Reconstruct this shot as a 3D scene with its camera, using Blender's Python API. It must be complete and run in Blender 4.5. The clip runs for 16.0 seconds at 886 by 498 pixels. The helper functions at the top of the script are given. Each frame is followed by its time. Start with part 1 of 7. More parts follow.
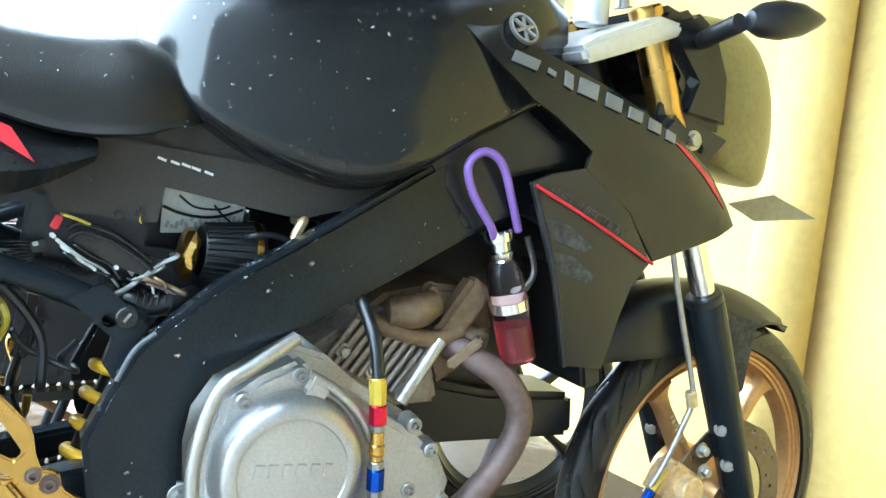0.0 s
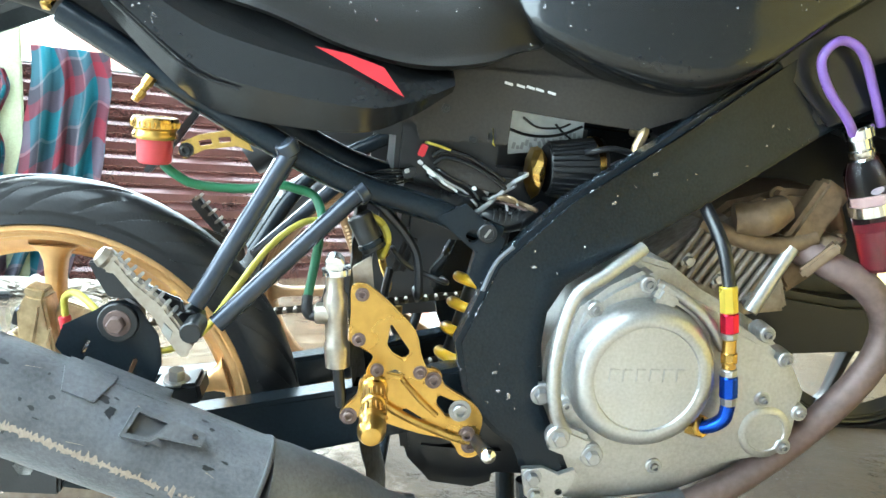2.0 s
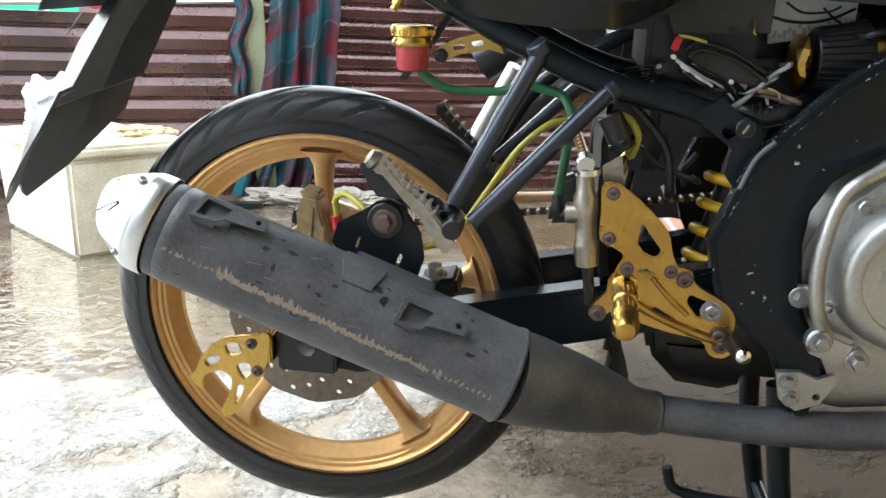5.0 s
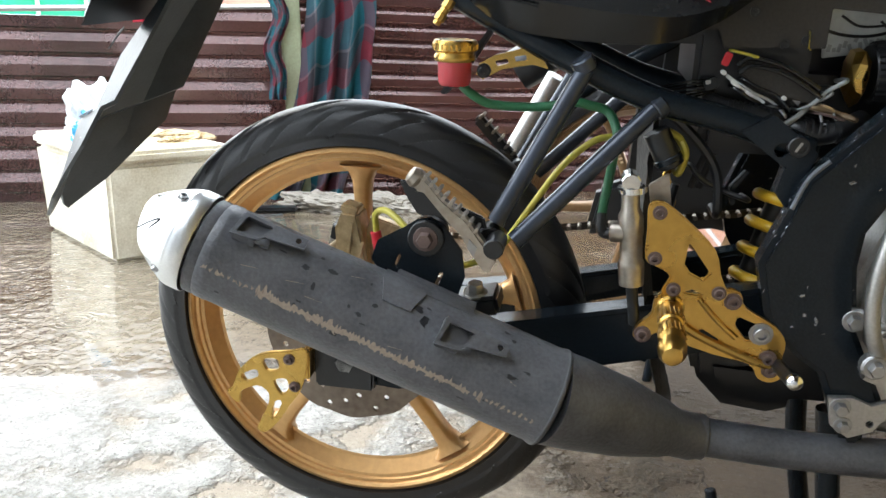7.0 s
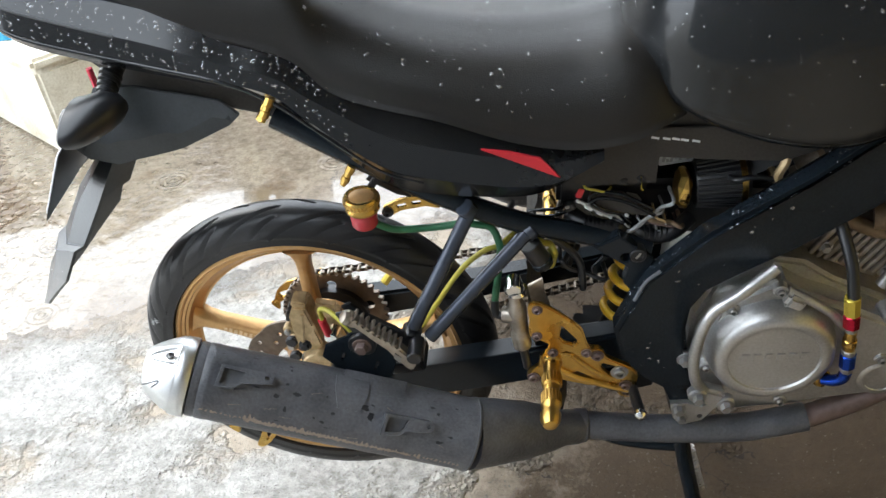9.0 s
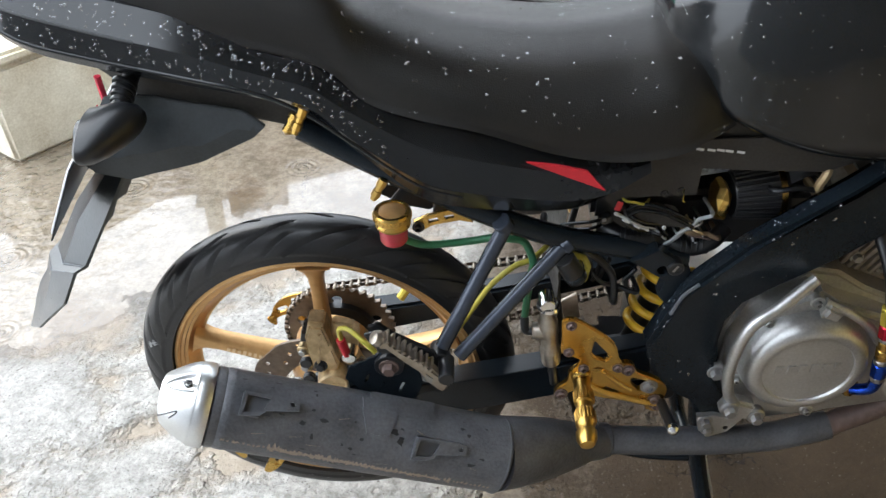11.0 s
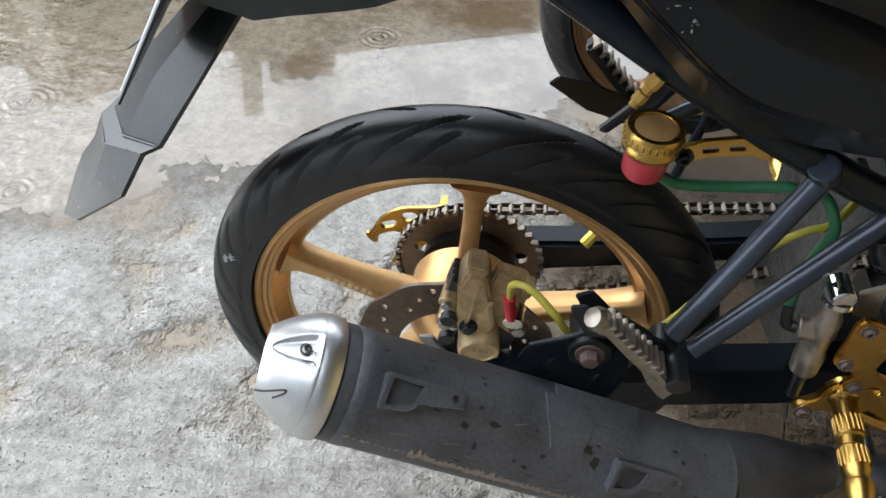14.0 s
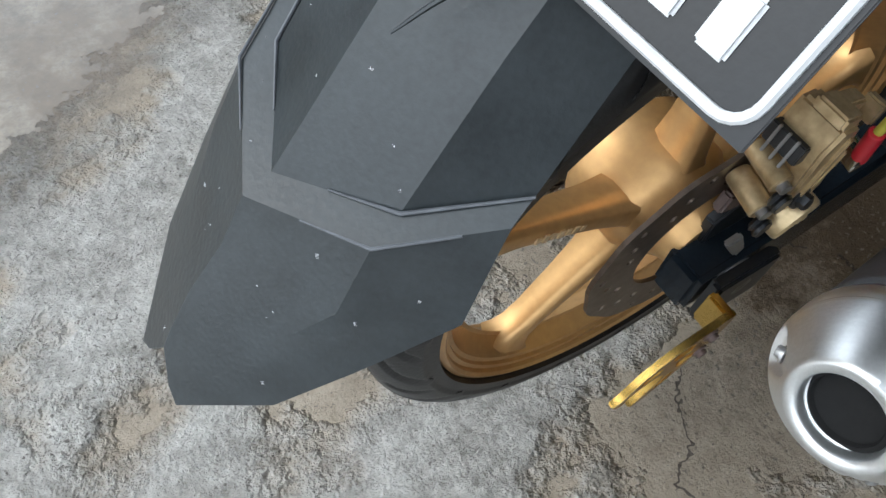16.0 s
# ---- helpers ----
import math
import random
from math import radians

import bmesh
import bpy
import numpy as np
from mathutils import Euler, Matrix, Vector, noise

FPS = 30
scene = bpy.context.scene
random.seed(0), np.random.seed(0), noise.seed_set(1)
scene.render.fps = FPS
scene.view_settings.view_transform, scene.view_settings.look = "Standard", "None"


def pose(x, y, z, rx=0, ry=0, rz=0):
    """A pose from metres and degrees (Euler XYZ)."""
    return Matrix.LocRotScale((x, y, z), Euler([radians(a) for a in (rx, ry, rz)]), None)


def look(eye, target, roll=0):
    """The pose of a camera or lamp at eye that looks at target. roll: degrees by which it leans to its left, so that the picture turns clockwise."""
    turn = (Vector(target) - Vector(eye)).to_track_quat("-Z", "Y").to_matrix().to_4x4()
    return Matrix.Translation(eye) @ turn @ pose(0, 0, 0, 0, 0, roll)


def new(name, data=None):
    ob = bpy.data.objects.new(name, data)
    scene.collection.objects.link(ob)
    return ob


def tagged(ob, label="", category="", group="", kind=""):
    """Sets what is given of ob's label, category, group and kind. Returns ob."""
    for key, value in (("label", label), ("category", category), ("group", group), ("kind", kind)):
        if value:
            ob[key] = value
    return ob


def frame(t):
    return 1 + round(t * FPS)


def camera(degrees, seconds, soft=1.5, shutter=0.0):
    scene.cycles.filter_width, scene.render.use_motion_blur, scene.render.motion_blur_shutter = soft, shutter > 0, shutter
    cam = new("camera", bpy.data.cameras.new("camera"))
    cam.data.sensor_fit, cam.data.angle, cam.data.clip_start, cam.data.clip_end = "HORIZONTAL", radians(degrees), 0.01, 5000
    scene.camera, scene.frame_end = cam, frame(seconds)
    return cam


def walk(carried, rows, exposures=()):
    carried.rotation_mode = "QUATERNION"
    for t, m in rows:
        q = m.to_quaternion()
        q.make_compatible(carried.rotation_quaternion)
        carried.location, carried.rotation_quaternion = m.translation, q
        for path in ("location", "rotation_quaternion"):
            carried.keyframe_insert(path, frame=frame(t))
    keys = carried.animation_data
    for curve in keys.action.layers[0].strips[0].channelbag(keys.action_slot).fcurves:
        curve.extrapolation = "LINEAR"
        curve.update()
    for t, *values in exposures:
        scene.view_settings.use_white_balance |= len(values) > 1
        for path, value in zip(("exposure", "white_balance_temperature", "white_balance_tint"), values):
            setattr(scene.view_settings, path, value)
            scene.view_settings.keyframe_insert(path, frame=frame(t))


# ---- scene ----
cam = camera(57.0, 16.0)
PATH = [
    (0, (0.374, -0.951, 0.798), (1.264, 0.841, 0.814), 8.8),
    (0.5, (0.376, -0.954, 0.799), (1.218, 0.859, 0.859), 8.3),
    (1, (0.368, -0.962, 0.798), (0.962, 0.948, 0.758), 7.3),
    (1.5, (0.354, -0.966, 0.792), (0.744, 0.99, 0.642), 6.8),
    (2, (0.328, -0.962, 0.787), (0.541, 1.009, 0.521), 4.8),
    (2.5, (0.311, -0.968, 0.788), (0.359, 1.002, 0.447), 3.7),
    (3, (0.306, -0.975, 0.794), (0.183, 0.972, 0.352), 2.9),
    (3.5, (0.302, -0.98, 0.788), (0.067, 0.933, 0.254), 2.0),
    (4, (0.294, -0.979, 0.779), (-0.003, 0.919, 0.222), 1.4),
    (4.2, (0.295, -0.981, 0.781), (-0.005, 0.919, 0.235), 1.0),
    (6.3, (0.277, -0.972, 0.761), (0.007, 0.947, 0.265), 3.7),
    (6.5, (0.278, -0.97, 0.76), (-0.019, 0.942, 0.254), 3.3),
    (7, (0.276, -0.964, 0.789), (-0.083, 0.937, 0.282), 1.6),
    (7.5, (0.259, -0.962, 0.959), (-0.113, 0.856, 0.211), 1.7),
    (8, (0.271, -0.99, 1.207), (-0.002, 0.723, 0.212), -0.2),
    (8.5, (0.321, -0.983, 1.299), (0.121, 0.657, 0.172), -3.6),
    (8.7, (0.341, -0.974, 1.299), (0.104, 0.639, 0.141), -5.2),
    (10.8, (0.261, -0.928, 1.297), (0.141, 0.699, 0.14), -2.1),
    (11, (0.221, -0.924, 1.297), (0.143, 0.698, 0.13), -2.7),
    (11.5, (0.15, -0.933, 1.296), (0.12, 0.705, 0.148), -2.6),
    (12, (0.154, -0.941, 1.291), (0.142, 0.723, 0.181), -2.1),
    (12.5, (0.154, -0.935, 1.287), (0.158, 0.74, 0.193), -2.6),
    (13, (0.079, -0.915, 1.27), (-0.037, 0.729, 0.136), 0.2),
    (13.5, (0.048, -0.829, 1.208), (-0.129, 0.701, -0.068), 1.6),
    (14, (0.003, -0.643, 1.119), (-0.067, 0.809, -0.254), 5.0),
    (14.5, (-0.08, -0.547, 1.063), (0.116, 0.835, -0.369), 10.2),
    (15, (-0.262, -0.487, 1.032), (0.281, 0.789, -0.41), 9.4),
    (15.5, (-0.349, -0.399, 0.968), (0.308, 0.63, -0.616), 12.1),
    (16, (-0.41, -0.263, 0.953), (0.293, 0.628, -0.695), 6.8),
]
walk(cam, [(t, look(eye, target, roll)) for t, eye, target, roll in PATH],
     exposures=[(0, 1.75, 5300, -5), (1, 2.15, 5350, -7), (2, 1.98, 5700, -7), (3, 1.38, 6100, -6), (3.5, 0.88, 6350, -1), (7, 0.43, 6400, 6), (11, 0.2, 6300, 8), (12.5, 0.1, 6300, 8), (13.2, -0.36, 6300, 8), (14.5, -0.3, 6300, 8), (15.4, -0.47, 6700, 8), (16, -0.72, 6200, 6)])

# ---- light: overcast sky under a carport roof ----
world = bpy.data.worlds.new("sky")
scene.world = world
world.use_nodes = True
wn = world.node_tree
sky = wn.nodes.new("ShaderNodeTexSky")
sky.sky_type, sky.sun_disc = "NISHITA", False
sky.sun_elevation, sky.sun_rotation = radians(38), radians(-61)
sky.air_density, sky.dust_density, sky.ozone_density = 1.0, 6.0, 0.5
white = wn.nodes.new("ShaderNodeMixRGB")
white.inputs[0].default_value = 0.8
white.inputs[2].default_value = (18.8, 20.0, 21.8, 1)
wn.links.new(sky.outputs[0], white.inputs[1])
wn.links.new(white.outputs[0], wn.nodes["Background"].inputs[0])
wn.nodes["Background"].inputs[1].default_value = 0.25
sun = new("sun", bpy.data.lights.new("sun", "SUN"))
sun.data.energy, sun.data.angle, sun.data.color = 0.7, radians(25), (1.0, 0.98, 0.95)
sun.matrix_world = look((-4, 2.2, 3.6), (0, 0, 0.3))

# ---- materials ----
def mat(name, color, rough=0.5, metal=0.0, var=0.25, scale=8.0, bump=0.08, bscale=120.0, coat=0.0, tint=None, spec=0.5):
    m = bpy.data.materials.new(name)
    m.use_nodes = True
    nt = m.node_tree
    b = nt.nodes["Principled BSDF"]
    co = nt.nodes.new("ShaderNodeTexCoord")
    big = nt.nodes.new("ShaderNodeTexNoise")
    big.inputs["Scale"].default_value, big.inputs["Detail"].default_value = scale, 6
    fine = nt.nodes.new("ShaderNodeTexNoise")
    fine.inputs["Scale"].default_value, fine.inputs["Detail"].default_value = bscale, 3
    for n in (big, fine):
        nt.links.new(co.outputs["Object"], n.inputs["Vector"])
    ramp = nt.nodes.new("ShaderNodeValToRGB")
    dark = tint or tuple(c * (1 - var) for c in color)
    light = tuple(min(1, c * (1 + var * 0.6)) for c in color)
    ramp.color_ramp.elements[0].position, ramp.color_ramp.elements[1].position = 0.32, 0.68
    ramp.color_ramp.elements[0].color, ramp.color_ramp.elements[1].color = (*dark, 1), (*light, 1)
    mixf = nt.nodes.new("ShaderNodeMath")
    mixf.operation = "MULTIPLY_ADD"
    mixf.inputs[1].default_value = 0.35
    nt.links.new(fine.outputs[0], mixf.inputs[0])
    sc = nt.nodes.new("ShaderNodeMath")
    sc.operation = "MULTIPLY"
    sc.inputs[1].default_value = 0.65
    nt.links.new(big.outputs[0], sc.inputs[0])
    nt.links.new(sc.outputs[0], mixf.inputs[2])
    nt.links.new(mixf.outputs[0], ramp.inputs[0])
    nt.links.new(ramp.outputs[0], b.inputs["Base Color"])
    rr = nt.nodes.new("ShaderNodeMapRange")
    rr.inputs["To Min"].default_value, rr.inputs["To Max"].default_value = max(0.02, rough * 0.75), min(1, rough * 1.3)
    nt.links.new(big.outputs[0], rr.inputs[0])
    nt.links.new(rr.outputs[0], b.inputs["Roughness"])
    b.inputs["Metallic"].default_value = metal
    b.inputs["Specular IOR Level"].default_value = spec
    b.inputs["Coat Weight"].default_value = coat
    b.inputs["Coat Roughness"].default_value = 0.08
    if bump:
        bp = nt.nodes.new("ShaderNodeBump")
        bp.inputs["Strength"].default_value, bp.inputs["Distance"].default_value = bump, 0.002
        nt.links.new(fine.outputs[0], bp.inputs["Height"])
        nt.links.new(bp.outputs[0], b.inputs["Normal"])
    return m


CAPM = mat("satin_aluminium_cap", (0.80, 0.81, 0.81), 0.36, metal=1.0, var=0.12, bump=0.05, bscale=500)
BLACK = mat("black_plastic", (0.012, 0.013, 0.015), 0.33, var=0.4, bump=0.05, bscale=400)
GLOSS = mat("black_gloss_paint", (0.011, 0.0120, 0.0130), 0.15, var=0.3, bump=0.0, coat=0.0, spec=0.45)
UNDER = mat("dusty_black_plastic", (0.040, 0.037, 0.034), 0.6, var=0.4, bump=0.15, bscale=300, spec=0.3)
SATIN = mat("black_satin_frame", (0.010, 0.0145, 0.0195), 0.23, var=0.4, bump=0.10, bscale=350, spec=0.25)
SEATM = mat("seat_vinyl", (0.014, 0.013, 0.012), 0.38, var=0.35, bump=0.25, bscale=700, spec=0.30)
RUBBER = mat("tyre_rubber", (0.0125, 0.0125, 0.0135), 0.36, var=0.5, scale=14, bump=0.15, bscale=250)
GOLDR = mat("gold_rim_paint", (0.60, 0.365, 0.15), 0.34, metal=0.6, var=0.18, bump=0.05, tint=(0.48, 0.28, 0.115))
GOLDA = mat("gold_anodised", (0.60, 0.385, 0.105), 0.27, metal=1.0, var=0.2, bump=0.03)
BRONZE = mat("bronze_caliper", (0.70, 0.54, 0.32), 0.36, metal=0.6, var=0.3, bump=0.15, tint=(0.30, 0.21, 0.10))
CHROME = mat("chrome", (0.78, 0.79, 0.80), 0.12, metal=1.0, var=0.1, bump=0.02)
ALU = mat("cast_aluminium", (0.50, 0.50, 0.495), 0.36, metal=0.85, var=0.25, bump=0.12, bscale=300, tint=(0.36, 0.355, 0.34))
ALUD = mat("dirty_aluminium", (0.34, 0.31, 0.27), 0.52, metal=0.7, var=0.45, bump=0.3, tint=(0.16, 0.12, 0.08))
STEEL = mat("steel", (0.40, 0.40, 0.40), 0.35, metal=0.9, var=0.3, bump=0.1)
STRUT = mat("dark_blue_steel_tube", (0.045, 0.055, 0.075), 0.24, metal=0.35, var=0.3, bump=0.03)
RUST = mat("rusty_brown_exhaust", (0.17, 0.12, 0.11), 0.55, metal=0.35, var=0.45, bump=0.2, tint=(0.10, 0.07, 0.06))
MCYL = mat("brownish_cast_cylinder", (0.46, 0.42, 0.37), 0.36, metal=0.9, var=0.3, bump=0.12, tint=(0.30, 0.26, 0.21))
MUFF = mat("muffler_black_coating", (0.088, 0.091, 0.102), 0.42, var=0.5, scale=22, bump=0.35, bscale=260)
BROWN = mat("oily_brown_metal", (0.20, 0.14, 0.085), 0.5, metal=0.4, var=0.5, bump=0.3, tint=(0.10, 0.07, 0.04))
YELLOWP = mat("yellow_spring_paint", (0.85, 0.50, 0.03), 0.3, var=0.15, bump=0.03)
YHOSE = mat("yellow_hose", (0.50, 0.44, 0.06), 0.4, var=0.2, bump=0.05)
GHOSE = mat("green_hose", (0.035, 0.17, 0.075), 0.4, var=0.2, bump=0.05)
PURPLE = mat("purple_hose", (0.22, 0.12, 0.42), 0.3, var=0.2, bump=0.05)
RED = mat("red_paint", (0.55, 0.02, 0.035), 0.35, var=0.15, bump=0.02)
REDA = mat("red_anodised", (0.60, 0.02, 0.06), 0.22, metal=0.9, var=0.1, bump=0.0)
BLUEA = mat("blue_anodised", (0.02, 0.08, 0.55), 0.22, metal=0.9, var=0.1, bump=0.0)
SILVER = mat("silver_sticker", (0.36, 0.38, 0.39), 0.35, metal=0.3, var=0.15, bump=0.0)
DISCM = mat("brake_disc_steel", (0.20, 0.17, 0.14), 0.42, metal=0.85, var=0.4, bump=0.1, tint=(0.12, 0.09, 0.07))
GREYP0 = mat("pale_printed_plastic", (0.62, 0.66, 0.67), 0.4, var=0.25, bump=0.03)
EDGEM = mat("pale_wear_and_highlight_edge", (0.11, 0.118, 0.13), 0.4, var=0.5, bump=0.0)
GOLDPALE = mat("worn_pale_gold", (0.86, 0.64, 0.38), 0.4, metal=0.4, var=0.3, bump=0.0)
GOLDDIM = mat("shade_darkened_gold", (0.26, 0.155, 0.075), 0.4, metal=0.5, var=0.3, bump=0.05)
WLETTER = mat("grey_letter_film", (0.20, 0.21, 0.215), 0.35, metal=0.3, var=0.2, bump=0.0)
CHAINM = mat("chain_steel", (0.075, 0.068, 0.060), 0.38, metal=0.9, var=0.4, bump=0.2, tint=(0.10, 0.08, 0.06))
WHITE = mat("white_plastic", (0.70, 0.71, 0.72), 0.35, var=0.12, bump=0.02)
YWALL = mat("yellow_wall_paint", (0.62, 0.47, 0.17), 0.75, var=0.12, scale=2.2, bump=0.35, bscale=40, tint=(0.47, 0.345, 0.10))
GREYW = mat("fill_wall_grey", (0.22, 0.225, 0.235), 0.8, var=0.2, scale=2, bump=0.3, bscale=30)
ROOFM = mat("brown_roof_underside", (0.095, 0.069, 0.050), 0.7, var=0.3, scale=2, bump=0.2)
SHEET = mat("maroon_corrugated_sheet", (0.15, 0.078, 0.074), 0.15, metal=0.55, var=0.4, scale=3, bump=0.08, coat=1.0, tint=(0.075, 0.04, 0.038))
FOAM = mat("dirty_styrofoam", (0.70, 0.665, 0.56), 0.8, var=0.2, scale=7, bump=0.4, bscale=150, tint=(0.45, 0.385, 0.27))
WOODG = mat("old_green_post", (0.29, 0.33, 0.21), 0.75, var=0.15, scale=3, bump=0.3, tint=(0.20, 0.19, 0.12))


# ---- mesh helpers ----
def part(name, bm, material, parent, label="", sharp=38, smooth=True):
    me = bpy.data.meshes.new(name)
    bmesh.ops.recalc_face_normals(bm, faces=bm.faces)
    bm.to_mesh(me)
    bm.free()
    for p in me.polygons:
        p.use_smooth = smooth
    if smooth:
        me.set_sharp_from_angle(angle=radians(sharp))
    me.materials.append(material)
    ob = new(name, me)
    if parent is not None:
        ob.parent = parent
    if label:
        ob["label"] = label
    return ob


def spline(pts, n=6):
    pts = [Vector(p) for p in pts]
    if len(pts) < 3:
        return pts
    ext = [2 * pts[0] - pts[1]] + pts + [2 * pts[-1] - pts[-2]]
    out = []
    for i in range(1, len(ext) - 2):
        a, b, c, d = ext[i - 1:i + 3]
        for k in range(n):
            t = k / n
            out.append(0.5 * ((2 * b) + (c - a) * t + (2 * a - 5 * b + 4 * c - d) * t * t + (3 * b - a - 3 * c + d) * t ** 3))
    out.append(pts[-1])
    return out


def closed_spline(pts, n=3):
    """A smooth closed outline through the points of x, z."""
    out = []
    k = len(pts)
    for i in range(k):
        a, b, c, d = (Vector(pts[(i + j) % k]) for j in (-1, 0, 1, 2))
        for q in range(n):
            t = q / n
            p = 0.5 * ((2 * b) + (c - a) * t + (2 * a - 5 * b + 4 * c - d) * t * t + (3 * b - a - 3 * c + d) * t ** 3)
            out.append((p.x, p.y))
    return out


def tube(pts, r, seg=10, n=6, bm=None, cap=True):
    bm = bm or bmesh.new()
    rs = r if isinstance(r, (list, tuple)) else None
    k = len(pts)
    path = spline(pts, n)
    up = None
    rings = []
    for i, p in enumerate(path):
        t = (path[min(i + 1, len(path) - 1)] - path[max(i - 1, 0)]).normalized()
        if up is None:
            up = t.orthogonal().normalized()
        up = (up - up.dot(t) * t).normalized()
        side = t.cross(up)
        if rs:
            f = i / (len(path) - 1) * (k - 1)
            j = min(int(f), k - 2)
            rad = rs[j] + (rs[j + 1] - rs[j]) * (f - j)
        else:
            rad = r
        rings.append([bm.verts.new(p + rad * (math.cos(a) * up + math.sin(a) * side)) for a in (2 * math.pi * s / seg for s in range(seg))])
    for a, b in zip(rings, rings[1:]):
        for s in range(seg):
            bm.faces.new((a[s], a[(s + 1) % seg], b[(s + 1) % seg], b[s]))
    if cap:
        bm.faces.new(rings[0][::-1])
        bm.faces.new(rings[-1])
    return bm


def lathe(profile, origin, axis, seg=32, bm=None, closed=False):
    """profile: (along the axis, radius)."""
    bm = bm or bmesh.new()
    ax = Vector(axis).normalized()
    u = ax.orthogonal().normalized()
    if abs(ax.y) > 0.99:
        u = Vector((1, 0, 0))
    v = ax.cross(u)
    o = Vector(origin)
    rings = []
    for h, r in profile:
        if r < 1e-6:
            rings.append([bm.verts.new(o + ax * h)])
        else:
            rings.append([bm.verts.new(o + ax * h + r * (math.cos(2 * math.pi * s / seg) * u + math.sin(2 * math.pi * s / seg) * v)) for s in range(seg)])
    pairs = list(zip(rings, rings[1:])) + ([(rings[-1], rings[0])] if closed else [])
    for a, b in pairs:
        for s in range(seg):
            t = (s + 1) % seg
            if len(a) == 1 and len(b) == 1:
                continue
            if len(a) == 1:
                bm.faces.new((a[0], b[t], b[s]))
            elif len(b) == 1:
                bm.faces.new((a[s], a[t], b[0]))
            else:
                bm.faces.new((a[s], a[t], b[t], b[s]))
    if not closed:
        for r in (rings[0], rings[-1]):
            if len(r) > 1:
                bm.faces.new(r)
    return bm


def rod(a, b, r, r2=None, seg=14, bm=None, bev=0.0):
    a, b = Vector(a), Vector(b)
    h = (b - a).length
    r2 = r if r2 is None else r2
    e = bev or min(r, r2, h) * 0.12
    return lathe([(0, 0), (0, r - e), (e, r), (h - e, r2), (h, r2 - e), (h, 0)], a, b - a, seg, bm)


def hexbolt(c, axis, r, h, bm=None):
    bm = bm or bmesh.new()
    ax = Vector(axis).normalized()
    c = Vector(c)
    rod(c - ax * 0.002, c + ax * 0.0015, r * 1.5, seg=16, bm=bm)
    lathe([(0.001, 0), (0.001, r), (h * 0.85, r), (h, r * 0.85), (h, 0)], c, ax, 6, bm)
    return bm


def capbolt(c, axis, r, h, bm=None):
    """Socket-head screw with its hole."""
    return lathe([(0, 0), (0, r * 1.5), (0.0015, r * 1.5), (0.0015, r), (h - 0.0008, r), (h, r * 0.9), (h, r * 0.55), (h * 0.4, r * 0.5), (h * 0.4, 0)], c, axis, 12, bm)


def plate(outline, y0, y1, holes=(), bevel=0.0015, bm=None, yfun=None, cuts=0):
    """An outline in x, z made solid between y0 and y1, with round or free holes."""
    out = bmesh.new()
    loops = [[(p[0], p[1]) for p in outline]]
    for h in holes:
        if len(h) == 3 and not isinstance(h[0], (tuple, list)):
            x, z, r = h
            loops.append([(x + r * math.cos(2 * math.pi * k / 12), z + r * math.sin(2 * math.pi * k / 12)) for k in range(12)])
        else:
            loops.append(list(h))
    edges = []
    for lp in loops:
        vs = [out.verts.new((x, y0, z)) for x, z in lp]
        edges += [out.edges.new((vs[i], vs[(i + 1) % len(vs)])) for i in range(len(vs))]
    bmesh.ops.triangle_fill(out, use_beauty=True, use_dissolve=not cuts, edges=edges)
    if cuts:
        bmesh.ops.subdivide_edges(out, edges=out.edges[:], cuts=cuts, use_grid_fill=True)
    res = bmesh.ops.extrude_face_region(out, geom=out.faces[:])
    vs = [e for e in res["geom"] if isinstance(e, bmesh.types.BMVert)]
    bmesh.ops.translate(out, verts=vs, vec=(0, y1 - y0, 0))
    bmesh.ops.recalc_face_normals(out, faces=out.faces)
    if bevel:
        sh = [e for e in out.edges if len(e.link_faces) == 2 and e.calc_face_angle(0) > 0.9]
        bmesh.ops.bevel(out, geom=sh, offset=bevel, segments=2, affect="EDGES", clamp_overlap=True)
    if yfun:
        for v in out.verts:
            v.co.y += yfun(v.co.x, v.co.z)
    if bm is not None:
        me = bpy.data.meshes.new("tmp")
        out.to_mesh(me)
        out.free()
        bm.from_mesh(me)
        bpy.data.meshes.remove(me)
        return bm
    return out


def block(c, size, m=None, bevel=0.003, bm=None, seg=2):
    out = bmesh.new()
    bmesh.ops.create_cube(out, size=1.0)
    bmesh.ops.scale(out, vec=size, verts=out.verts)
    if bevel:
        bmesh.ops.bevel(out, geom=out.edges[:], offset=bevel, segments=seg, affect="EDGES", clamp_overlap=True)
    bmesh.ops.transform(out, matrix=Matrix.Translation(c) @ (m or Matrix()), verts=out.verts)
    if bm is not None:
        me = bpy.data.meshes.new("tmp")
        out.to_mesh(me)
        out.free()
        bm.from_mesh(me)
        bpy.data.meshes.remove(me)
        return bm
    return out


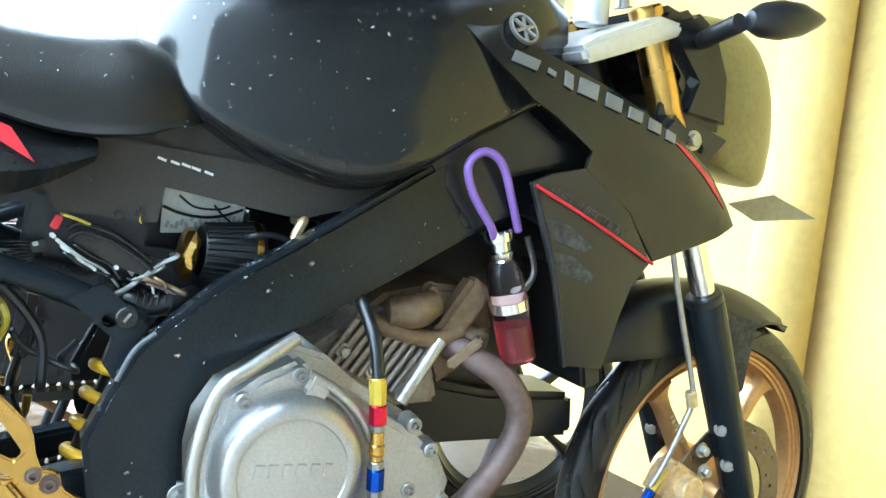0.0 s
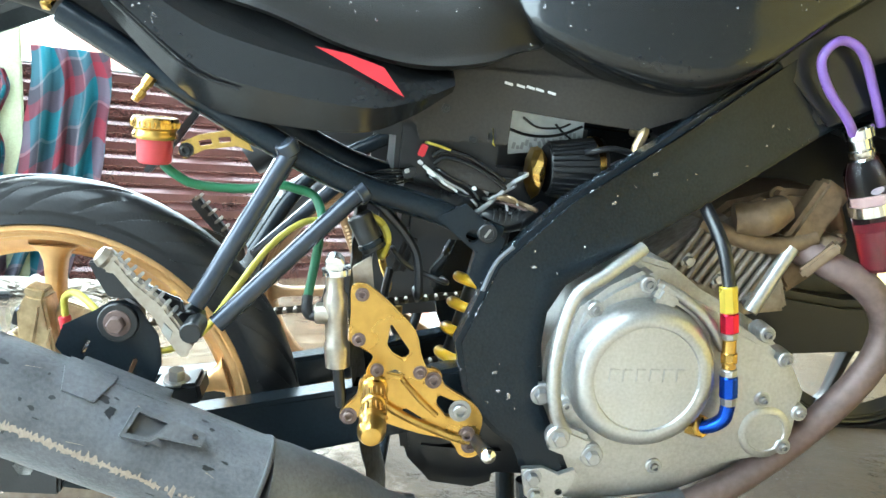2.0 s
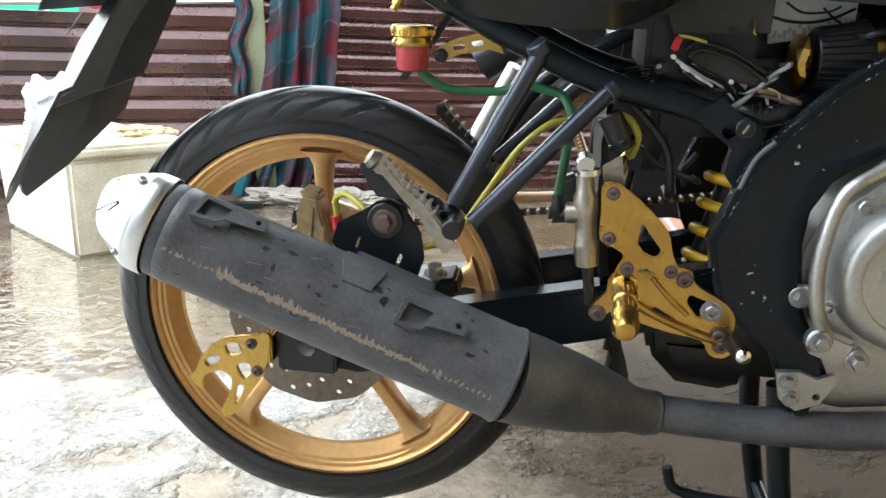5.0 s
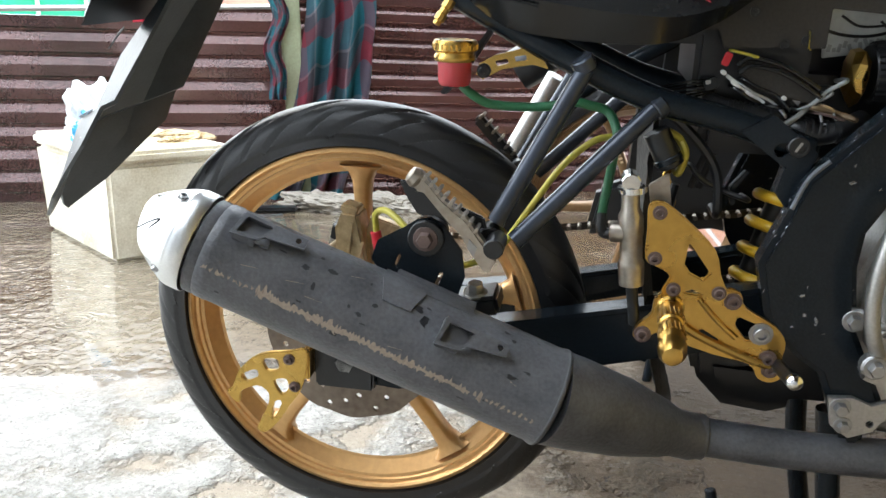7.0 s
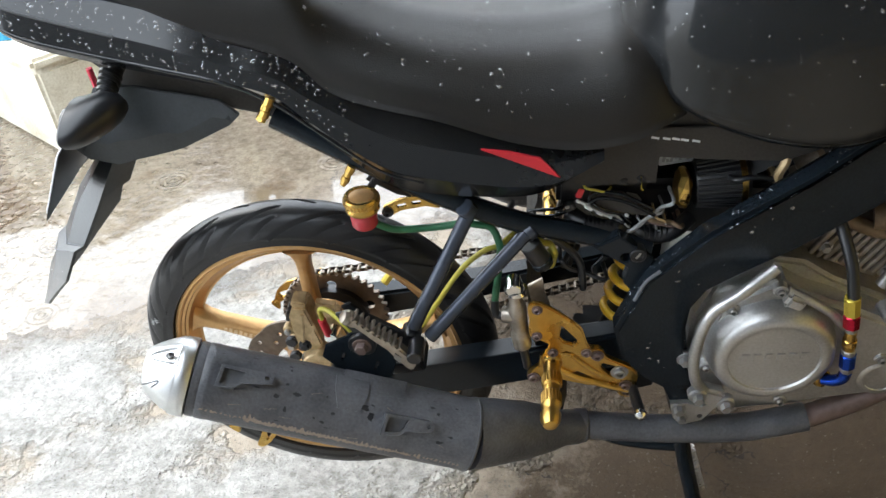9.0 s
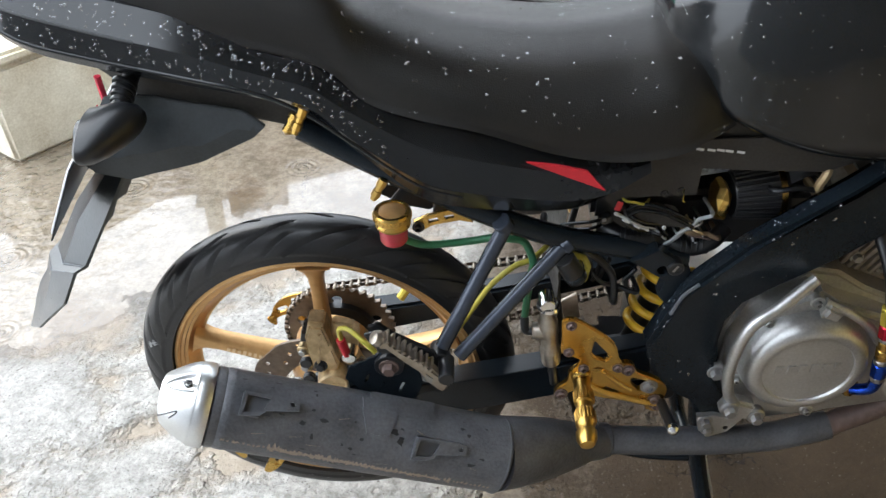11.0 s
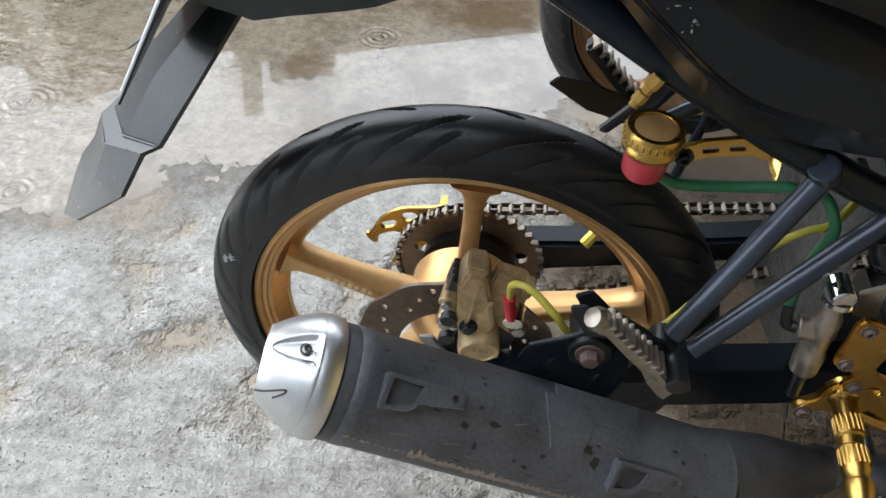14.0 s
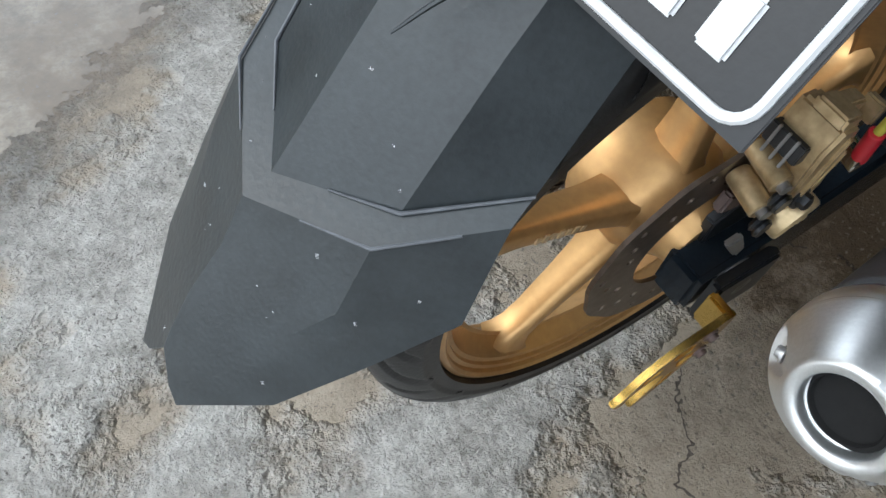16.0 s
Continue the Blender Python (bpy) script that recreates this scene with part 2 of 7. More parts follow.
def body(stations, n=5, ring=4, bm=None):
    """stations: (x, half profile of (y, z) from the lowest to the highest point, y outward positive)."""
    bm = bm or bmesh.new()
    k = len(stations[0][1])
    cols = [spline([(x, prof[j][0], prof[j][1]) for x, prof in stations], n) for j in range(k)]
    rings = []
    for i in range(len(cols[0])):
        half = spline([c[i] for c in cols], ring)
        right = [Vector((p.x, -max(p.y, 0), p.z)) for p in half]
        left = [Vector((p.x, max(p.y, 0), p.z)) for p in half[::-1]]
        pts = right + left
        rings.append([bm.verts.new(p) for p in pts])
    m = len(rings[0])
    for a, b in zip(rings, rings[1:]):
        for s in range(m):
            bm.faces.new((a[s], a[(s + 1) % m], b[(s + 1) % m], b[s]))
    bm.faces.new(rings[0][::-1])
    bm.faces.new(rings[-1])
    bmesh.ops.remove_doubles(bm, verts=bm.verts, dist=0.0004)
    return bm


# ---- ground: wet concrete yard that ramps up to the house front ----
def ground_height(x, y):
    k = min(1, max(0, (x - 0.75) / 0.4))
    return 0.052 + 0.20 * k * k * (3 - 2 * k)


def concrete():
    m = bpy.data.materials.new("wet_concrete")
    m.use_nodes = True
    nt = m.node_tree
    L = nt.links.new
    b = nt.nodes["Principled BSDF"]

    def node(kind, **kw):
        n = nt.nodes.new(kind)
        for k, v in kw.items():
            n.inputs[k].default_value = v
        return n

    def math_node(op, a, c, d=None):
        n = nt.nodes.new("ShaderNodeMath")
        n.operation = op
        for i, v in enumerate((a, c, d)):
            if v is None:
                continue
            if isinstance(v, (int, float)):
                n.inputs[i].default_value = v
            else:
                L(v, n.inputs[i])
        return n.outputs[0]

    co = nt.nodes.new("ShaderNodeTexCoord").outputs["Object"]
    big = node("ShaderNodeTexNoise", Scale=1.6, Detail=5, Roughness=0.6)
    mid = node("ShaderNodeTexNoise", Scale=11, Detail=8, Roughness=0.72)
    fine = node("ShaderNodeTexNoise", Scale=95, Detail=5, Roughness=0.7)
    for n in (big, mid, fine):
        L(co, n.inputs["Vector"])
    # wetness: the open side of the yard is rained on
    sep = nt.nodes.new("ShaderNodeSeparateXYZ")
    L(co, sep.inputs[0])
    run = math_node("ADD", sep.outputs[1], math_node("MULTIPLY_ADD", sep.outputs[0], -0.55, -0.86))
    wet = math_node("ADD", run, math_node("MULTIPLY_ADD", big.outputs[0], 0.5, -0.25))
    wet = math_node("ADD", wet, math_node("MULTIPLY_ADD", mid.outputs[0], 0.42, -0.21))
    wr = node("ShaderNodeMapRange")
    wr.inputs["From Min"].default_value, wr.inputs["From Max"].default_value = -0.05, 0.10
    L(wet, wr.inputs[0])
    wetness = wr.outputs[0]
    # colour
    r1 = nt.nodes.new("ShaderNodeValToRGB")
    e = r1.color_ramp.elements
    e[0].position, e[1].position = 0.41, 0.57
    e[0].color, e[1].color = (0.315, 0.295, 0.262, 1), (0.66, 0.638, 0.592, 1)
    grit = node("ShaderNodeTexNoise", Scale=42, Detail=7, Roughness=0.8)
    L(co, grit.inputs["Vector"])
    mixc = math_node("MULTIPLY_ADD", mid.outputs[0], 0.38, math_node("MULTIPLY_ADD", grit.outputs[0], 0.42, math_node("MULTIPLY", fine.outputs[0], 0.2)))
    L(mixc, r1.inputs[0])
    # worn smooth tan patches between the rough trowelled grey
    pat = node("ShaderNodeTexNoise", Scale=3.4, Detail=7, Roughness=0.62)
    L(co, pat.inputs["Vector"])
    pr = node("ShaderNodeMapRange")
    pr.inputs["From Min"].default_value, pr.inputs["From Max"].default_value = 0.46, 0.55
    # patches spread towards +x, so that side of the floor is darker
    L(math_node("ADD", pat.outputs[0], math_node("MULTIPLY", math_node("MINIMUM", math_node("MAXIMUM", sep.outputs[0], -0.5), 0.9), 0.17)), pr.inputs[0])
    smooth_patch = pr.outputs[0]
    rt = nt.nodes.new("ShaderNodeValToRGB")
    rt.color_ramp.elements[0].position, rt.color_ramp.elements[1].position = 0.3, 0.72
    rt.color_ramp.elements[0].color, rt.color_ramp.elements[1].color = (0.215, 0.175, 0.132, 1), (0.47, 0.405, 0.32, 1)
    L(mixc, rt.inputs[0])
    r12 = nt.nodes.new("ShaderNodeMixRGB")
    L(smooth_patch, r12.inputs[0])
    L(r1.outputs[0], r12.inputs[1])
    L(rt.outputs[0], r12.inputs[2])
    r1 = r12
    r2 = nt.nodes.new("ShaderNodeMixRGB")
    r2.blend_type = "MULTIPLY"
    L(wetness, r2.inputs[0])
    L(r1.outputs[0], r2.inputs[1])
    r2.inputs[2].default_value = (0.34, 0.29, 0.23, 1)
    gate = node("ShaderNodeTexNoise", Scale=6, Detail=3)
    L(co, gate.inputs["Vector"])
    # cracks
    warp = node("ShaderNodeTexNoise", Scale=2.5, Detail=6, Roughness=0.65)
    L(co, warp.inputs["Vector"])
    addv = nt.nodes.new("ShaderNodeVectorMath")
    addv.operation = "MULTIPLY_ADD"
    addv.inputs[1].default_value = (0.5, 0.5, 0.0)
    L(warp.outputs[1], addv.inputs[0])
    L(co, addv.inputs[2])
    vor = nt.nodes.new("ShaderNodeTexVoronoi")
    vor.feature = "DISTANCE_TO_EDGE"
    vor.inputs["Scale"].default_value = 1.7
    L(addv.outputs[0], vor.inputs["Vector"])
    crack = math_node("LESS_THAN", vor.outputs[0], 0.0024)
    crack = math_node("MULTIPLY", crack, math_node("GREATER_THAN", warp.outputs[0], 0.54))
    r3 = nt.nodes.new("ShaderNodeMixRGB")
    L(crack, r3.inputs[0])
    L(r2.outputs[0], r3.inputs[1])
    r3.inputs[2].default_value = (0.10, 0.085, 0.07, 1)
    # brown oily dirt and the shade under engine and scooter, painted into the floor colour
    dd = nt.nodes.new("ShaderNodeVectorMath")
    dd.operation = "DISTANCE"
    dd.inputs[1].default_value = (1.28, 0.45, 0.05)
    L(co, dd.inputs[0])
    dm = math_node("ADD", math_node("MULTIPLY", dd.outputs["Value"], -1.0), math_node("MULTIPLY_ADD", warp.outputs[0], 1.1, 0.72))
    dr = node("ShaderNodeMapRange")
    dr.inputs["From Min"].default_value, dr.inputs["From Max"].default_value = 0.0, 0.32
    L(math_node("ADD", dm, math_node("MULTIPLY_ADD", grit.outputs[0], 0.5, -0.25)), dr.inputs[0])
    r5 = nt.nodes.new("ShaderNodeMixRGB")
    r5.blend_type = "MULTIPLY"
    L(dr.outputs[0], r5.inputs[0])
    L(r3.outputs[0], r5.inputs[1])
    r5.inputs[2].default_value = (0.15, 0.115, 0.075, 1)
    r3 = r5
    # small pits
    pit = node("ShaderNodeTexNoise", Scale=150, Detail=2, Roughness=0.6)
    L(co, pit.inputs["Vector"])
    pitm = math_node("MULTIPLY", math_node("GREATER_THAN", math_node("MULTIPLY_ADD", gate.outputs[0], 0.25, pit.outputs[0]), 0.80), 0.75)
    r4 = nt.nodes.new("ShaderNodeMixRGB")
    L(pitm, r4.inputs[0])
    L(r3.outputs[0], r4.inputs[1])
    r4.inputs[2].default_value = (0.12, 0.105, 0.09, 1)
    L(r4.outputs[0], b.inputs["Base Color"])
    L(wetness, b.inputs["Coat Weight"])
    b.inputs["Coat Roughness"].default_value, b.inputs["Coat IOR"].default_value = 0.02, 1.38
    rr = node("ShaderNodeMapRange")
    rr.inputs["To Min"].default_value, rr.inputs["To Max"].default_value = 0.72, 0.03
    L(wetness, rr.inputs[0])
    L(rr.outputs[0], b.inputs["Roughness"])
    b.inputs["IOR"].default_value = 1.4
    # relief: rough where dry, water surface where wet
    dry = math_node("SUBTRACT", 1.0, math_node("MULTIPLY", wetness, 0.985))
    gran = node("ShaderNodeTexNoise", Scale=38, Detail=6, Roughness=0.75)
    L(co, gran.inputs["Vector"])
    h = math_node("MULTIPLY_ADD", fine.outputs[0], 0.35, math_node("MULTIPLY", mid.outputs[0], 1.5))
    h = math_node("MULTIPLY_ADD", gran.outputs[0], 1.3, h)
    h = math_node("MULTIPLY", h, math_node("MULTIPLY_ADD", smooth_patch, -0.72, 1.0))
    h = math_node("ADD", h, math_node("MULTIPLY_ADD", smooth_patch, -0.35, 0.35))
    h = math_node("MULTIPLY", h, dry)
    # rain rings and wind on the water
    for cx, cy, rr in ((-0.90, 0.50, 0.055), (-1.02, 0.80, 0.09), (-1.20, 0.62, 0.07), (-0.80, 1.15, 0.08), (-1.35, 1.0, 0.10), (-0.3, 1.25, 0.07)):
        vd = nt.nodes.new("ShaderNodeVectorMath")
        vd.operation = "DISTANCE"
        vd.inputs[1].default_value = (cx, cy, 0.052)
        L(co, vd.inputs[0])
        ring = math_node("SINE", math_node("MULTIPLY", vd.outputs["Value"], 340.0), 0.0)
        fade = math_node("SUBTRACT", 1.0, math_node("MULTIPLY", vd.outputs["Value"], 1.0 / rr))
        fade = math_node("MULTIPLY", math_node("MAXIMUM", fade, 0.0), wetness)
        h = math_node("MULTIPLY_ADD", math_node("MULTIPLY", ring, fade), 0.16, h)
    wind = node("ShaderNodeTexNoise", Scale=26, Detail=2, Roughness=0.5)
    L(co, wind.inputs["Vector"])
    wm = math_node("MULTIPLY", math_node("MAXIMUM", math_node("MULTIPLY_ADD", sep.outputs[0], -1.0, -0.55), 0.0), wetness)
    h = math_node("MULTIPLY_ADD", math_node("MULTIPLY", wind.outputs[0], math_node("MINIMUM", wm, 0.7)), 1.7, h)
    h = math_node("SUBTRACT", h, math_node("MULTIPLY", crack, 0.6))
    bp = nt.nodes.new("ShaderNodeBump")
    bp.inputs["Strength"].default_value, bp.inputs["Distance"].default_value = 1.0, 0.020
    L(h, bp.inputs["Height"])
    L(bp.outputs[0], b.inputs["Normal"])
    return m


def make_ground():
    bm = bmesh.new()
    xs = [-60, -30, -12, -6, -4] + [-3 + 0.1 * i for i in range(61)] + [4, 8, 20, 60]
    ys = [-60, -20, -8, -4] + [-2 + 0.1 * i for i in range(61)] + [5, 8, 14, 30, 60]
    grid = [[bm.verts.new((x, y, ground_height(x, y))) for y in ys] for x in xs]
    for i in range(len(xs) - 1):
        for j in range(len(ys) - 1):
            bm.faces.new((grid[i][j], grid[i + 1][j], grid[i + 1][j + 1], grid[i][j + 1]))
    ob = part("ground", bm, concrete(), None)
    tagged(ob, "rough wet concrete yard floor with puddles and cracks", "ground", kind="structure")


make_ground()


def wall_block(name, a, b, height, thick, material, label, base=0.0):
    a, b = Vector((*a, 0)), Vector((*b, 0))
    d = (b - a).normalized()
    n = Vector((-d.y, d.x, 0))
    bm = block((0, 0, 0), ((b - a).length, thick, height), bevel=0.004)
    m = Matrix.Translation((a + b) / 2 + n * thick / 2 + Vector((0, 0, base + height / 2))) @ Matrix.Rotation(math.atan2(d.y, d.x), 4, "Z")
    ob = part(name, bm, material, None)
    ob.matrix_world = m
    return tagged(ob, label, "wall", kind="structure")


wall_block("wall_front", (1.95, 1.9), (1.95, -3.0), 2.9, 0.15, YWALL, "yellow painted plaster house wall with stains")
# unseen wall added behind the camera to block and bounce light
wall_block("fill_wall", (1.95, -2.4), (-2.6, -2.4), 2.9, -0.15, GREYW, "added unseen grey wall that blocks and bounces light")
bm = lathe([(0, 0.075), (2.6, 0.075)], (1.88, 0.36, 0.15), (0, 0, 1), 24)
tagged(part("pillar", bm, YWALL, None), "round yellow painted pillar at the house wall", "pillar", kind="structure")
bm = block((0.95, -0.40, 2.38), (2.1, 4.0, 0.06), bevel=0.0)
# unseen second slab, added to keep light off the right side
block((1.10, 2.10, 2.38), (1.8, 1.0, 0.06), bevel=0.0, bm=bm)
tagged(part("ceiling", bm, ROOFM, None), "brown carport roof underside with an added light-blocking slab", "ceiling", kind="structure")


# ---- corrugated fence ----
FA, FB = Vector((-3.30, 1.52, 0.09)), Vector((0.60, 3.285, 0.09))


def fence_sheet(s0, s1, height, off, per, phase):
    """One sheet: flat dark faces between sloping ledges."""
    bm = bmesh.new()
    d = (FB - FA).normalized()
    n = Vector((d.y, -d.x, 0))
    prof = [(-0.045, 0.0)]
    k = -1
    while k * per < height:
        for dz, o in ((0.0, 0.0), (0.07, 0.014), (0.52, 0.017), (0.61, 0.012), (0.91, -0.004)):
            z = (k + dz) * per + phase
            if 0 <= z < height:
                prof.append((z, o))
        k += 1
    prof.append((height, 0.0))
    nx = 16
    grid = []
    for i in range(nx + 1):
        s = s0 + (s1 - s0) * i / nx
        grid.append([bm.verts.new(FA + d * s + n * (off + o + 0.010 * noise.noise((s * 1.7, z * 3, 3.1))) + Vector((0, 0, z + 0.008 * noise.noise((s, 0, 7))))) for z, o in prof])
    for i in range(nx):
        for j in range(len(prof) - 1):
            bm.faces.new((grid[i][j], grid[i + 1][j], grid[i + 1][j + 1], grid[i][j + 1]))
    bmesh.ops.solidify(bm, geom=bm.faces[:], thickness=0.002)
    return bm


fence = new("corrugated_fence")
tagged(fence, "low maroon corrugated metal sheet fence, wet from rain", "fence")
for s0, s1, h, off, per, phase in ((0, 0.90, 0.70, 0, 0.0975, 0), (0.88, 1.75, 0.735, 0.004, 0.0975, 0), (1.73, 2.46, 0.785, 0, 0.0975, 0), (2.44, 3.34, 0.863, 0.004, 0.0705, 0.039), (3.32, 4.28, 0.863, 0, 0.0705, 0.039)):
    part("sheet", fence_sheet(s0, s1, h, off, per, phase), SHEET, fence, sharp=30)
fd_ = (FB - FA).normalized()
part("top_rail", tube([FA + fd_ * 0.0 + Vector((0, 0, 0.705)), FA + fd_ * 2.45 + Vector((0, 0, 0.80))], 0.012, 8), STEEL, fence, "pale top rail")
part("top_rail", tube([FA + fd_ * 2.43 + Vector((0, 0, 0.868)), FA + fd_ * 4.28 + Vector((0, 0, 0.868))], 0.012, 8), STEEL, fence, "pale top rail")


# ---- styrofoam box with a plastic bag ----
def foam_box():
    box = new("styrofoam_box")
    box.matrix_world = pose(-1.357, 1.651, 0.052, 0, 0, 54)
    w, d, h, t = 0.42, 0.66, 0.315, 0.035
    bm = bmesh.new()
    rings = []
    for z, k in ((0, 0.93), (h * 0.5, 0.965), (h, 1.0)):
        rings.append([bm.verts.new((sx * w / 2 * k, sy * d / 2 * k, z)) for sx, sy in ((-1, -1), (1, -1), (1, 1), (-1, 1))])
    for z in (h, 0.05):
        rings.append([bm.verts.new((sx * (w / 2 - t), sy * (d / 2 - t), z)) for sx, sy in ((-1, -1), (1, -1), (1, 1), (-1, 1))])
    for a, b in zip(rings, rings[1:]):
        for s in range(4):
            bm.faces.new((a[s], a[(s + 1) % 4], b[(s + 1) % 4], b[s]))
    bm.faces.new(rings[0][::-1])
    bm.faces.new(rings[-1])
    bmesh.ops.bevel(bm, geom=bm.edges[:], offset=0.012, segments=3, affect="EDGES", clamp_overlap=True)
    part("body", bm, FOAM, box, sharp=50)
    bm = block((0, 0, h + 0.022), (w * 1.03, d * 1.03, 0.04), bevel=0.012)
    for v in bm.verts:
        v.co.z += 0.006 * noise.noise(v.co * 9)
    part("lid", bm, FOAM, box)
    return tagged(box, "dirty white styrofoam cooler box on the wet floor", "box")


foam_box()


def crumple(name, c, size, seed, material, label, category):
    bm = bmesh.new()
    bmesh.ops.create_icosphere(bm, subdivisions=5, radius=1.0)
    for v in bm.verts:
        p = v.co.copy()
        f = 1 + 0.45 * noise.noise(p * 1.6 + Vector((seed, 0, 0))) + 0.35 * abs(noise.noise(p * 4 + Vector((0, seed, 0)))) - 0.18 * abs(noise.noise(p * 9 + Vector((seed, seed, 0))))
        v.co = Vector((p.x * size[0], p.y * size[1], max(p.z, -0.35) * size[2])) * f
    ob = part(name, bm, material, None, sharp=25)
    ob.location = c
    return tagged(ob, label, category)


# ---- the motorcycle ----
def wheel(bike, c, name, r_tyre, half, spoke0, r_rim=0.2295, label="", fine=14, bulge=0.011, paint=None, rim_label="gold painted rim"):
    """A five-spoke cast wheel: rim, hub, spokes, tyre and valve, about the y axis."""
    c = Vector(c)
    wh = new(name)
    wh.parent = bike
    wh.location = c
    if label:
        wh["label"] = label
    hw = half
    paint = paint or GOLDR
    prof = [(-hw, r_rim), (-hw - 0.002, r_rim - 0.005), (-hw + 0.0005, r_rim - 0.0075), (-hw + 0.0045, r_rim - 0.0085), (-hw + 0.0050, r_rim - 0.0125), (-hw + 0.0085, r_rim - 0.0135), (-hw + 0.0095, r_rim - 0.0175), (-hw + 0.018, r_rim - 0.023),
            (-hw + 0.026, r_rim - 0.030), (0, r_rim - 0.034)]
    prof = prof + [(-a, r) for a, r in prof[-2::-1]]
    prof += [(hw - 0.004, r_rim + 0.001), (0, r_rim - 0.016), (-hw + 0.004, r_rim + 0.001)]
    part("rim", lathe(prof, (0, 0, 0), (0, 1, 0), 96, closed=True), paint, wh, rim_label, sharp=30)
    # spokes: waisted arms with a raised rib
    for k in range(5):
        a = radians(spoke0 + 72 * k)
        bm = bmesh.new()
        rings = []
        for r, wd, th in ((0.035, 0.022, 0.027), (0.055, 0.0135, 0.021), (0.085, 0.0105, 0.0175), (0.12, 0.0098, 0.0155), (0.165, 0.0095, 0.014), (0.186, 0.0115, 0.0145), (0.197, 0.017, 0.016), (0.204, 0.028, 0.018)):
            ring = []
            for u, v in ((-1, -0.45), (-0.80, -0.92), (-0.55, -1), (0.55, -1), (0.80, -0.92), (1, -0.45), (1, 0.45), (0.75, 1), (-0.75, 1), (-1, 0.45)):
                ring.append(bm.verts.new((r * math.cos(a) - u * wd * math.sin(a), v * th, r * math.sin(a) + u * wd * math.cos(a))))
            rings.append(ring)
        for p, q in zip(rings, rings[1:]):
            for s in range(10):
                bm.faces.new((p[s], p[(s + 1) % 10], q[(s + 1) % 10], q[s]))
        bm.faces.new(rings[0][::-1])
        bm.faces.new(rings[-1])
        sp = part("spoke", bm, paint, wh, sharp=50)
        for i in range(7):
            rr = 0.105 + 0.008 * i
            mk = block((0, 0, 0), (0.0045, 0.0016, 0.006 + 0.002 * (i % 2)), Matrix(), bevel=0.0)
            bmesh.ops.transform(mk, matrix=Matrix.Rotation(-a, 4, "Y") @ Matrix.Translation((rr, -0.0160, 0)), verts=mk.verts)
            if k == 1:
                part("raised_mark", mk, GOLDPALE, sp)
            else:
                mk.free()
    part("hub", lathe([(-0.060, 0), (-0.060, 0.030), (-0.052, 0.034), (-0.045, 0.036), (-0.030, 0.046), (-0.012, 0.058), (0.045, 0.060), (0.050, 0.055), (0.050, 0)], (0, 0, 0), (0, 1, 0), 40), paint, wh, "cast hub")
    # tyre with real grooves
    nu = fine * 2
    prof = []
    for i in range(nu + 1):
        u = -1 + 2 * i / nu
        ang = u * 1.72
        y = (hw + bulge) * math.sin(max(-1.57, min(1.57, ang * 0.98)))
        if abs(ang) <= 1.5:
            r = r_tyre - (r_tyre - r_rim - 0.012) * (1 - math.cos(ang)) ** 1.15
        else:
            r = r_tyre - (r_tyre - r_rim - 0.012) * (1 - math.cos(1.5)) ** 1.15 - (abs(ang) - 1.5) * 0.06
            y *= 0.96
        prof.append((y, r, u))
    prof = [((hw - 0.008) * -1, r_rim + 0.0005, -1.1)] + prof + [(hw - 0.008, r_rim + 0.0005, 1.1)]
    seg, m = fine * 30, len(prof)
    verts, faces = [], []

    def slash(ph, at, width):
        k = 1 - abs((ph - at + 0.5) % 1.0 - 0.5) / width
        return 0.0 if k <= 0 else min(1.0, 1.9 * k)

    for s in range(seg):
        th = 2 * math.pi * s / seg
        for y, r, u in prof:
            au = abs(u)
            g = 0.0
            if 0.06 < au < 0.94:
                ph = th / (2 * math.pi) * 18 + (0.5 if u > 0 else 0) - 1.55 * au ** 0.85
                ends = min(1, (au - 0.06) / 0.05, (0.94 - au) / 0.16)
                g = 0.0062 * slash(ph, 0.5, 0.085 * (0.5 + 0.5 * ends)) * max(0, ends)
                if 0.34 < au < 0.84:
                    e2 = min(1, (au - 0.34) / 0.06, (0.84 - au) / 0.12)
                    g = max(g, 0.0052 * e2 * slash(ph + 0.5 + 0.35 * (au - 0.5), 0.5, 0.060))
            verts.append(((r - g) * math.cos(th), y, (r - g) * math.sin(th)))
    for s in range(seg):
        t = (s + 1) % seg
        for i in range(m - 1):
            faces.append((s * m + i, s * m + i + 1, t * m + i + 1, t * m + i))
    me = bpy.data.meshes.new("tyre")
    me.from_pydata(verts, [], faces)
    me.polygons.foreach_set("use_smooth", [True] * len(me.polygons))
    me.set_sharp_from_angle(angle=radians(40))
    me.materials.append(RUBBER)
    ty = new("tyre", me)
    ty.parent = wh
    ty["label"] = "black rubber tyre with slanted grooves"
    return wh


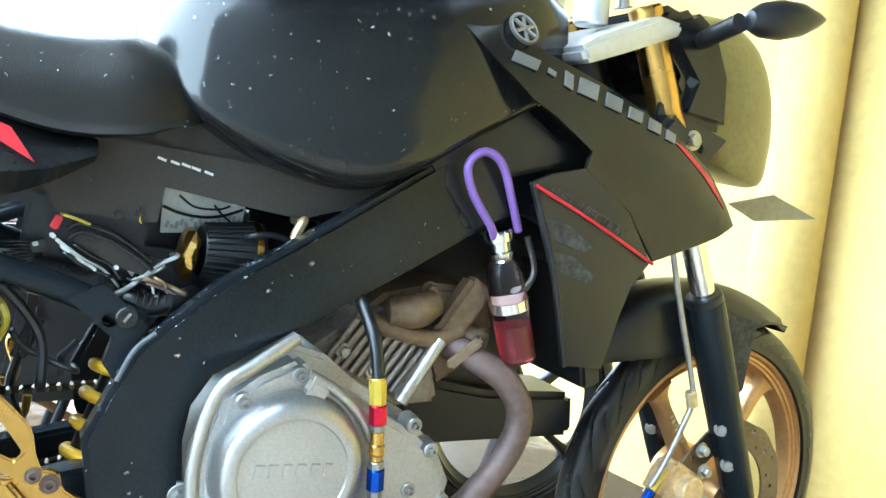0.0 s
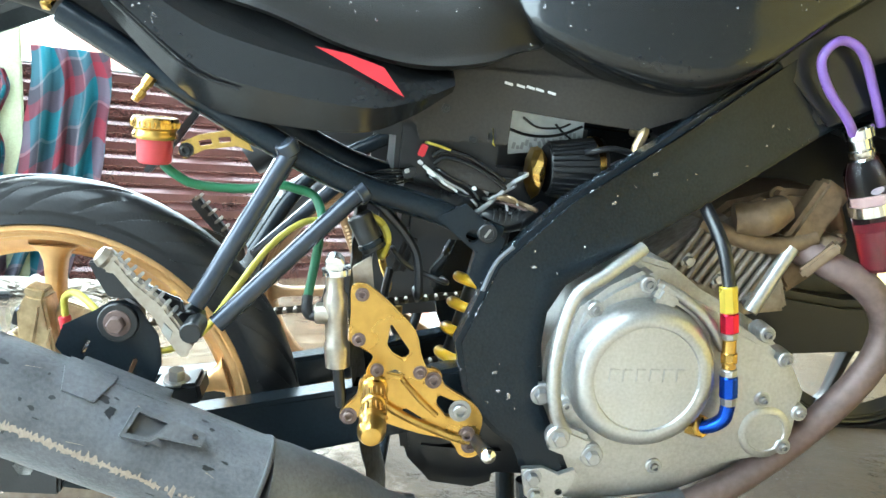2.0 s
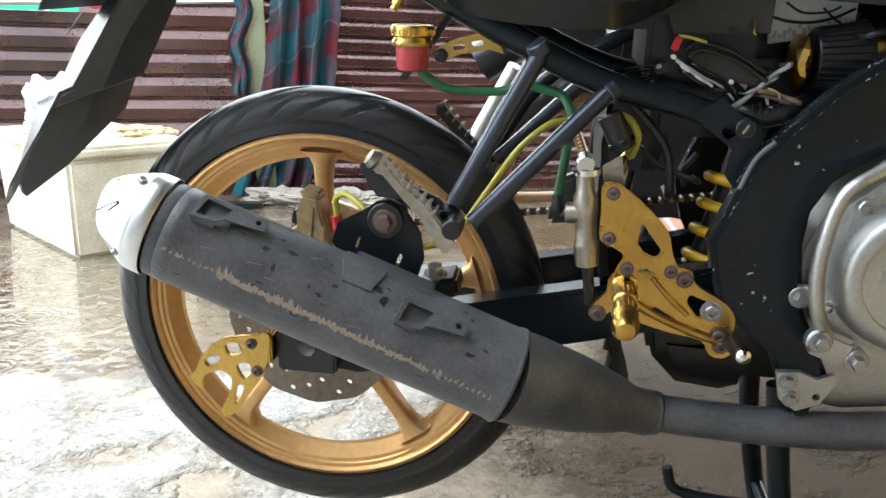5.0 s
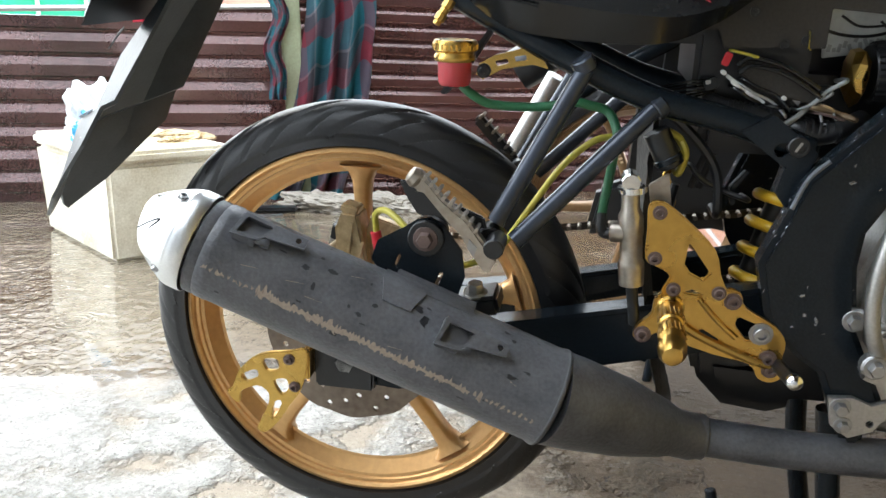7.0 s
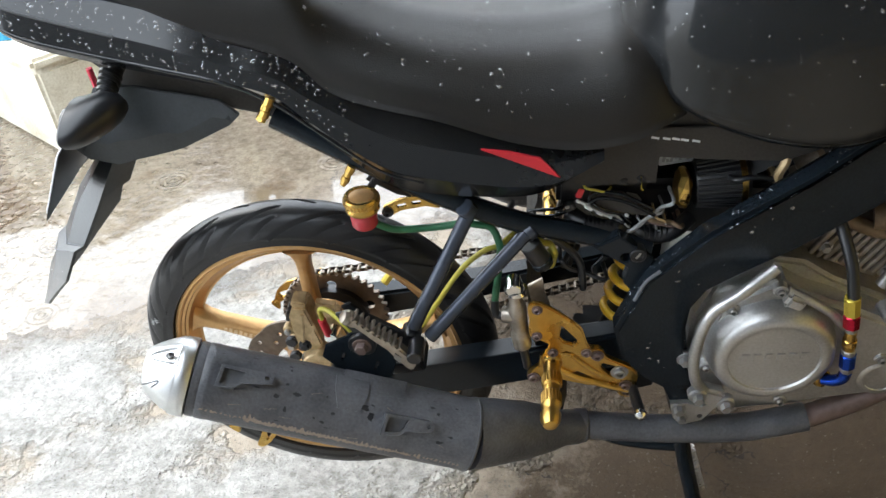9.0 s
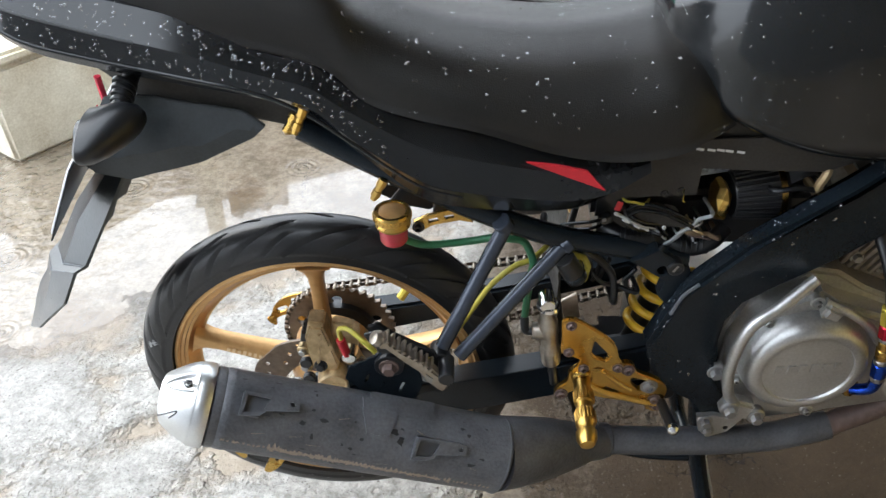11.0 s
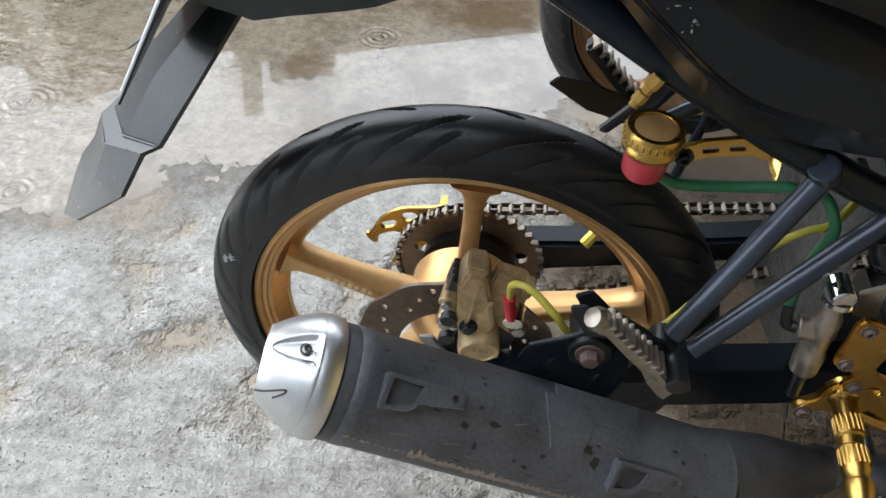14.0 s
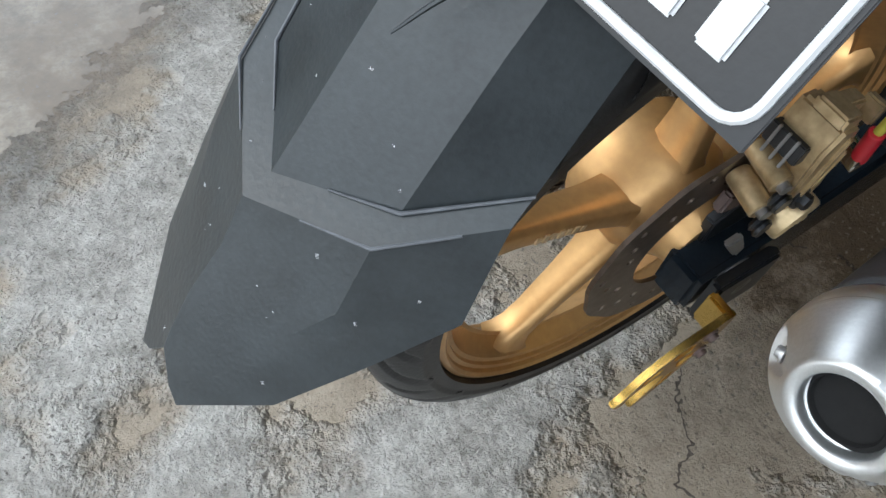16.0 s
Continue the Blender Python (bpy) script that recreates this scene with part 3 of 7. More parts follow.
def disc(parent, c, R, r0, holes=30):
    bm = bmesh.new()
    prof = [(-0.002, r0), (-0.002, R), (0.002, R), (0.002, r0)]
    seg = 72
    out = [(R * (1 + 0.012 * math.cos(12 * 2 * math.pi * k / seg)) * math.cos(2 * math.pi * k / seg), R * (1 + 0.012 * math.cos(12 * 2 * math.pi * k / seg)) * math.sin(2 * math.pi * k / seg)) for k in range(seg)]
    hs = [[(r0 * math.cos(2 * math.pi * k / 40), r0 * math.sin(2 * math.pi * k / 40)) for k in range(40)]]
    for k in range(holes):
        a = 2 * math.pi * k / holes
        rr = R - 0.011 - 0.0095 * (k % 3)
        hs.append((rr * math.cos(a), rr * math.sin(a), 0.0036))
    bm = plate(out, -0.002, 0.002, hs, bevel=0)
    bmesh.ops.translate(bm, verts=bm.verts, vec=c)
    return part("brake_disc", bm, DISCM, parent, "drilled steel brake disc", smooth=False)


bike = new("motorcycle")
bike.matrix_world = pose(0.0028, 0.0084, 0.427, 3.88, 0.50, 0.823)
tagged(bike, "wet black naked motorcycle with gold wheels on its centre stand", "motorcycle")

rear = wheel(bike, (-0.0047, -0.0273, 0.0094), "rear_wheel", 0.2798, 0.0271, 90, r_rim=0.2286, label="gold five-spoke rear wheel", fine=36, bulge=0.0065)
rear.rotation_euler = (radians(-0.2), 0, radians(-1.5))
front = wheel(bike, (1.342, -0.022, 0.087), "front_wheel", 0.276, 0.0225, 60, label="gold five-spoke front wheel", fine=20, bulge=0.006)
disc(rear, (0, -0.050, 0), 0.108, 0.062)
disc(front, (0, -0.056, 0), 0.125, 0.085)
front.rotation_euler = (0, 0, radians(5))

# swingarm, both sides, with chain adjuster ends
for s, nm in ((-1, "swingarm"), (1, "swingarm")):
    y0, y1 = (-0.118, -0.082) if s < 0 else (0.082, 0.118)
    dz = 0.0 if s < 0 else 0.026
    bm = plate([(-0.045, -0.026), (0.06, -0.034), (0.25, 0.012), (0.44, 0.062), (0.475, 0.10), (0.455, 0.132 - dz), (0.32, 0.096 - dz), (0.17, 0.063 - dz), (0.05, 0.030 - 0.5 * dz), (-0.045, 0.022)], y0, y1, bevel=0.005)
    part(nm, bm, SATIN, bike)
    bm = plate([(0.17, 0.064), (0.315, 0.097), (0.315, 0.091), (0.17, 0.058)], y0 - 0.002, y0 + 0.01, bevel=0.001)
    if s < 0:
        part("swingarm_rib", bm, SATIN, bike)
    else:
        bm.free()
part("axle", rod((0, -0.128, 0), (0, 0.128, 0), 0.010), STEEL, bike)
part("axle_nut", hexbolt((0, -0.120, 0), (0, -1, 0), 0.013, 0.012), STEEL, bike)

# perimeter frame beams
beam = [(0.479, 0.271), (0.53, 0.326), (0.629, 0.400), (0.747, 0.489), (0.85, 0.575), (0.95, 0.60), (0.97, 0.50), (0.86, 0.44), (0.804, 0.412), (0.718, 0.355), (0.640, 0.305), (0.575, 0.262),
        (0.540, 0.236), (0.524, 0.205), (0.522, 0.170), (0.533, 0.103), (0.570, 0.030), (0.556, -0.022), (0.540, -0.024), (0.505, 0.055), (0.483, 0.069), (0.455, 0.095), (0.444, 0.115), (0.431, 0.167), (0.463, 0.254)]
for s in (-1, 1):
    bm = plate(beam, -0.152, -0.118, bevel=0.006)
    if s > 0:
        bmesh.ops.scale(bm, vec=(1, -1, 1), verts=bm.verts)
    for v in bm.verts:
        k = max(0, (v.co.x - 0.62) / 0.35)
        v.co.y *= 1 - 0.45 * min(1, k) ** 1.3
    part("frame_beam", bm, SATIN, bike, "satin black perimeter frame beam")
# rear edge weld bead of the beam
part("frame_edge", tube([(0.479, -0.154, 0.274), (0.463, -0.154, 0.256), (0.452, -0.154, 0.226)], 0.0022, 8), EDGEM, bike)
part("frame_gusset", plate([(0.40, 0.293), (0.43, 0.31), (0.475, 0.275), (0.452, 0.22), (0.44, 0.235), (0.445, 0.26)], -0.132, -0.112, [(0.440, 0.277, 0.007)]), SATIN, bike)

# subframe rails and struts
for s in (-1, 1):
    part("subframe_rail", tube([(0.470, s * 0.112, 0.275), (0.40, s * 0.112, 0.298), (0.315, s * 0.112, 0.318), (0.235, s * 0.112, 0.352), (0.16, s * 0.105, 0.388), (0.02, s * 0.085, 0.46)], 0.014, 12), SATIN, bike)
    if s > 0:
        part("upper_rail", tube([(0.72, s * 0.105, 0.398), (0.60, s * 0.112, 0.402), (0.50, s * 0.115, 0.410), (0.41, s * 0.115, 0.416), (0.32, s * 0.112, 0.432), (0.20, s * 0.105, 0.46)], 0.0125, 12), SATIN, bike)
    foot = 0.172 if s < 0 else 0.140
    a, b = ((0.249, s * 0.125, 0.345), (0.172, s * foot, 0.196)), ((0.318, s * 0.120, 0.308), (0.192, s * foot, 0.178))
    part("strut", tube([a[0], a[1]], 0.0095, 14), STRUT, bike, "dark steel subframe strut")
    part("strut", tube([b[0], b[1]], 0.0095, 14), STRUT, bike, "dark steel subframe strut")
    part("strut_joint", rod((0.168, s * (foot - 0.014), 0.182), (0.168, s * (foot + 0.014), 0.182), 0.013), BLACK, bike)
    part("strut_collar", rod((0.243, s * 0.128, 0.356), (0.250, s * 0.124, 0.344), 0.012), STRUT, bike)
    part("strut_collar", rod((0.327, s * 0.117, 0.314), (0.318, s * 0.121, 0.307), 0.012), STRUT, bike)

# tank, seat, tail
def prof6(w, zb, zt, a=0.22, b=0.6, c=0.92, k=(0.9, 1.0, 0.95, 0.72)):
    h = zt - zb
    return [(0, zb), (w * k[0], zb), (w * k[1], zb + a * h), (w * k[2], zb + b * h), (w * k[3], zb + c * h), (0, zt)]


tank = body([(x, prof6(w, zb, zt)) for x, w, zb, zt in (
    (0.425, 0.05, 0.525, 0.580), (0.45, 0.10, 0.505, 0.615), (0.49, 0.138, 0.478, 0.655), (0.56, 0.158, 0.452, 0.70), (0.64, 0.165, 0.442, 0.725),
    (0.70, 0.165, 0.462, 0.735), (0.77, 0.155, 0.515, 0.74), (0.84, 0.135, 0.56, 0.735), (0.90, 0.10, 0.60, 0.72))], ring=5)
tank = part("fuel_tank", tank, GLOSS, bike, "glossy black fuel tank with rain drops", sharp=60)
seat = body([(x, prof6(w, zb, zt, 0.13, 0.55, 0.88, (0.94, 1.0, 0.94, 0.66))) for x, w, zb, zt in (
    (-0.185, 0.045, 0.606, 0.635), (-0.15, 0.075, 0.590, 0.652), (-0.08, 0.088, 0.573, 0.660), (0.0, 0.095, 0.556, 0.655), (0.06, 0.102, 0.538, 0.635), (0.10, 0.112, 0.505, 0.590),
    (0.15, 0.122, 0.490, 0.562), (0.22, 0.130, 0.476, 0.543), (0.30, 0.135, 0.450, 0.535), (0.37, 0.139, 0.440, 0.540), (0.43, 0.140, 0.448, 0.553), (0.465, 0.132, 0.463, 0.540), (0.492, 0.118, 0.472, 0.505))], ring=5)
seat = part("seat", seat, SEATM, bike, "black vinyl stepped seat with rain drops", sharp=70)
tail = body([(x, prof6(w, zb, zt, 0.27, 0.58, 0.95, (0.88, 1.0, 0.94, 0.72))) for x, w, zb, zt in (
    (-0.305, 0.060, 0.612, 0.634), (-0.280, 0.096, 0.586, 0.643), (-0.24, 0.111, 0.565, 0.642), (-0.17, 0.115, 0.545, 0.620), (-0.09, 0.119, 0.527, 0.598), (-0.01, 0.126, 0.512, 0.568), (0.042, 0.130, 0.493, 0.556),
    (0.080, 0.134, 0.454, 0.54), (0.150, 0.140, 0.392, 0.515), (0.205, 0.144, 0.375, 0.498), (0.31, 0.148, 0.371, 0.468), (0.362, 0.148, 0.390, 0.450), (0.405, 0.140, 0.42, 0.445))], ring=1)
tail = part("tail_cowl", tail, GLOSS, bike, "black plastic tail cowl with rain drops", sharp=16)
part("red_stripe", plate([(0.268, 0.450), (0.300, 0.446), (0.334, 0.437), (0.356, 0.411)], -0.1505, -0.1470, bevel=0), RED, tail, "red triangular stripe")
under = body([(x, prof6(w, zb, zt, 0.3, 0.6, 0.9)) for x, w, zb, zt in (
    (-0.20, 0.055, 0.520, 0.585), (-0.15, 0.070, 0.490, 0.575), (-0.08, 0.078, 0.474, 0.555), (0.0, 0.080, 0.458, 0.53), (0.06, 0.078, 0.430, 0.50), (0.12, 0.070, 0.395, 0.44), (0.17, 0.05, 0.375, 0.40))])
part("undertail", under, UNDER, bike, sharp=50)
for s in (-1, 1):
    part("cowl_edge", tube([(-0.285, s * 0.096, 0.606), (-0.24, s * 0.1120, 0.583), (-0.17, s * 0.1160, 0.563), (-0.09, s * 0.1200, 0.544), (-0.01, s * 0.1268, 0.526), (0.040, s * 0.1300, 0.502), (0.080, s * 0.1345, 0.472), (0.150, s * 0.1405, 0.418), (0.20, s * 0.1442, 0.402)], [0.0012, 0.0022, 0.0024, 0.0024, 0.0024, 0.0022, 0.002, 0.0016, 0.001], 8), GLOSS, tail)
    part("panel_seam", tube([(-0.285, s * 0.090, 0.624), (-0.24, s * 0.1078, 0.612), (-0.186, s * 0.1115, 0.596), (-0.128, s * 0.1140, 0.580)], 0.0016, 6), BLACK, tail)
FLAPM = mat("matt_black_mudguard_plastic", (0.030, 0.036, 0.039), 0.33, var=0.35, scale=30, bump=0.12, bscale=300)
SMOKE = mat("smoky_lens", (0.10, 0.10, 0.10), 0.15, var=0.2, bump=0.0)
REDLENS = mat("red_lens", (0.75, 0.05, 0.09), 0.2, var=0.15, bump=0.0)
# mudguard: folded plastic with a notched tip
def folded(rows, thick=0.004):
    bm = bmesh.new()
    g = [[bm.verts.new(p) for p in r] for r in rows]
    for a, b in zip(g, g[1:]):
        for i in range(len(a) - 1):
            bm.faces.new((a[i], a[i + 1], b[i + 1], b[i]))
    bmesh.ops.recalc_face_normals(bm, faces=bm.faces)
    bmesh.ops.solidify(bm, geom=bm.faces[:], thickness=thick)
    return bm


MID = -0.038
rows = []
for edge, fold, crest in (((-0.140, -0.072, 0.490), (-0.160, -0.062, 0.492), (-0.166, MID, 0.494)), ((-0.180, -0.105, 0.425), (-0.200, -0.080, 0.425), (-0.206, MID, 0.430)),
                          ((-0.225, -0.112, 0.352), (-0.266, -0.088, 0.342), (-0.286, MID, 0.338)), ((-0.262, -0.118, 0.294), (-0.305, -0.090, 0.276), (-0.336, MID, 0.262)),
                          ((-0.276, -0.123, 0.288), (-0.321, -0.095, 0.269), (-0.350, MID, 0.254)), ((-0.299, -0.133, 0.245), (-0.338, -0.097, 0.232), (-0.364, MID, 0.224)),
                          ((-0.338, -0.115, 0.205), (-0.362, -0.082, 0.200), (-0.382, MID, 0.200)), ((-0.372, -0.097, 0.169), (-0.386, -0.070, 0.168), (-0.397, MID, 0.172)),
                          ((-0.410, -0.059, 0.134), (-0.409, -0.050, 0.140), (-0.403, MID, 0.158))):
    rows.append([edge, fold, crest] + [(p[0], 2 * MID - p[1], p[2]) for p in (fold, edge)])
flap = part("mudguard", folded(rows), FLAPM, bike, "matt black folded plastic rear mudguard", sharp=12)
flap.location = (-0.006, 0.005, -0.007)
for k in (1, -1):
    def side(x, y, z):
        return (x, MID + k * (y - MID), z)
    # pale strips paint the highlight that the step bevels catch
    part("step_edge", tube([side(-0.263, -0.1190, 0.2945), side(-0.3055, -0.0908, 0.2770), side(-0.322, -0.062, 0.2690)], [0.0007, 0.0010, 0.0004], 6, n=1), EDGEM, flap, "pale strip drawn as the step edge highlight")
    part("step_edge", tube([side(-0.292, -0.1140, 0.2822), side(-0.3215, -0.0958, 0.2700), side(-0.337, -0.065, 0.2612)], [0.0007, 0.0009, 0.0004], 6, n=1), EDGEM, flap, "pale strip drawn as the step edge highlight")
    part("press_rib", tube([side(-0.262, -0.083, 0.372), side(-0.278, -0.070, 0.362), side(-0.297, -0.062, 0.345)], [0.0008, 0.0014, 0.0005], 6), FLAPM, flap)
for s in (-1, 1):
    arm = [(-0.221, 0.447), (-0.206, 0.430), (-0.170, 0.421), (-0.144, 0.428), (-0.084, 0.441), (-0.023, 0.467), (-0.008, 0.480), (-0.032, 0.495), (-0.078, 0.503), (-0.131, 0.512), (-0.185, 0.510)]
    bm = plate(arm, -0.118, -0.113, bevel=0.001, cuts=2, yfun=lambda x, z: 0.55 * max(0, z - 0.455 - 0.12 * (x + 0.2)) + 0.10 * max(0, x + 0.11))
    if s > 0:
        bmesh.ops.scale(bm, vec=(1, -1, 1), verts=bm.verts)
        bmesh.ops.translate(bm, verts=bm.verts, vec=(0, 2 * MID, 0))
    part("mudguard_arm", bm, FLAPM, flap, sharp=15)
    # turn signals: flattened drop, ribbed rubber stalk
    bm = bmesh.new()
    rings = []
    for x, yc, wy, zc, hz in ((-0.176, -0.166, 0.038, 0.503, 0.021), (-0.173, -0.166, 0.041, 0.503, 0.024), (-0.166, -0.165, 0.0415, 0.503, 0.0245), (-0.153, -0.161, 0.037, 0.506, 0.0240), (-0.139, -0.154, 0.029, 0.509, 0.021), (-0.127, -0.147, 0.019, 0.511, 0.015), (-0.120, -0.143, 0.008, 0.512, 0.007)):
        rings.append([bm.verts.new((x, s * (-yc + wy * math.cos(2 * math.pi * q / 28)), zc + hz * math.sin(2 * math.pi * q / 28) * (1.0 - 0.25 * math.cos(2 * math.pi * q / 28)))) for q in range(28)])
    for p, q in zip(rings, rings[1:]):
        for i in range(28):
            bm.faces.new((p[i], p[(i + 1) % 28], q[(i + 1) % 28], q[i]))
    bm.faces.new(rings[0])
    bm.faces.new(rings[-1])
    ind = part("turn_signal", bm, BLACK, bike, "small black drop-shaped rear turn signal")
    ind.location = (-0.010, 0.008, -0.006)
    part("lens", lathe([(0, 0), (0, 0.020), (0.004, 0.0195), (0.006, 0.014), (0.007, 0)], (-0.176, s * 0.166, 0.503), (-1, 0, 0), 24), SMOKE, ind, "smoky lens")
    for i in range(5):
        f = i / 4
        part("stalk_rib", rod((-0.148, s * (0.098 + 0.028 * f), 0.530 - 0.014 * f), (-0.149, s * (0.102 + 0.028 * f), 0.528 - 0.014 * f), 0.0135 - 0.002 * f, seg=18), BLACK, ind)
    part("stalk", tube([(-0.140, s * 0.060, 0.545), (-0.150, s * 0.140, 0.512)], 0.009, 12), BLACK, ind)
part("tail_reflector", plate([(-0.239, 0.443), (-0.225, 0.442), (-0.224, 0.469)], -0.034, -0.026, bevel=0.001), REDLENS, flap, "small red reflector")
part("tail_reflector", plate([(-0.281, 0.374), (-0.266, 0.375), (-0.260, 0.404)], -0.034, -0.026, bevel=0.001), REDLENS, flap, "small red reflector")
part("tail_lamp_edge", tube([(-0.203, -0.056, 0.515), (-0.204, -0.053, 0.482)], 0.004, 8), REDLENS, bike, "red edge of the tail lamp")
# number plate, slanting, with plain bars
pl = new("number_plate")
pl.parent = bike
pl["label"] = "black number plate with white border and plain bars"
# in the plate: x runs to the bike's left, y up, z to the rear
PLW, PLH = 0.26, 0.105
PLATE_M = Matrix(((-0.07, 0.47, -0.88, -0.2604), (1, 0.03, -0.06, -0.1688), (0.0, 0.88, 0.47, 0.3715), (0, 0, 0, 1)))
pl.matrix_local = PLATE_M
part("panel", block((PLW / 2, PLH / 2, 0), (PLW, PLH, 0.0016), bevel=0.0005), BLACK, pl)
cr, ins = 0.010, 0.004
edge = []
for cx_, cy_, a0 in ((PLW - ins - cr, ins + cr, -90), (PLW - ins - cr, PLH - ins - cr, 0), (ins + cr, PLH - ins - cr, 90), (ins + cr, ins + cr, 180)):
    edge += [(cx_ + cr * math.cos(radians(a0 + 90 * q / 5)), cy_ + cr * math.sin(radians(a0 + 90 * q / 5)), 0.0014) for q in range(6)]
part("border", tube(edge + [edge[0]], 0.0019, 8, n=1), WHITE, pl, "white embossed border")
for i in range(6):
    part("character_bar", block((0.032 + 0.036 * i, 0.064, 0.0012), (0.018, 0.042, 0.0026), bevel=0.0012), WHITE, pl)
for i in range(4):
    part("date_bar", block((0.026 + 0.020 * i + (0.012 if i > 1 else 0), 0.0245, 0.0012), (0.0115, 0.020, 0.0026), bevel=0.0012), WHITE, pl)

# exhaust: header, pipe, muffler
part("header_pipe", tube([(0.822, -0.09, 0.283), (0.845, -0.115, 0.273), (0.882, -0.13, 0.255), (0.907, -0.135, 0.226), (0.912, -0.135, 0.192), (0.893, -0.135, 0.146), (0.840, -0.135, 0.082), (0.77, -0.135, 0.020), (0.70, -0.14, -0.018)], 0.0165, 20), RUST, bike, "heat-browned steel header pipe")
part("header_flange", block((0.838, -0.105, 0.279), (0.012, 0.05, 0.05), pose(0, 0, 0, 0, 40, -30)), BROWN, bike)
part("link_pipe", tube([(0.71, -0.14, -0.012), (0.62, -0.145, -0.032), (0.50, -0.145, -0.037), (0.39, -0.143, -0.034)], 0.0205, 20), MUFF, bike, "black coated exhaust pipe")
part("pipe_clamp", rod((0.405, -0.143, -0.035), (0.385, -0.1445, -0.033), 0.0245, seg=24), MUFF, bike)
MA, MB, MC = Vector((-0.1064, -0.2402, 0.1715)), Vector((0.2349, -0.2144, 0.0335)), Vector((0.392, -0.146, -0.035))
max_ = (MB - MA).normalized()
ln = (MB - MA).length
can = part("muffler_can", lathe([(-0.002, 0.0), (-0.002, 0.0465), (0, 0.0482), (0.008, 0.0484), (0.010, 0.0476), (0.012, 0.0488), (0.022, 0.0492), (0.024, 0.0486), (ln * 0.5, 0.0500), (ln - 0.004, 0.0492), (ln, 0.0506), (ln + 0.005, 0.0506), (ln + 0.007, 0.0488), (ln + 0.007, 0)], MA, max_, 56), MUFF, bike, "matt black muffler can with a scuffed streak", sharp=30)
cx = (MC - MB).normalized()
part("seam_edge", lathe([(0, 0.0503), (0.0012, 0.0511), (0.0024, 0.0511), (0.0036, 0.0503)], MA + max_ * (ln + 0.001), max_, 56, closed=True), EDGEM, can, "pale worn seam edge")
part("muffler_cone", lathe([(0.0, 0.0488), (0.03, 0.0475), (0.09, 0.041), (0.14, 0.031), (0.155, 0.026), (0.182, 0.025), (0.182, 0)], MB, cx, 40), MUFF, bike)
BOREM = mat("outlet_black", (0.012, 0.012, 0.012), 0.85, var=0.4, bump=0.3, spec=0.2)
# end cap: bright cone with three pockets and an upright slash-cut outlet
cap = bmesh.new()
rings = []
ax = -max_
u0 = Vector((0, 0, 1)) - ax * ax.z
u0.normalize()
v0 = ax.cross(u0)
segc = 300
END = Vector((-0.1580, -0.2435, 0.1910))
eu, ev = Vector((0.18, 0.0, 1.0)).normalized(), Vector((0.0, 1.0, 0.0))


def cap_point(f, r, a):
    """f: 0 at the collar, 1 at the outlet plane."""
    c = (MA + ax * 0.0205).lerp(END, f)
    r *= 0.93
    return c + r * (math.cos(a) * u0.lerp(eu, f).normalized() + math.sin(a) * v0.lerp(ev, f).normalized())


for h, r in ((0.0, 0.0500), (0.001, 0.0510), (0.0155, 0.0507), (0.0170, 0.0499), (0.0175, 0.0499)):
    rings.append([cap.verts.new(MA + ax * (h + 0.003) + r * (math.cos(2 * math.pi * s / segc) * u0 + math.sin(2 * math.pi * s / segc) * v0)) for s in range(segc)])
CAPT = ((0.03, 0.0536, 0), (0.08, 0.0530, 0.004), (0.12, 0.0523, 0.006), (0.19, 0.0511, 0.0066), (0.25, 0.0500, 0.0066), (0.38, 0.0474, 0.0062), (0.5, 0.0448, 0.0055), (0.62, 0.0420, 0.0045), (0.74, 0.0391, 0.0033), (0.85, 0.0361, 0.0018), (0.93, 0.0338, 0), (0.992, 0.0319, 0), (1, 0.0300, 0), (0.99, 0.0256, 0), (0.95, 0.0244, 0), (0.7, 0.0236, 0), (0.69, 0.0225, 0), (0.25, 0.0225, 0))
steps = []
for p, q in zip(CAPT, CAPT[1:]):
    n = 9 if p[0] < 0.86 and q[0] > p[0] else 1
    steps += [tuple(p[i] + (q[i] - p[i]) * k / n for i in range(3)) for k in range(n)]
for f, r, pocket in steps + [CAPT[-1]]:
    ring = []
    for s in range(segc):
        a = 2 * math.pi * s / segc
        da = abs((a + 0.18 + math.pi / 3) % (2 * math.pi / 3) - math.pi / 3)
        half = 0.31 * max(0.0004, 1 - (max(0, f - 0.06) / 0.80) ** 2) ** 0.5
        k = max(0.0, min(1.0, (1 - da / half) / 0.42))
        ring.append(cap.verts.new(cap_point(f, r - pocket * k * k * (3 - 2 * k), a)))
    rings.append(ring)
for a, b in zip(rings, rings[1:]):
    for s in range(segc):
        cap.faces.new((a[s], a[(s + 1) % segc], b[(s + 1) % segc], b[s]))
cap.faces.new(rings[-1])
cap = part("end_cap", cap, CAPM, can, "satin aluminium end cap with an open outlet", sharp=50)
oc = (MA + ax * 0.0205).lerp(END, 0.60)
on = eu.cross(ev).normalized()
on = on if on.dot(ax) > 0 else -on
# black disc stands in for the unlit depth of the bore
part("outlet_bore", lathe([(0, 0), (0, 0.0228), (0.004, 0.0228), (0.004, 0.0195), (0.001, 0.0185), (0.001, 0)], oc, on, 36), BOREM, cap, "black disc closing the outlet bore")
part("scratch", tube([cap_point(f, r + 0.0003, g) for f, r, g in ((0.985, 0.0322, -1.4), (0.8, 0.0375, -1.22), (0.5, 0.0448, -1), (0.42, 0.0466, -0.98), (0.46, 0.0457, -1.06), (0.62, 0.0420, -1.25))], 0.0009, 5, n=2), BLACK, cap, "thin black scratch")
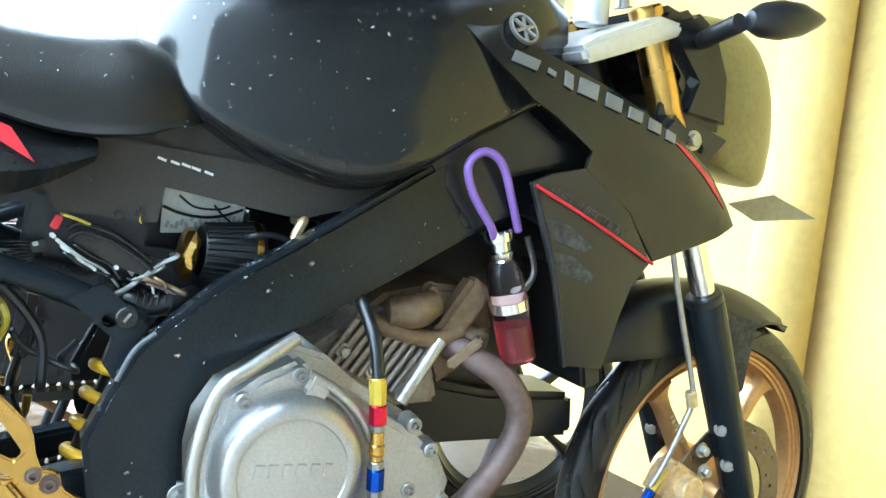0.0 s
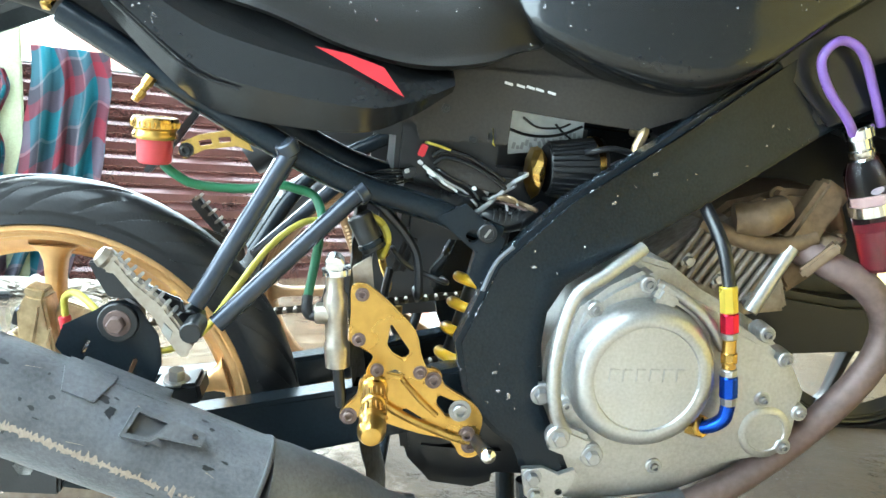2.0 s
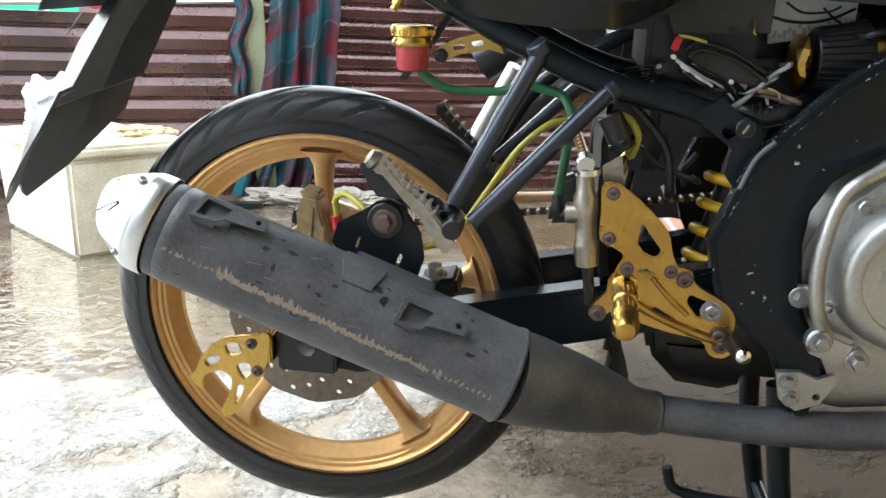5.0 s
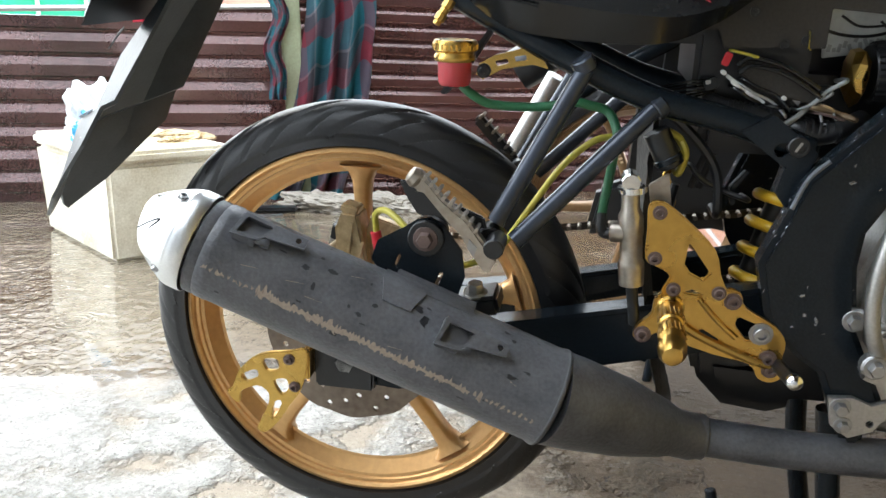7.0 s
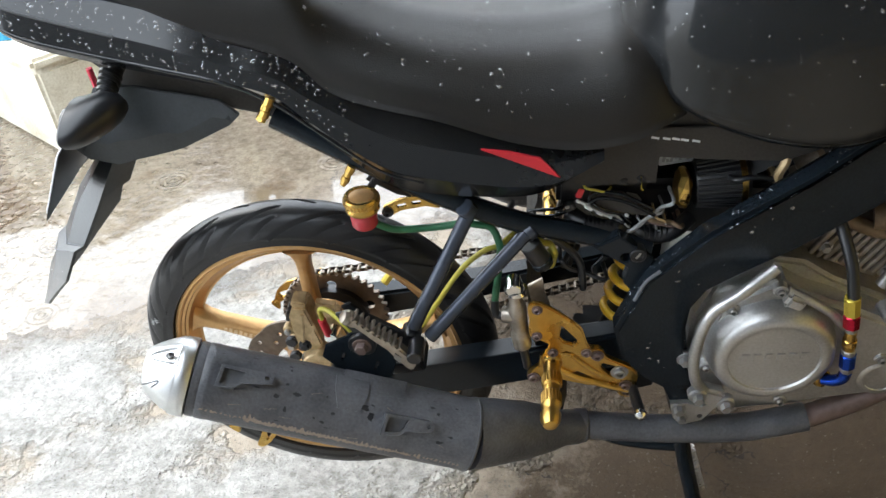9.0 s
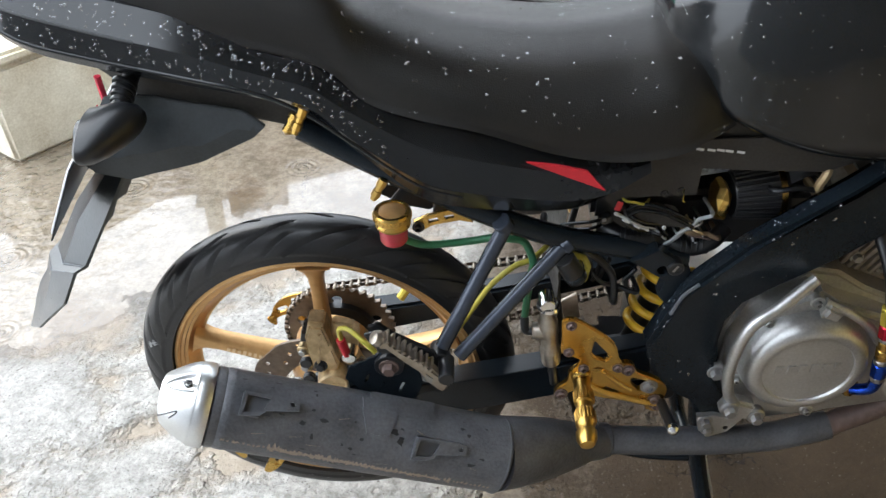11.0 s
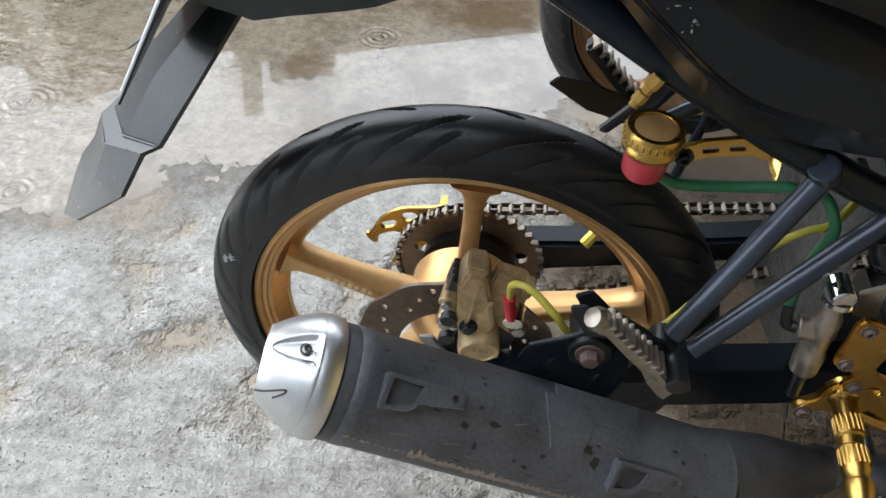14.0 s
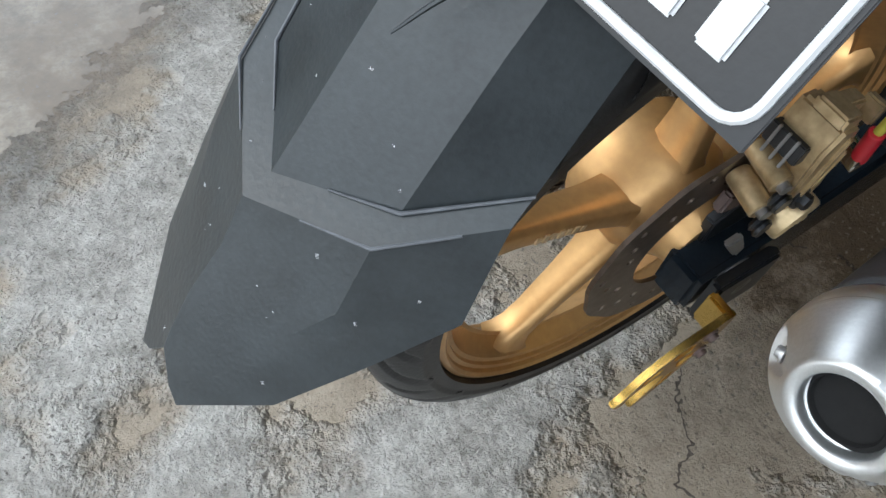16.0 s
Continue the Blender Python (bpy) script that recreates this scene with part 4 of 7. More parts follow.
for k in range(3):
    a = -0.18 + 2 * math.pi * k / 3
    rd = math.cos(a) * u0 + math.sin(a) * v0
    part("screw", capbolt(cap_point(0.27, 0.0432, a), rd, 0.0036, 0.0050), STEEL, cap)


def on_can(s, ang, lift=0.0):
    """A point on the can: s along it from the rear band, ang from its top towards the outside."""
    p = MA + max_ * s
    uu = Vector((0, 0, 1)) - max_ * max_.z
    uu.normalize()
    side = Vector((0, -1, 0)) - max_ * max_ .y * -1
    side = (side - side.dot(max_) * max_).normalized()
    side = (side - side.dot(uu) * uu).normalized()
    half = ln * 0.5
    rad = 0.0486 + 0.0014 * s / half if s < half else 0.0500 - 0.0008 * (s - half) / half
    return p + (rad + lift) * (math.cos(radians(ang)) * uu + math.sin(radians(ang)) * side), math.cos(radians(ang)) * uu + math.sin(radians(ang)) * side


TRAYM = mat("darker_tray", (0.075, 0.078, 0.088), 0.5, var=0.4, bump=0.2)
CHIPM = mat("bare_dark_coating", (0.016, 0.017, 0.020), 0.35, var=0.4, bump=0.1)
BRKO = [(-0.030, 0.014), (0.034, 0.013), (0.034, 0.001), (-0.004, -0.005), (-0.009, -0.011), (-0.034, -0.015)]
for s0, ang in ((0.062, 30), (0.275, 48)):
    c, nrm = on_can(s0, ang, 0.0)
    ydir = nrm.cross(max_)
    m3 = Matrix((max_, -nrm, ydir)).transposed().to_4x4()
    m3.translation = c
    bm = plate(BRKO, -0.0092, -0.0068, [(0.026, 0.007, 0.0030), [(-0.0265, 0.0100), (-0.0010, 0.0095), (-0.0060, -0.0030), (-0.0110, -0.0075), (-0.0295, -0.0105)]], bevel=0.0005)
    bmesh.ops.transform(bm, matrix=m3, verts=bm.verts)
    br = part("shield_bracket", bm, MUFF, can, "coated steel bracket with a hole")
    for x0, z0, wx, wz in ((-0.002, 0.0128, 0.058, 0.0022), (-0.031, 0.0, 0.0022, 0.027), (-0.021, -0.0125, 0.022, 0.0022)):
        bm = block((x0, -0.0035, z0), (wx, 0.0105, wz), bevel=0.0006)
        bmesh.ops.transform(bm, matrix=m3, verts=bm.verts)
        part("bracket_wall", bm, MUFF, br)
    # tray floor slightly darker than the can
    bm = block((-0.014, -0.0010, 0.001), (0.034, 0.0022, 0.023), bevel=0.0004)
    bmesh.ops.transform(bm, matrix=m3, verts=bm.verts)
    part("bracket_recess", bm, TRAYM, br, "darker tray floor")
    for pts in ([(-0.0305, -0.0092, 0.0135), (-0.0322, -0.0092, 0.000), (-0.034, -0.0092, -0.015)], [(-0.034, -0.0092, -0.015), (-0.009, -0.0092, -0.011), (-0.004, -0.0092, -0.005)], [(0.006, -0.0092, -0.0036), (0.034, -0.0092, 0.001)]):
        bm = tube(pts, 0.0005, 5, n=2)
        bmesh.ops.transform(bm, matrix=m3, verts=bm.verts)
        part("worn_edge", bm, EDGEM, br, "pale worn edge")
# scuffed streak: many short bare-metal scratches along the outer lower side
rnd = random.Random(5)
scr = bmesh.new()
SCUFF = mat("bare_scuffed_metal", (0.29, 0.235, 0.19), 0.65, metal=0.1, var=0.4, bump=0.3, bscale=300)
prev = None
for i in range(230):
    f = i / 229
    ang = 86 + 13 * f + 1.2 * noise.noise((f * 9, 0, 0))
    wide = (0.7 if f < 0.16 or f > 0.86 else 1.35) * (0.6 + 0.4 * abs(noise.noise((f * 14, 2, 0))) * 2)
    hi = ang - wide * (1.2 + 7.5 * rnd.random() ** 1.6)
    lo = ang + wide * (1.2 + 6.0 * rnd.random() ** 1.6)
    s0 = 0.016 + 0.346 * f
    p, n1 = on_can(min(s0, ln - 0.010), hi, 0.0004)
    q, n2 = on_can(min(s0 + rnd.gauss(0, 0.0012), ln - 0.010), lo, 0.0004)
    cur = (scr.verts.new(p), scr.verts.new(q))
    if prev and not ((f < 0.16 or f > 0.80) and i % 4 in (0, 1)):
        scr.faces.new((prev[0], cur[0], cur[1], prev[1]))
    prev = cur
for i in range(12):
    s0, ang = 0.03 + 0.30 * rnd.random(), rnd.uniform(20, 105)
    p, n1 = on_can(s0, ang, 0.0003)
    q, n2 = on_can(s0 + rnd.uniform(0.004, 0.018), ang + rnd.gauss(0, 3), 0.0003)
    sd = n1.cross(max_) * rnd.uniform(0.0002, 0.0004)
    scr.faces.new([scr.verts.new(v) for v in (p - sd, p + sd, q + sd * 0.3, q - sd * 0.3)])
tagged(part("scuff_streak", scr, SCUFF, can, "bare metal scuff streak", smooth=False), kind="stuff")

# flaked and stained coating
chips = bmesh.new()
for i in range(34):
    s0, a0 = 0.02 + 0.32 * rnd.random(), rnd.uniform(-25, 115)
    wd, lg = rnd.uniform(0.0008, 0.0030), rnd.uniform(0.0015, 0.006)
    ring = []
    for k in range(8):
        g = 2 * math.pi * k / 8
        rr = rnd.uniform(0.5, 1.0)
        p, n1 = on_can(min(max(s0 + lg * rr * math.cos(g), 0.016), ln - 0.008), a0 + math.degrees(wd * rr * math.sin(g) / 0.05), 0.0003)
        ring.append(chips.verts.new(p))
    chips.faces.new(ring)
# larger oily stains beside the brackets
for s0, a0, lg, wd in ((0.214, 33, 0.016, 0.007), (0.226, 44, 0.008, 0.010), (0.128, 34, 0.011, 0.005), (0.104, 42, 0.008, 0.006), (0.118, 58, 0.004, 0.009), (0.322, 62, 0.010, 0.004), (0.180, 20, 0.010, 0.003)):
    ring = []
    for k in range(18):
        g = 2 * math.pi * k / 18
        rr = 0.36 + 0.55 * abs(noise.noise((s0 * 90 + 1.7 * math.cos(g), a0 + 1.7 * math.sin(g), 0.3)))
        p, n1 = on_can(s0 + lg * rr * math.cos(g), a0 + math.degrees(wd * rr * math.sin(g) / 0.05), 0.0004)
        ring.append(chips.verts.new(p))
    chips.faces.new(ring)
tagged(part("coating_wear", chips, CHIPM, can, "dark flaked spots in the coating"), kind="stuff")

# muffler hanger and passenger peg
hang = part("muffler_hanger", plate([(0.047, 0.151), (0.054, 0.172), (0.084, 0.189), (0.095, 0.197), (0.108, 0.200), (0.122, 0.193), (0.141, 0.167), (0.145, 0.140), (0.135, 0.108), (0.112, 0.108), (0.066, 0.128)], -0.184, -0.179, [[(0.071, 0.146), (0.076, 0.159), (0.079, 0.158), (0.074, 0.145)], [(0.113, 0.127), (0.119, 0.143), (0.123, 0.142), (0.117, 0.126)]], bevel=0.001), SATIN, bike, "black steel hanger plate")
part("washer", rod((0.105, -0.183, 0.179), (0.105, -0.190, 0.179), 0.0185, seg=24), BLACK, hang)
part("bolt", hexbolt((0.105, -0.190, 0.179), (0, -1, 0), 0.0085, 0.010), RUST, hang, "rusty hexagon bolt")
part("bushing", rod((0.105, -0.186, 0.179), (0.105, -0.150, 0.179), 0.017), BLACK, hang)
cm, nm = on_can(0.225, 5, 0.001)
part("saddle", block(cm + Vector((0, 0.012, -0.002)), (0.085, 0.030, 0.004), Matrix((max_, nm.cross(max_), nm)).transposed().to_4x4(), bevel=0.001), MUFF, hang)
strap = bmesh.new()
grid = []
for a_ in range(-14, 42, 5):
    half_w = 0.022 - 0.008 * max(0, a_ - 12) / 30
    grid.append([strap.verts.new(on_can(0.196 + half_w * k, a_, 0.0022)[0]) for k in (-1, -0.33, 0.33, 1)])
for p, q in zip(grid, grid[1:]):
    for i in range(3):
        strap.faces.new((p[i], p[i + 1], q[i + 1], q[i]))
bmesh.ops.recalc_face_normals(strap, faces=strap.faces)
bmesh.ops.solidify(strap, geom=strap.faces[:], thickness=0.0022)
part("strap", strap, MUFF, hang, "black steel strap round the muffler")
pego = [(0.096, 0.248), (0.099, 0.254), (0.105, 0.250), (0.126, 0.226), (0.150, 0.207), (0.179, 0.170), (0.171, 0.154), (0.164, 0.160), (0.153, 0.175), (0.143, 0.192), (0.128, 0.207), (0.106, 0.232), (0.097, 0.233)]
peg = part("passenger_peg", plate(pego, -0.212, -0.196, bevel=0.0025), MCYL, bike, "ribbed aluminium passenger foot peg")
for i in range(9):
    f = i / 8
    part("rib", block((0.108 + 0.050 * f, -0.205, 0.247 - 0.048 * f), (0.0035, 0.022, 0.007), pose(0, 0, 0, 0, 45, 0), bevel=0.0008), MCYL, peg)
part("peg_end", lathe([(0, 0), (0, 0.009), (0.004, 0.0105), (0.010, 0.008), (0.012, 0)], (0.100, -0.204, 0.243), (-0.75, -0.3, 0.6), 16), MCYL, peg)
part("peg_slot", plate([(0.152, 0.190), (0.160, 0.182), (0.157, 0.172), (0.150, 0.181)], -0.2135, -0.2115, bevel=0.0004), STEEL, peg)
part("pivot_pin", rod((0.176, -0.216, 0.182), (0.176, -0.180, 0.182), 0.010), BLACK, peg)
part("peg_lever", plate([(0.078, 0.237), (0.090, 0.240), (0.129, 0.219), (0.163, 0.206), (0.166, 0.194), (0.123, 0.204), (0.097, 0.204), (0.086, 0.221)], -0.192, -0.186, bevel=0.0015), BLACK, bike, "black peg bracket")
part("guard_plate", plate([(0.082, 0.235), (0.095, 0.243), (0.112, 0.225), (0.150, 0.200), (0.165, 0.185), (0.150, 0.178), (0.110, 0.200), (0.098, 0.208)], -0.176, -0.172), BLACK, bike)

# engine
def ring_bolt(parent, x, y, z, r=0.006, h=0.007, material=None, hexa=False):
    f = hexbolt if hexa else capbolt
    return part("bolt", f((x, y, z), (0, -1, 0), r, h), material or STEEL, parent)


crank = part("crankcase", plate([(0.530, 0.02), (0.545, -0.012), (0.60, -0.02), (0.70, -0.005), (0.78, 0.03), (0.835, 0.075), (0.840, 0.125), (0.815, 0.165), (0.765, 0.205), (0.70, 0.235), (0.66, 0.262), (0.62, 0.270), (0.558, 0.225), (0.535, 0.16)], -0.125, 0.12, bevel=0.006), ALU, bike, "cast aluminium engine case")
cov = part("clutch_cover", plate([(0.548, 0.085), (0.540, 0.150), (0.556, 0.214), (0.585, 0.240), (0.624, 0.262), (0.655, 0.240), (0.700, 0.222), (0.764, 0.192), (0.792, 0.172), (0.818, 0.135), (0.815, 0.085), (0.79, 0.060), (0.72, 0.045), (0.64, 0.030), (0.58, 0.045)], -0.158, -0.118, bevel=0.007), ALU, crank, "silver cast clutch cover")
CC = (0.627, 0.0, 0.152)
part("cover_dome", lathe([(0.12, 0), (0.15, 0.0), (0.15, 0.079), (0.158, 0.080), (0.170, 0.078), (0.182, 0.073), (0.187, 0.067), (0.1875, 0.060), (0.1865, 0.0565), (0.1835, 0.0555), (0.1835, 0)], CC, (0, -1, 0), 72), ALU, cov, "round silver cover with raised rim", sharp=50)
for i in range(6):
    part("raised_letter_bar", block((0.5915 + 0.0142 * i, -0.1843, 0.154 + 0.0008 * i), (0.010, 0.0022, 0.015), bevel=0.0008), ALU, cov, "raised lettering shown as bars")
for x, z in ((0.572, 0.215), (0.624, 0.246), (0.762, 0.201), (0.788, 0.174), (0.770, 0.128), (0.815, 0.115), (0.803, 0.075), (0.553, 0.110), (0.66, 0.045)):
    part("boss", rod((x, -0.135, z), (x, -0.161, z), 0.0105, 0.009), ALU, cov)
    ring_bolt(cov, x, -0.160, z, 0.0048, 0.006)
part("cover_rib", tube([(0.632, -0.160, 0.248), (0.66, -0.166, 0.236), (0.69, -0.168, 0.214), (0.712, -0.166, 0.185)], 0.006, 10), ALU, cov)
part("cover_lug", block((0.640, -0.166, 0.236), (0.026, 0.018, 0.020), pose(0, 0, 0, 0, 25, 0), bevel=0.005), ALU, cov)
part("oil_window", lathe([(0.12, 0), (0.15, 0.030), (0.158, 0.030), (0.160, 0.027), (0.160, 0.022), (0.1585, 0.021), (0.1585, 0)], (0.780, 0, 0.090), (0, -1, 0), 32), ALU, cov)
part("side_cover", plate([(0.735, 0.165), (0.775, 0.180), (0.81, 0.150), (0.815, 0.10), (0.79, 0.065), (0.75, 0.058), (0.72, 0.08)], -0.150, -0.12, bevel=0.004), ALU, cov)
g = part("engine_guard", tube([(0.553, -0.178, 0.083), (0.535, -0.186, 0.115), (0.528, -0.187, 0.165), (0.538, -0.186, 0.230), (0.570, -0.178, 0.256), (0.612, -0.160, 0.284)], 0.0072, 12), ALU, bike, "grey cast guard bar round the clutch cover")
part("guard_foot", block((0.555, -0.176, 0.078), (0.042, 0.022, 0.030), pose(0, 0, 0, 0, 20, 0), bevel=0.005), ALU, g)
for x, y, z, r in ((0.527, -0.152, 0.117, 0.0075), (0.541, -0.190, 0.086, 0.0075), (0.580, -0.186, 0.066, 0.0075)):
    part("bolt", hexbolt((x, y, z), (0, -1, 0), r, 0.010), STEEL, bike)
    part("washer", rod((x, y + 0.012, z), (x, y, z), r * 1.7), STEEL, bike)
ft = part("foot_bracket", plate([(0.515, 0.035), (0.522, 0.004), (0.540, -0.008), (0.562, 0.002), (0.578, 0.030), (0.572, 0.037), (0.556, 0.030), (0.538, 0.037)], -0.160, -0.152, [(0.558, 0.010, 0.004)]), ALU, bike, "silver mounting bracket")
ring_bolt(ft, 0.527, -0.160, 0.026, 0.007, 0.010, hexa=True)
ring_bolt(ft, 0.533, -0.160, 0.006, 0.006, 0.008, hexa=True)

# cylinder with ribs, head, hoses
cyl = part("cylinder", plate([(0.640, 0.245), (0.700, 0.300), (0.735, 0.318), (0.800, 0.275), (0.825, 0.210), (0.765, 0.200), (0.70, 0.225)], -0.088, 0.09, bevel=0.006), ALUD, bike, "dirty aluminium cylinder with ribs")
for i in range(9):
    f = i / 8
    a = Vector((0.672 + 0.085 * f, -0.093, 0.250 - 0.030 * f))
    part("rib", tube([a, a + Vector((0.030, 0, 0.052))], 0.0042, 8), ALUD, cyl)
part("stud", tube([(0.763, -0.112, 0.213), (0.802, -0.106, 0.288)], 0.0085, 12), ALU, cyl)
for x, z in ((0.728, 0.244), (0.77, 0.222), (0.690, 0.262)):
    part("bolt", hexbolt((x, -0.094, z), (0, -1, 0), 0.006, 0.008), ALU, cyl)
head = part("cylinder_head", plate([(0.705, 0.300), (0.735, 0.330), (0.800, 0.350), (0.865, 0.352), (0.890, 0.300), (0.870, 0.265), (0.820, 0.225), (0.795, 0.262), (0.755, 0.285)], -0.080, 0.085, bevel=0.008), BROWN, bike, "oil-browned cylinder head")
part("spark_cap", tube([(0.735, -0.095, 0.312), (0.765, -0.102, 0.318), (0.790, -0.098, 0.330)], [0.018, 0.021, 0.016], 14), BROWN, head)
part("thermostat", block((0.762, -0.098, 0.322), (0.034, 0.03, 0.030), pose(0, 0, 0, 0, -30, 0), bevel=0.008), BRONZE, head)
part("cam_cover", block((0.826, -0.090, 0.318), (0.036, 0.03, 0.095), pose(0, 0, 0, 0, 28, 0), bevel=0.006), BROWN, head)
part("coolant_pipe", tube([(0.70, -0.09, 0.308), (0.74, -0.10, 0.293), (0.79, -0.102, 0.288), (0.83, -0.10, 0.300)], 0.010, 12), BROWN, head)
for x, z in ((0.785, 0.344), (0.800, 0.300), (0.845, 0.285), (0.866, 0.300), (0.852, 0.268)):
    part("bolt", hexbolt((x, -0.086, z), (0, -1, 0), 0.006, 0.012), BROWN, head)
part("exhaust_port", rod((0.83, -0.07, 0.292), (0.862, -0.102, 0.281), 0.021), BROWN, head)
part("intake_body", block((0.61, -0.02, 0.318), (0.10, 0.08, 0.05), pose(0, 0, 0, 0, -30, 0), bevel=0.01), BLACK, bike)
part("engine_core", block((0.755, 0.02, 0.40), (0.16, 0.12, 0.10), pose(0, 0, 0, 0, -35, 0), bevel=0.02), BLACK, bike)
part("radiator", plate([(0.770, 0.230), (0.851, 0.217), (0.943, 0.208), (1.085, 0.215), (1.098, 0.152), (0.845, 0.128)], -0.01, 0.10, bevel=0.01), BLACK, bike, "black radiator cover")
# added plate that darkens the bright gaps between the engine parts
part("engine_backing", plate([(0.730, 0.300), (0.750, 0.425), (0.900, 0.470), (1.010, 0.370), (1.010, 0.200), (0.800, 0.200)], 0.030, 0.060, bevel=0.004), BLACK, bike, "added black backing plate behind the engine")
part("radiator_core", block((1.00, 0.02, 0.37), (0.03, 0.24, 0.26), pose(0, 0, 0, 0, -18, 0), bevel=0.005), BLACK, bike)
# oil cooler line with coloured fittings
part("oil_line", tube([(0.665, -0.095, 0.375), (0.679, -0.125, 0.338), (0.693, -0.165, 0.294), (0.7005, -0.180, 0.254)], 0.0072, 12), BLACK, bike, "black braided oil line")
FY = mat("yellow_fitting", (0.62, 0.48, 0.07), 0.3, metal=0.6, var=0.15, bump=0.02)
for a, b, r, m in (((0.6985, 0.256), (0.7045, 0.228), 0.0115, FY), ((0.7045, 0.228), (0.7085, 0.207), 0.0118, REDA), ((0.7085, 0.207), (0.7100, 0.200), 0.0098, STEEL), ((0.7100, 0.200), (0.7145, 0.168), 0.0085, GOLDA),
                   ((0.7120, 0.186), (0.7135, 0.174), 0.0105, GOLDA), ((0.7145, 0.168), (0.7160, 0.160), 0.0105, STEEL), ((0.7160, 0.160), (0.7195, 0.137), 0.0118, BLUEA), ((0.7195, 0.137), (0.7210, 0.128), 0.0100, STEEL)):
    part("fitting", rod((a[0], -0.180, a[1]), (b[0], -0.180, b[1]), r * 0.84, seg=8 if r > 0.0095 else 14), m, bike)
part("elbow_fitting", tube([(0.721, -0.180, 0.128), (0.720, -0.178, 0.112), (0.712, -0.172, 0.101), (0.702, -0.164, 0.095)], 0.0078, 12), BLUEA, bike, "blue anodised elbow")
part("fitting", rod((0.704, -0.168, 0.097), (0.696, -0.150, 0.092), 0.0125, seg=8), GOLDA, bike)

part("under_tank_panel", plate([(0.36, 0.505), (0.36, 0.442), (0.45, 0.441), (0.50, 0.434), (0.56, 0.418), (0.66, 0.415), (0.74, 0.425), (0.80, 0.46), (0.80, 0.51)], -0.10, 0.10, bevel=0.004), UNDER, bike)
# added dark filler, closes light gaps behind the side shrouds
part("shroud_filler", block((0.97, 0.0, 0.48), (0.20, 0.22, 0.16), pose(0, 0, 0, 0, 15, 0), bevel=0.03), BLACK, bike)
# rear-set: gold plates, brake pedal, foot peg, master cylinder
rs = part("rearset_plate", plate(closed_spline([(0.320, 0.222), (0.332, 0.226), (0.345, 0.219), (0.365, 0.203), (0.388, 0.180), (0.396, 0.155), (0.404, 0.136), (0.395, 0.126), (0.370, 0.138), (0.352, 0.126), (0.341, 0.134), (0.347, 0.150), (0.336, 0.158), (0.322, 0.166), (0.321, 0.195)]), -0.160, -0.153,
                                [[(0.362, 0.187), (0.385, 0.157), (0.379, 0.150), (0.366, 0.156), (0.360, 0.164)]], bevel=0.0018), GOLDA, bike, "gold anodised rearset plate")
for x, z in ((0.331, 0.215), (0.331, 0.168), (0.352, 0.137), (0.396, 0.137)):
    ring_bolt(rs, x, -0.160, z, 0.0048, 0.005, RUST)
part("pedal_plate", plate(closed_spline([(0.322, 0.093), (0.318, 0.081), (0.327, 0.075), (0.345, 0.088), (0.365, 0.078), (0.40, 0.068), (0.435, 0.061), (0.446, 0.046), (0.460, 0.043), (0.470, 0.052), (0.466, 0.068), (0.467, 0.088), (0.455, 0.104), (0.424, 0.122), (0.418, 0.136), (0.402, 0.140), (0.375, 0.132), (0.350, 0.136), (0.336, 0.122), (0.334, 0.106)]), -0.156, -0.146,
                          [[(0.384, 0.096), (0.405, 0.084), (0.402, 0.078), (0.380, 0.088)], [(0.418, 0.112), (0.440, 0.104), (0.446, 0.088), (0.428, 0.088), (0.416, 0.102)]], bevel=0.002), GOLDA, rs, "gold pedal plate with cut-outs")
part("pedal_rib", tube([(0.378, -0.157, 0.128), (0.400, -0.158, 0.105), (0.418, -0.158, 0.090)], 0.003, 8), GOLDA, rs)
part("pedal_rib", tube([(0.342, -0.158, 0.120), (0.372, -0.158, 0.094), (0.42, -0.158, 0.073), (0.455, -0.158, 0.062)], 0.0045, 8), GOLDA, rs)
for x, z in ((0.327, 0.084), (0.411, 0.128), (0.456, 0.058), (0.452, 0.070)):
    ring_bolt(rs, x, -0.156, z, 0.006, 0.006, RUST)
ring_bolt(rs, 0.442, -0.156, 0.096, 0.008, 0.007)
pg = part("foot_peg", lathe([(0, 0), (0, 0.013), (0.012, 0.014), (0.014, 0.0115), (0.030, 0.0115), (0.032, 0.0125), (0.050, 0.0125), (0.052, 0.0108), (0.060, 0.0108), (0.062, 0.0125), (0.084, 0.0125), (0.086, 0.011), (0.092, 0.011), (0.094, 0.0135), (0.104, 0.013), (0.112, 0.009), (0.115, 0)], (0.352, -0.148, 0.117), (-0.05, -0.995, -0.07), 24), GOLDA, bike, "knurled gold foot peg")
for k in range(18):
    a = 2 * math.pi * k / 18
    for h0 in (0.033, 0.064):
        p0 = Vector((0.352 - 0.05 * h0, -0.148 - 0.995 * h0, 0.117 - 0.07 * h0))
        q = Vector((0.0125 * math.cos(a), 0, 0.0125 * math.sin(a)))
        part("knurl", block(p0 + q + Vector((0, -0.008, 0)), (0.0016, 0.016, 0.0016), pose(0, 0, 0, 0, 45, 0), bevel=0), GOLDA, pg)
tip = part("brake_pedal_tip", rod((0.462, -0.156, 0.064), (0.466, -0.208, 0.072), 0.0065, 0.0075), BLACK, bike)
part("tip_cap", lathe([(0, 0), (0, 0.0075), (0.006, 0.0075), (0.010, 0.004), (0.011, 0)], (0.466, -0.206, 0.072), (0.03, -1, 0.1), 16), CHROME, tip, "silver end cap")
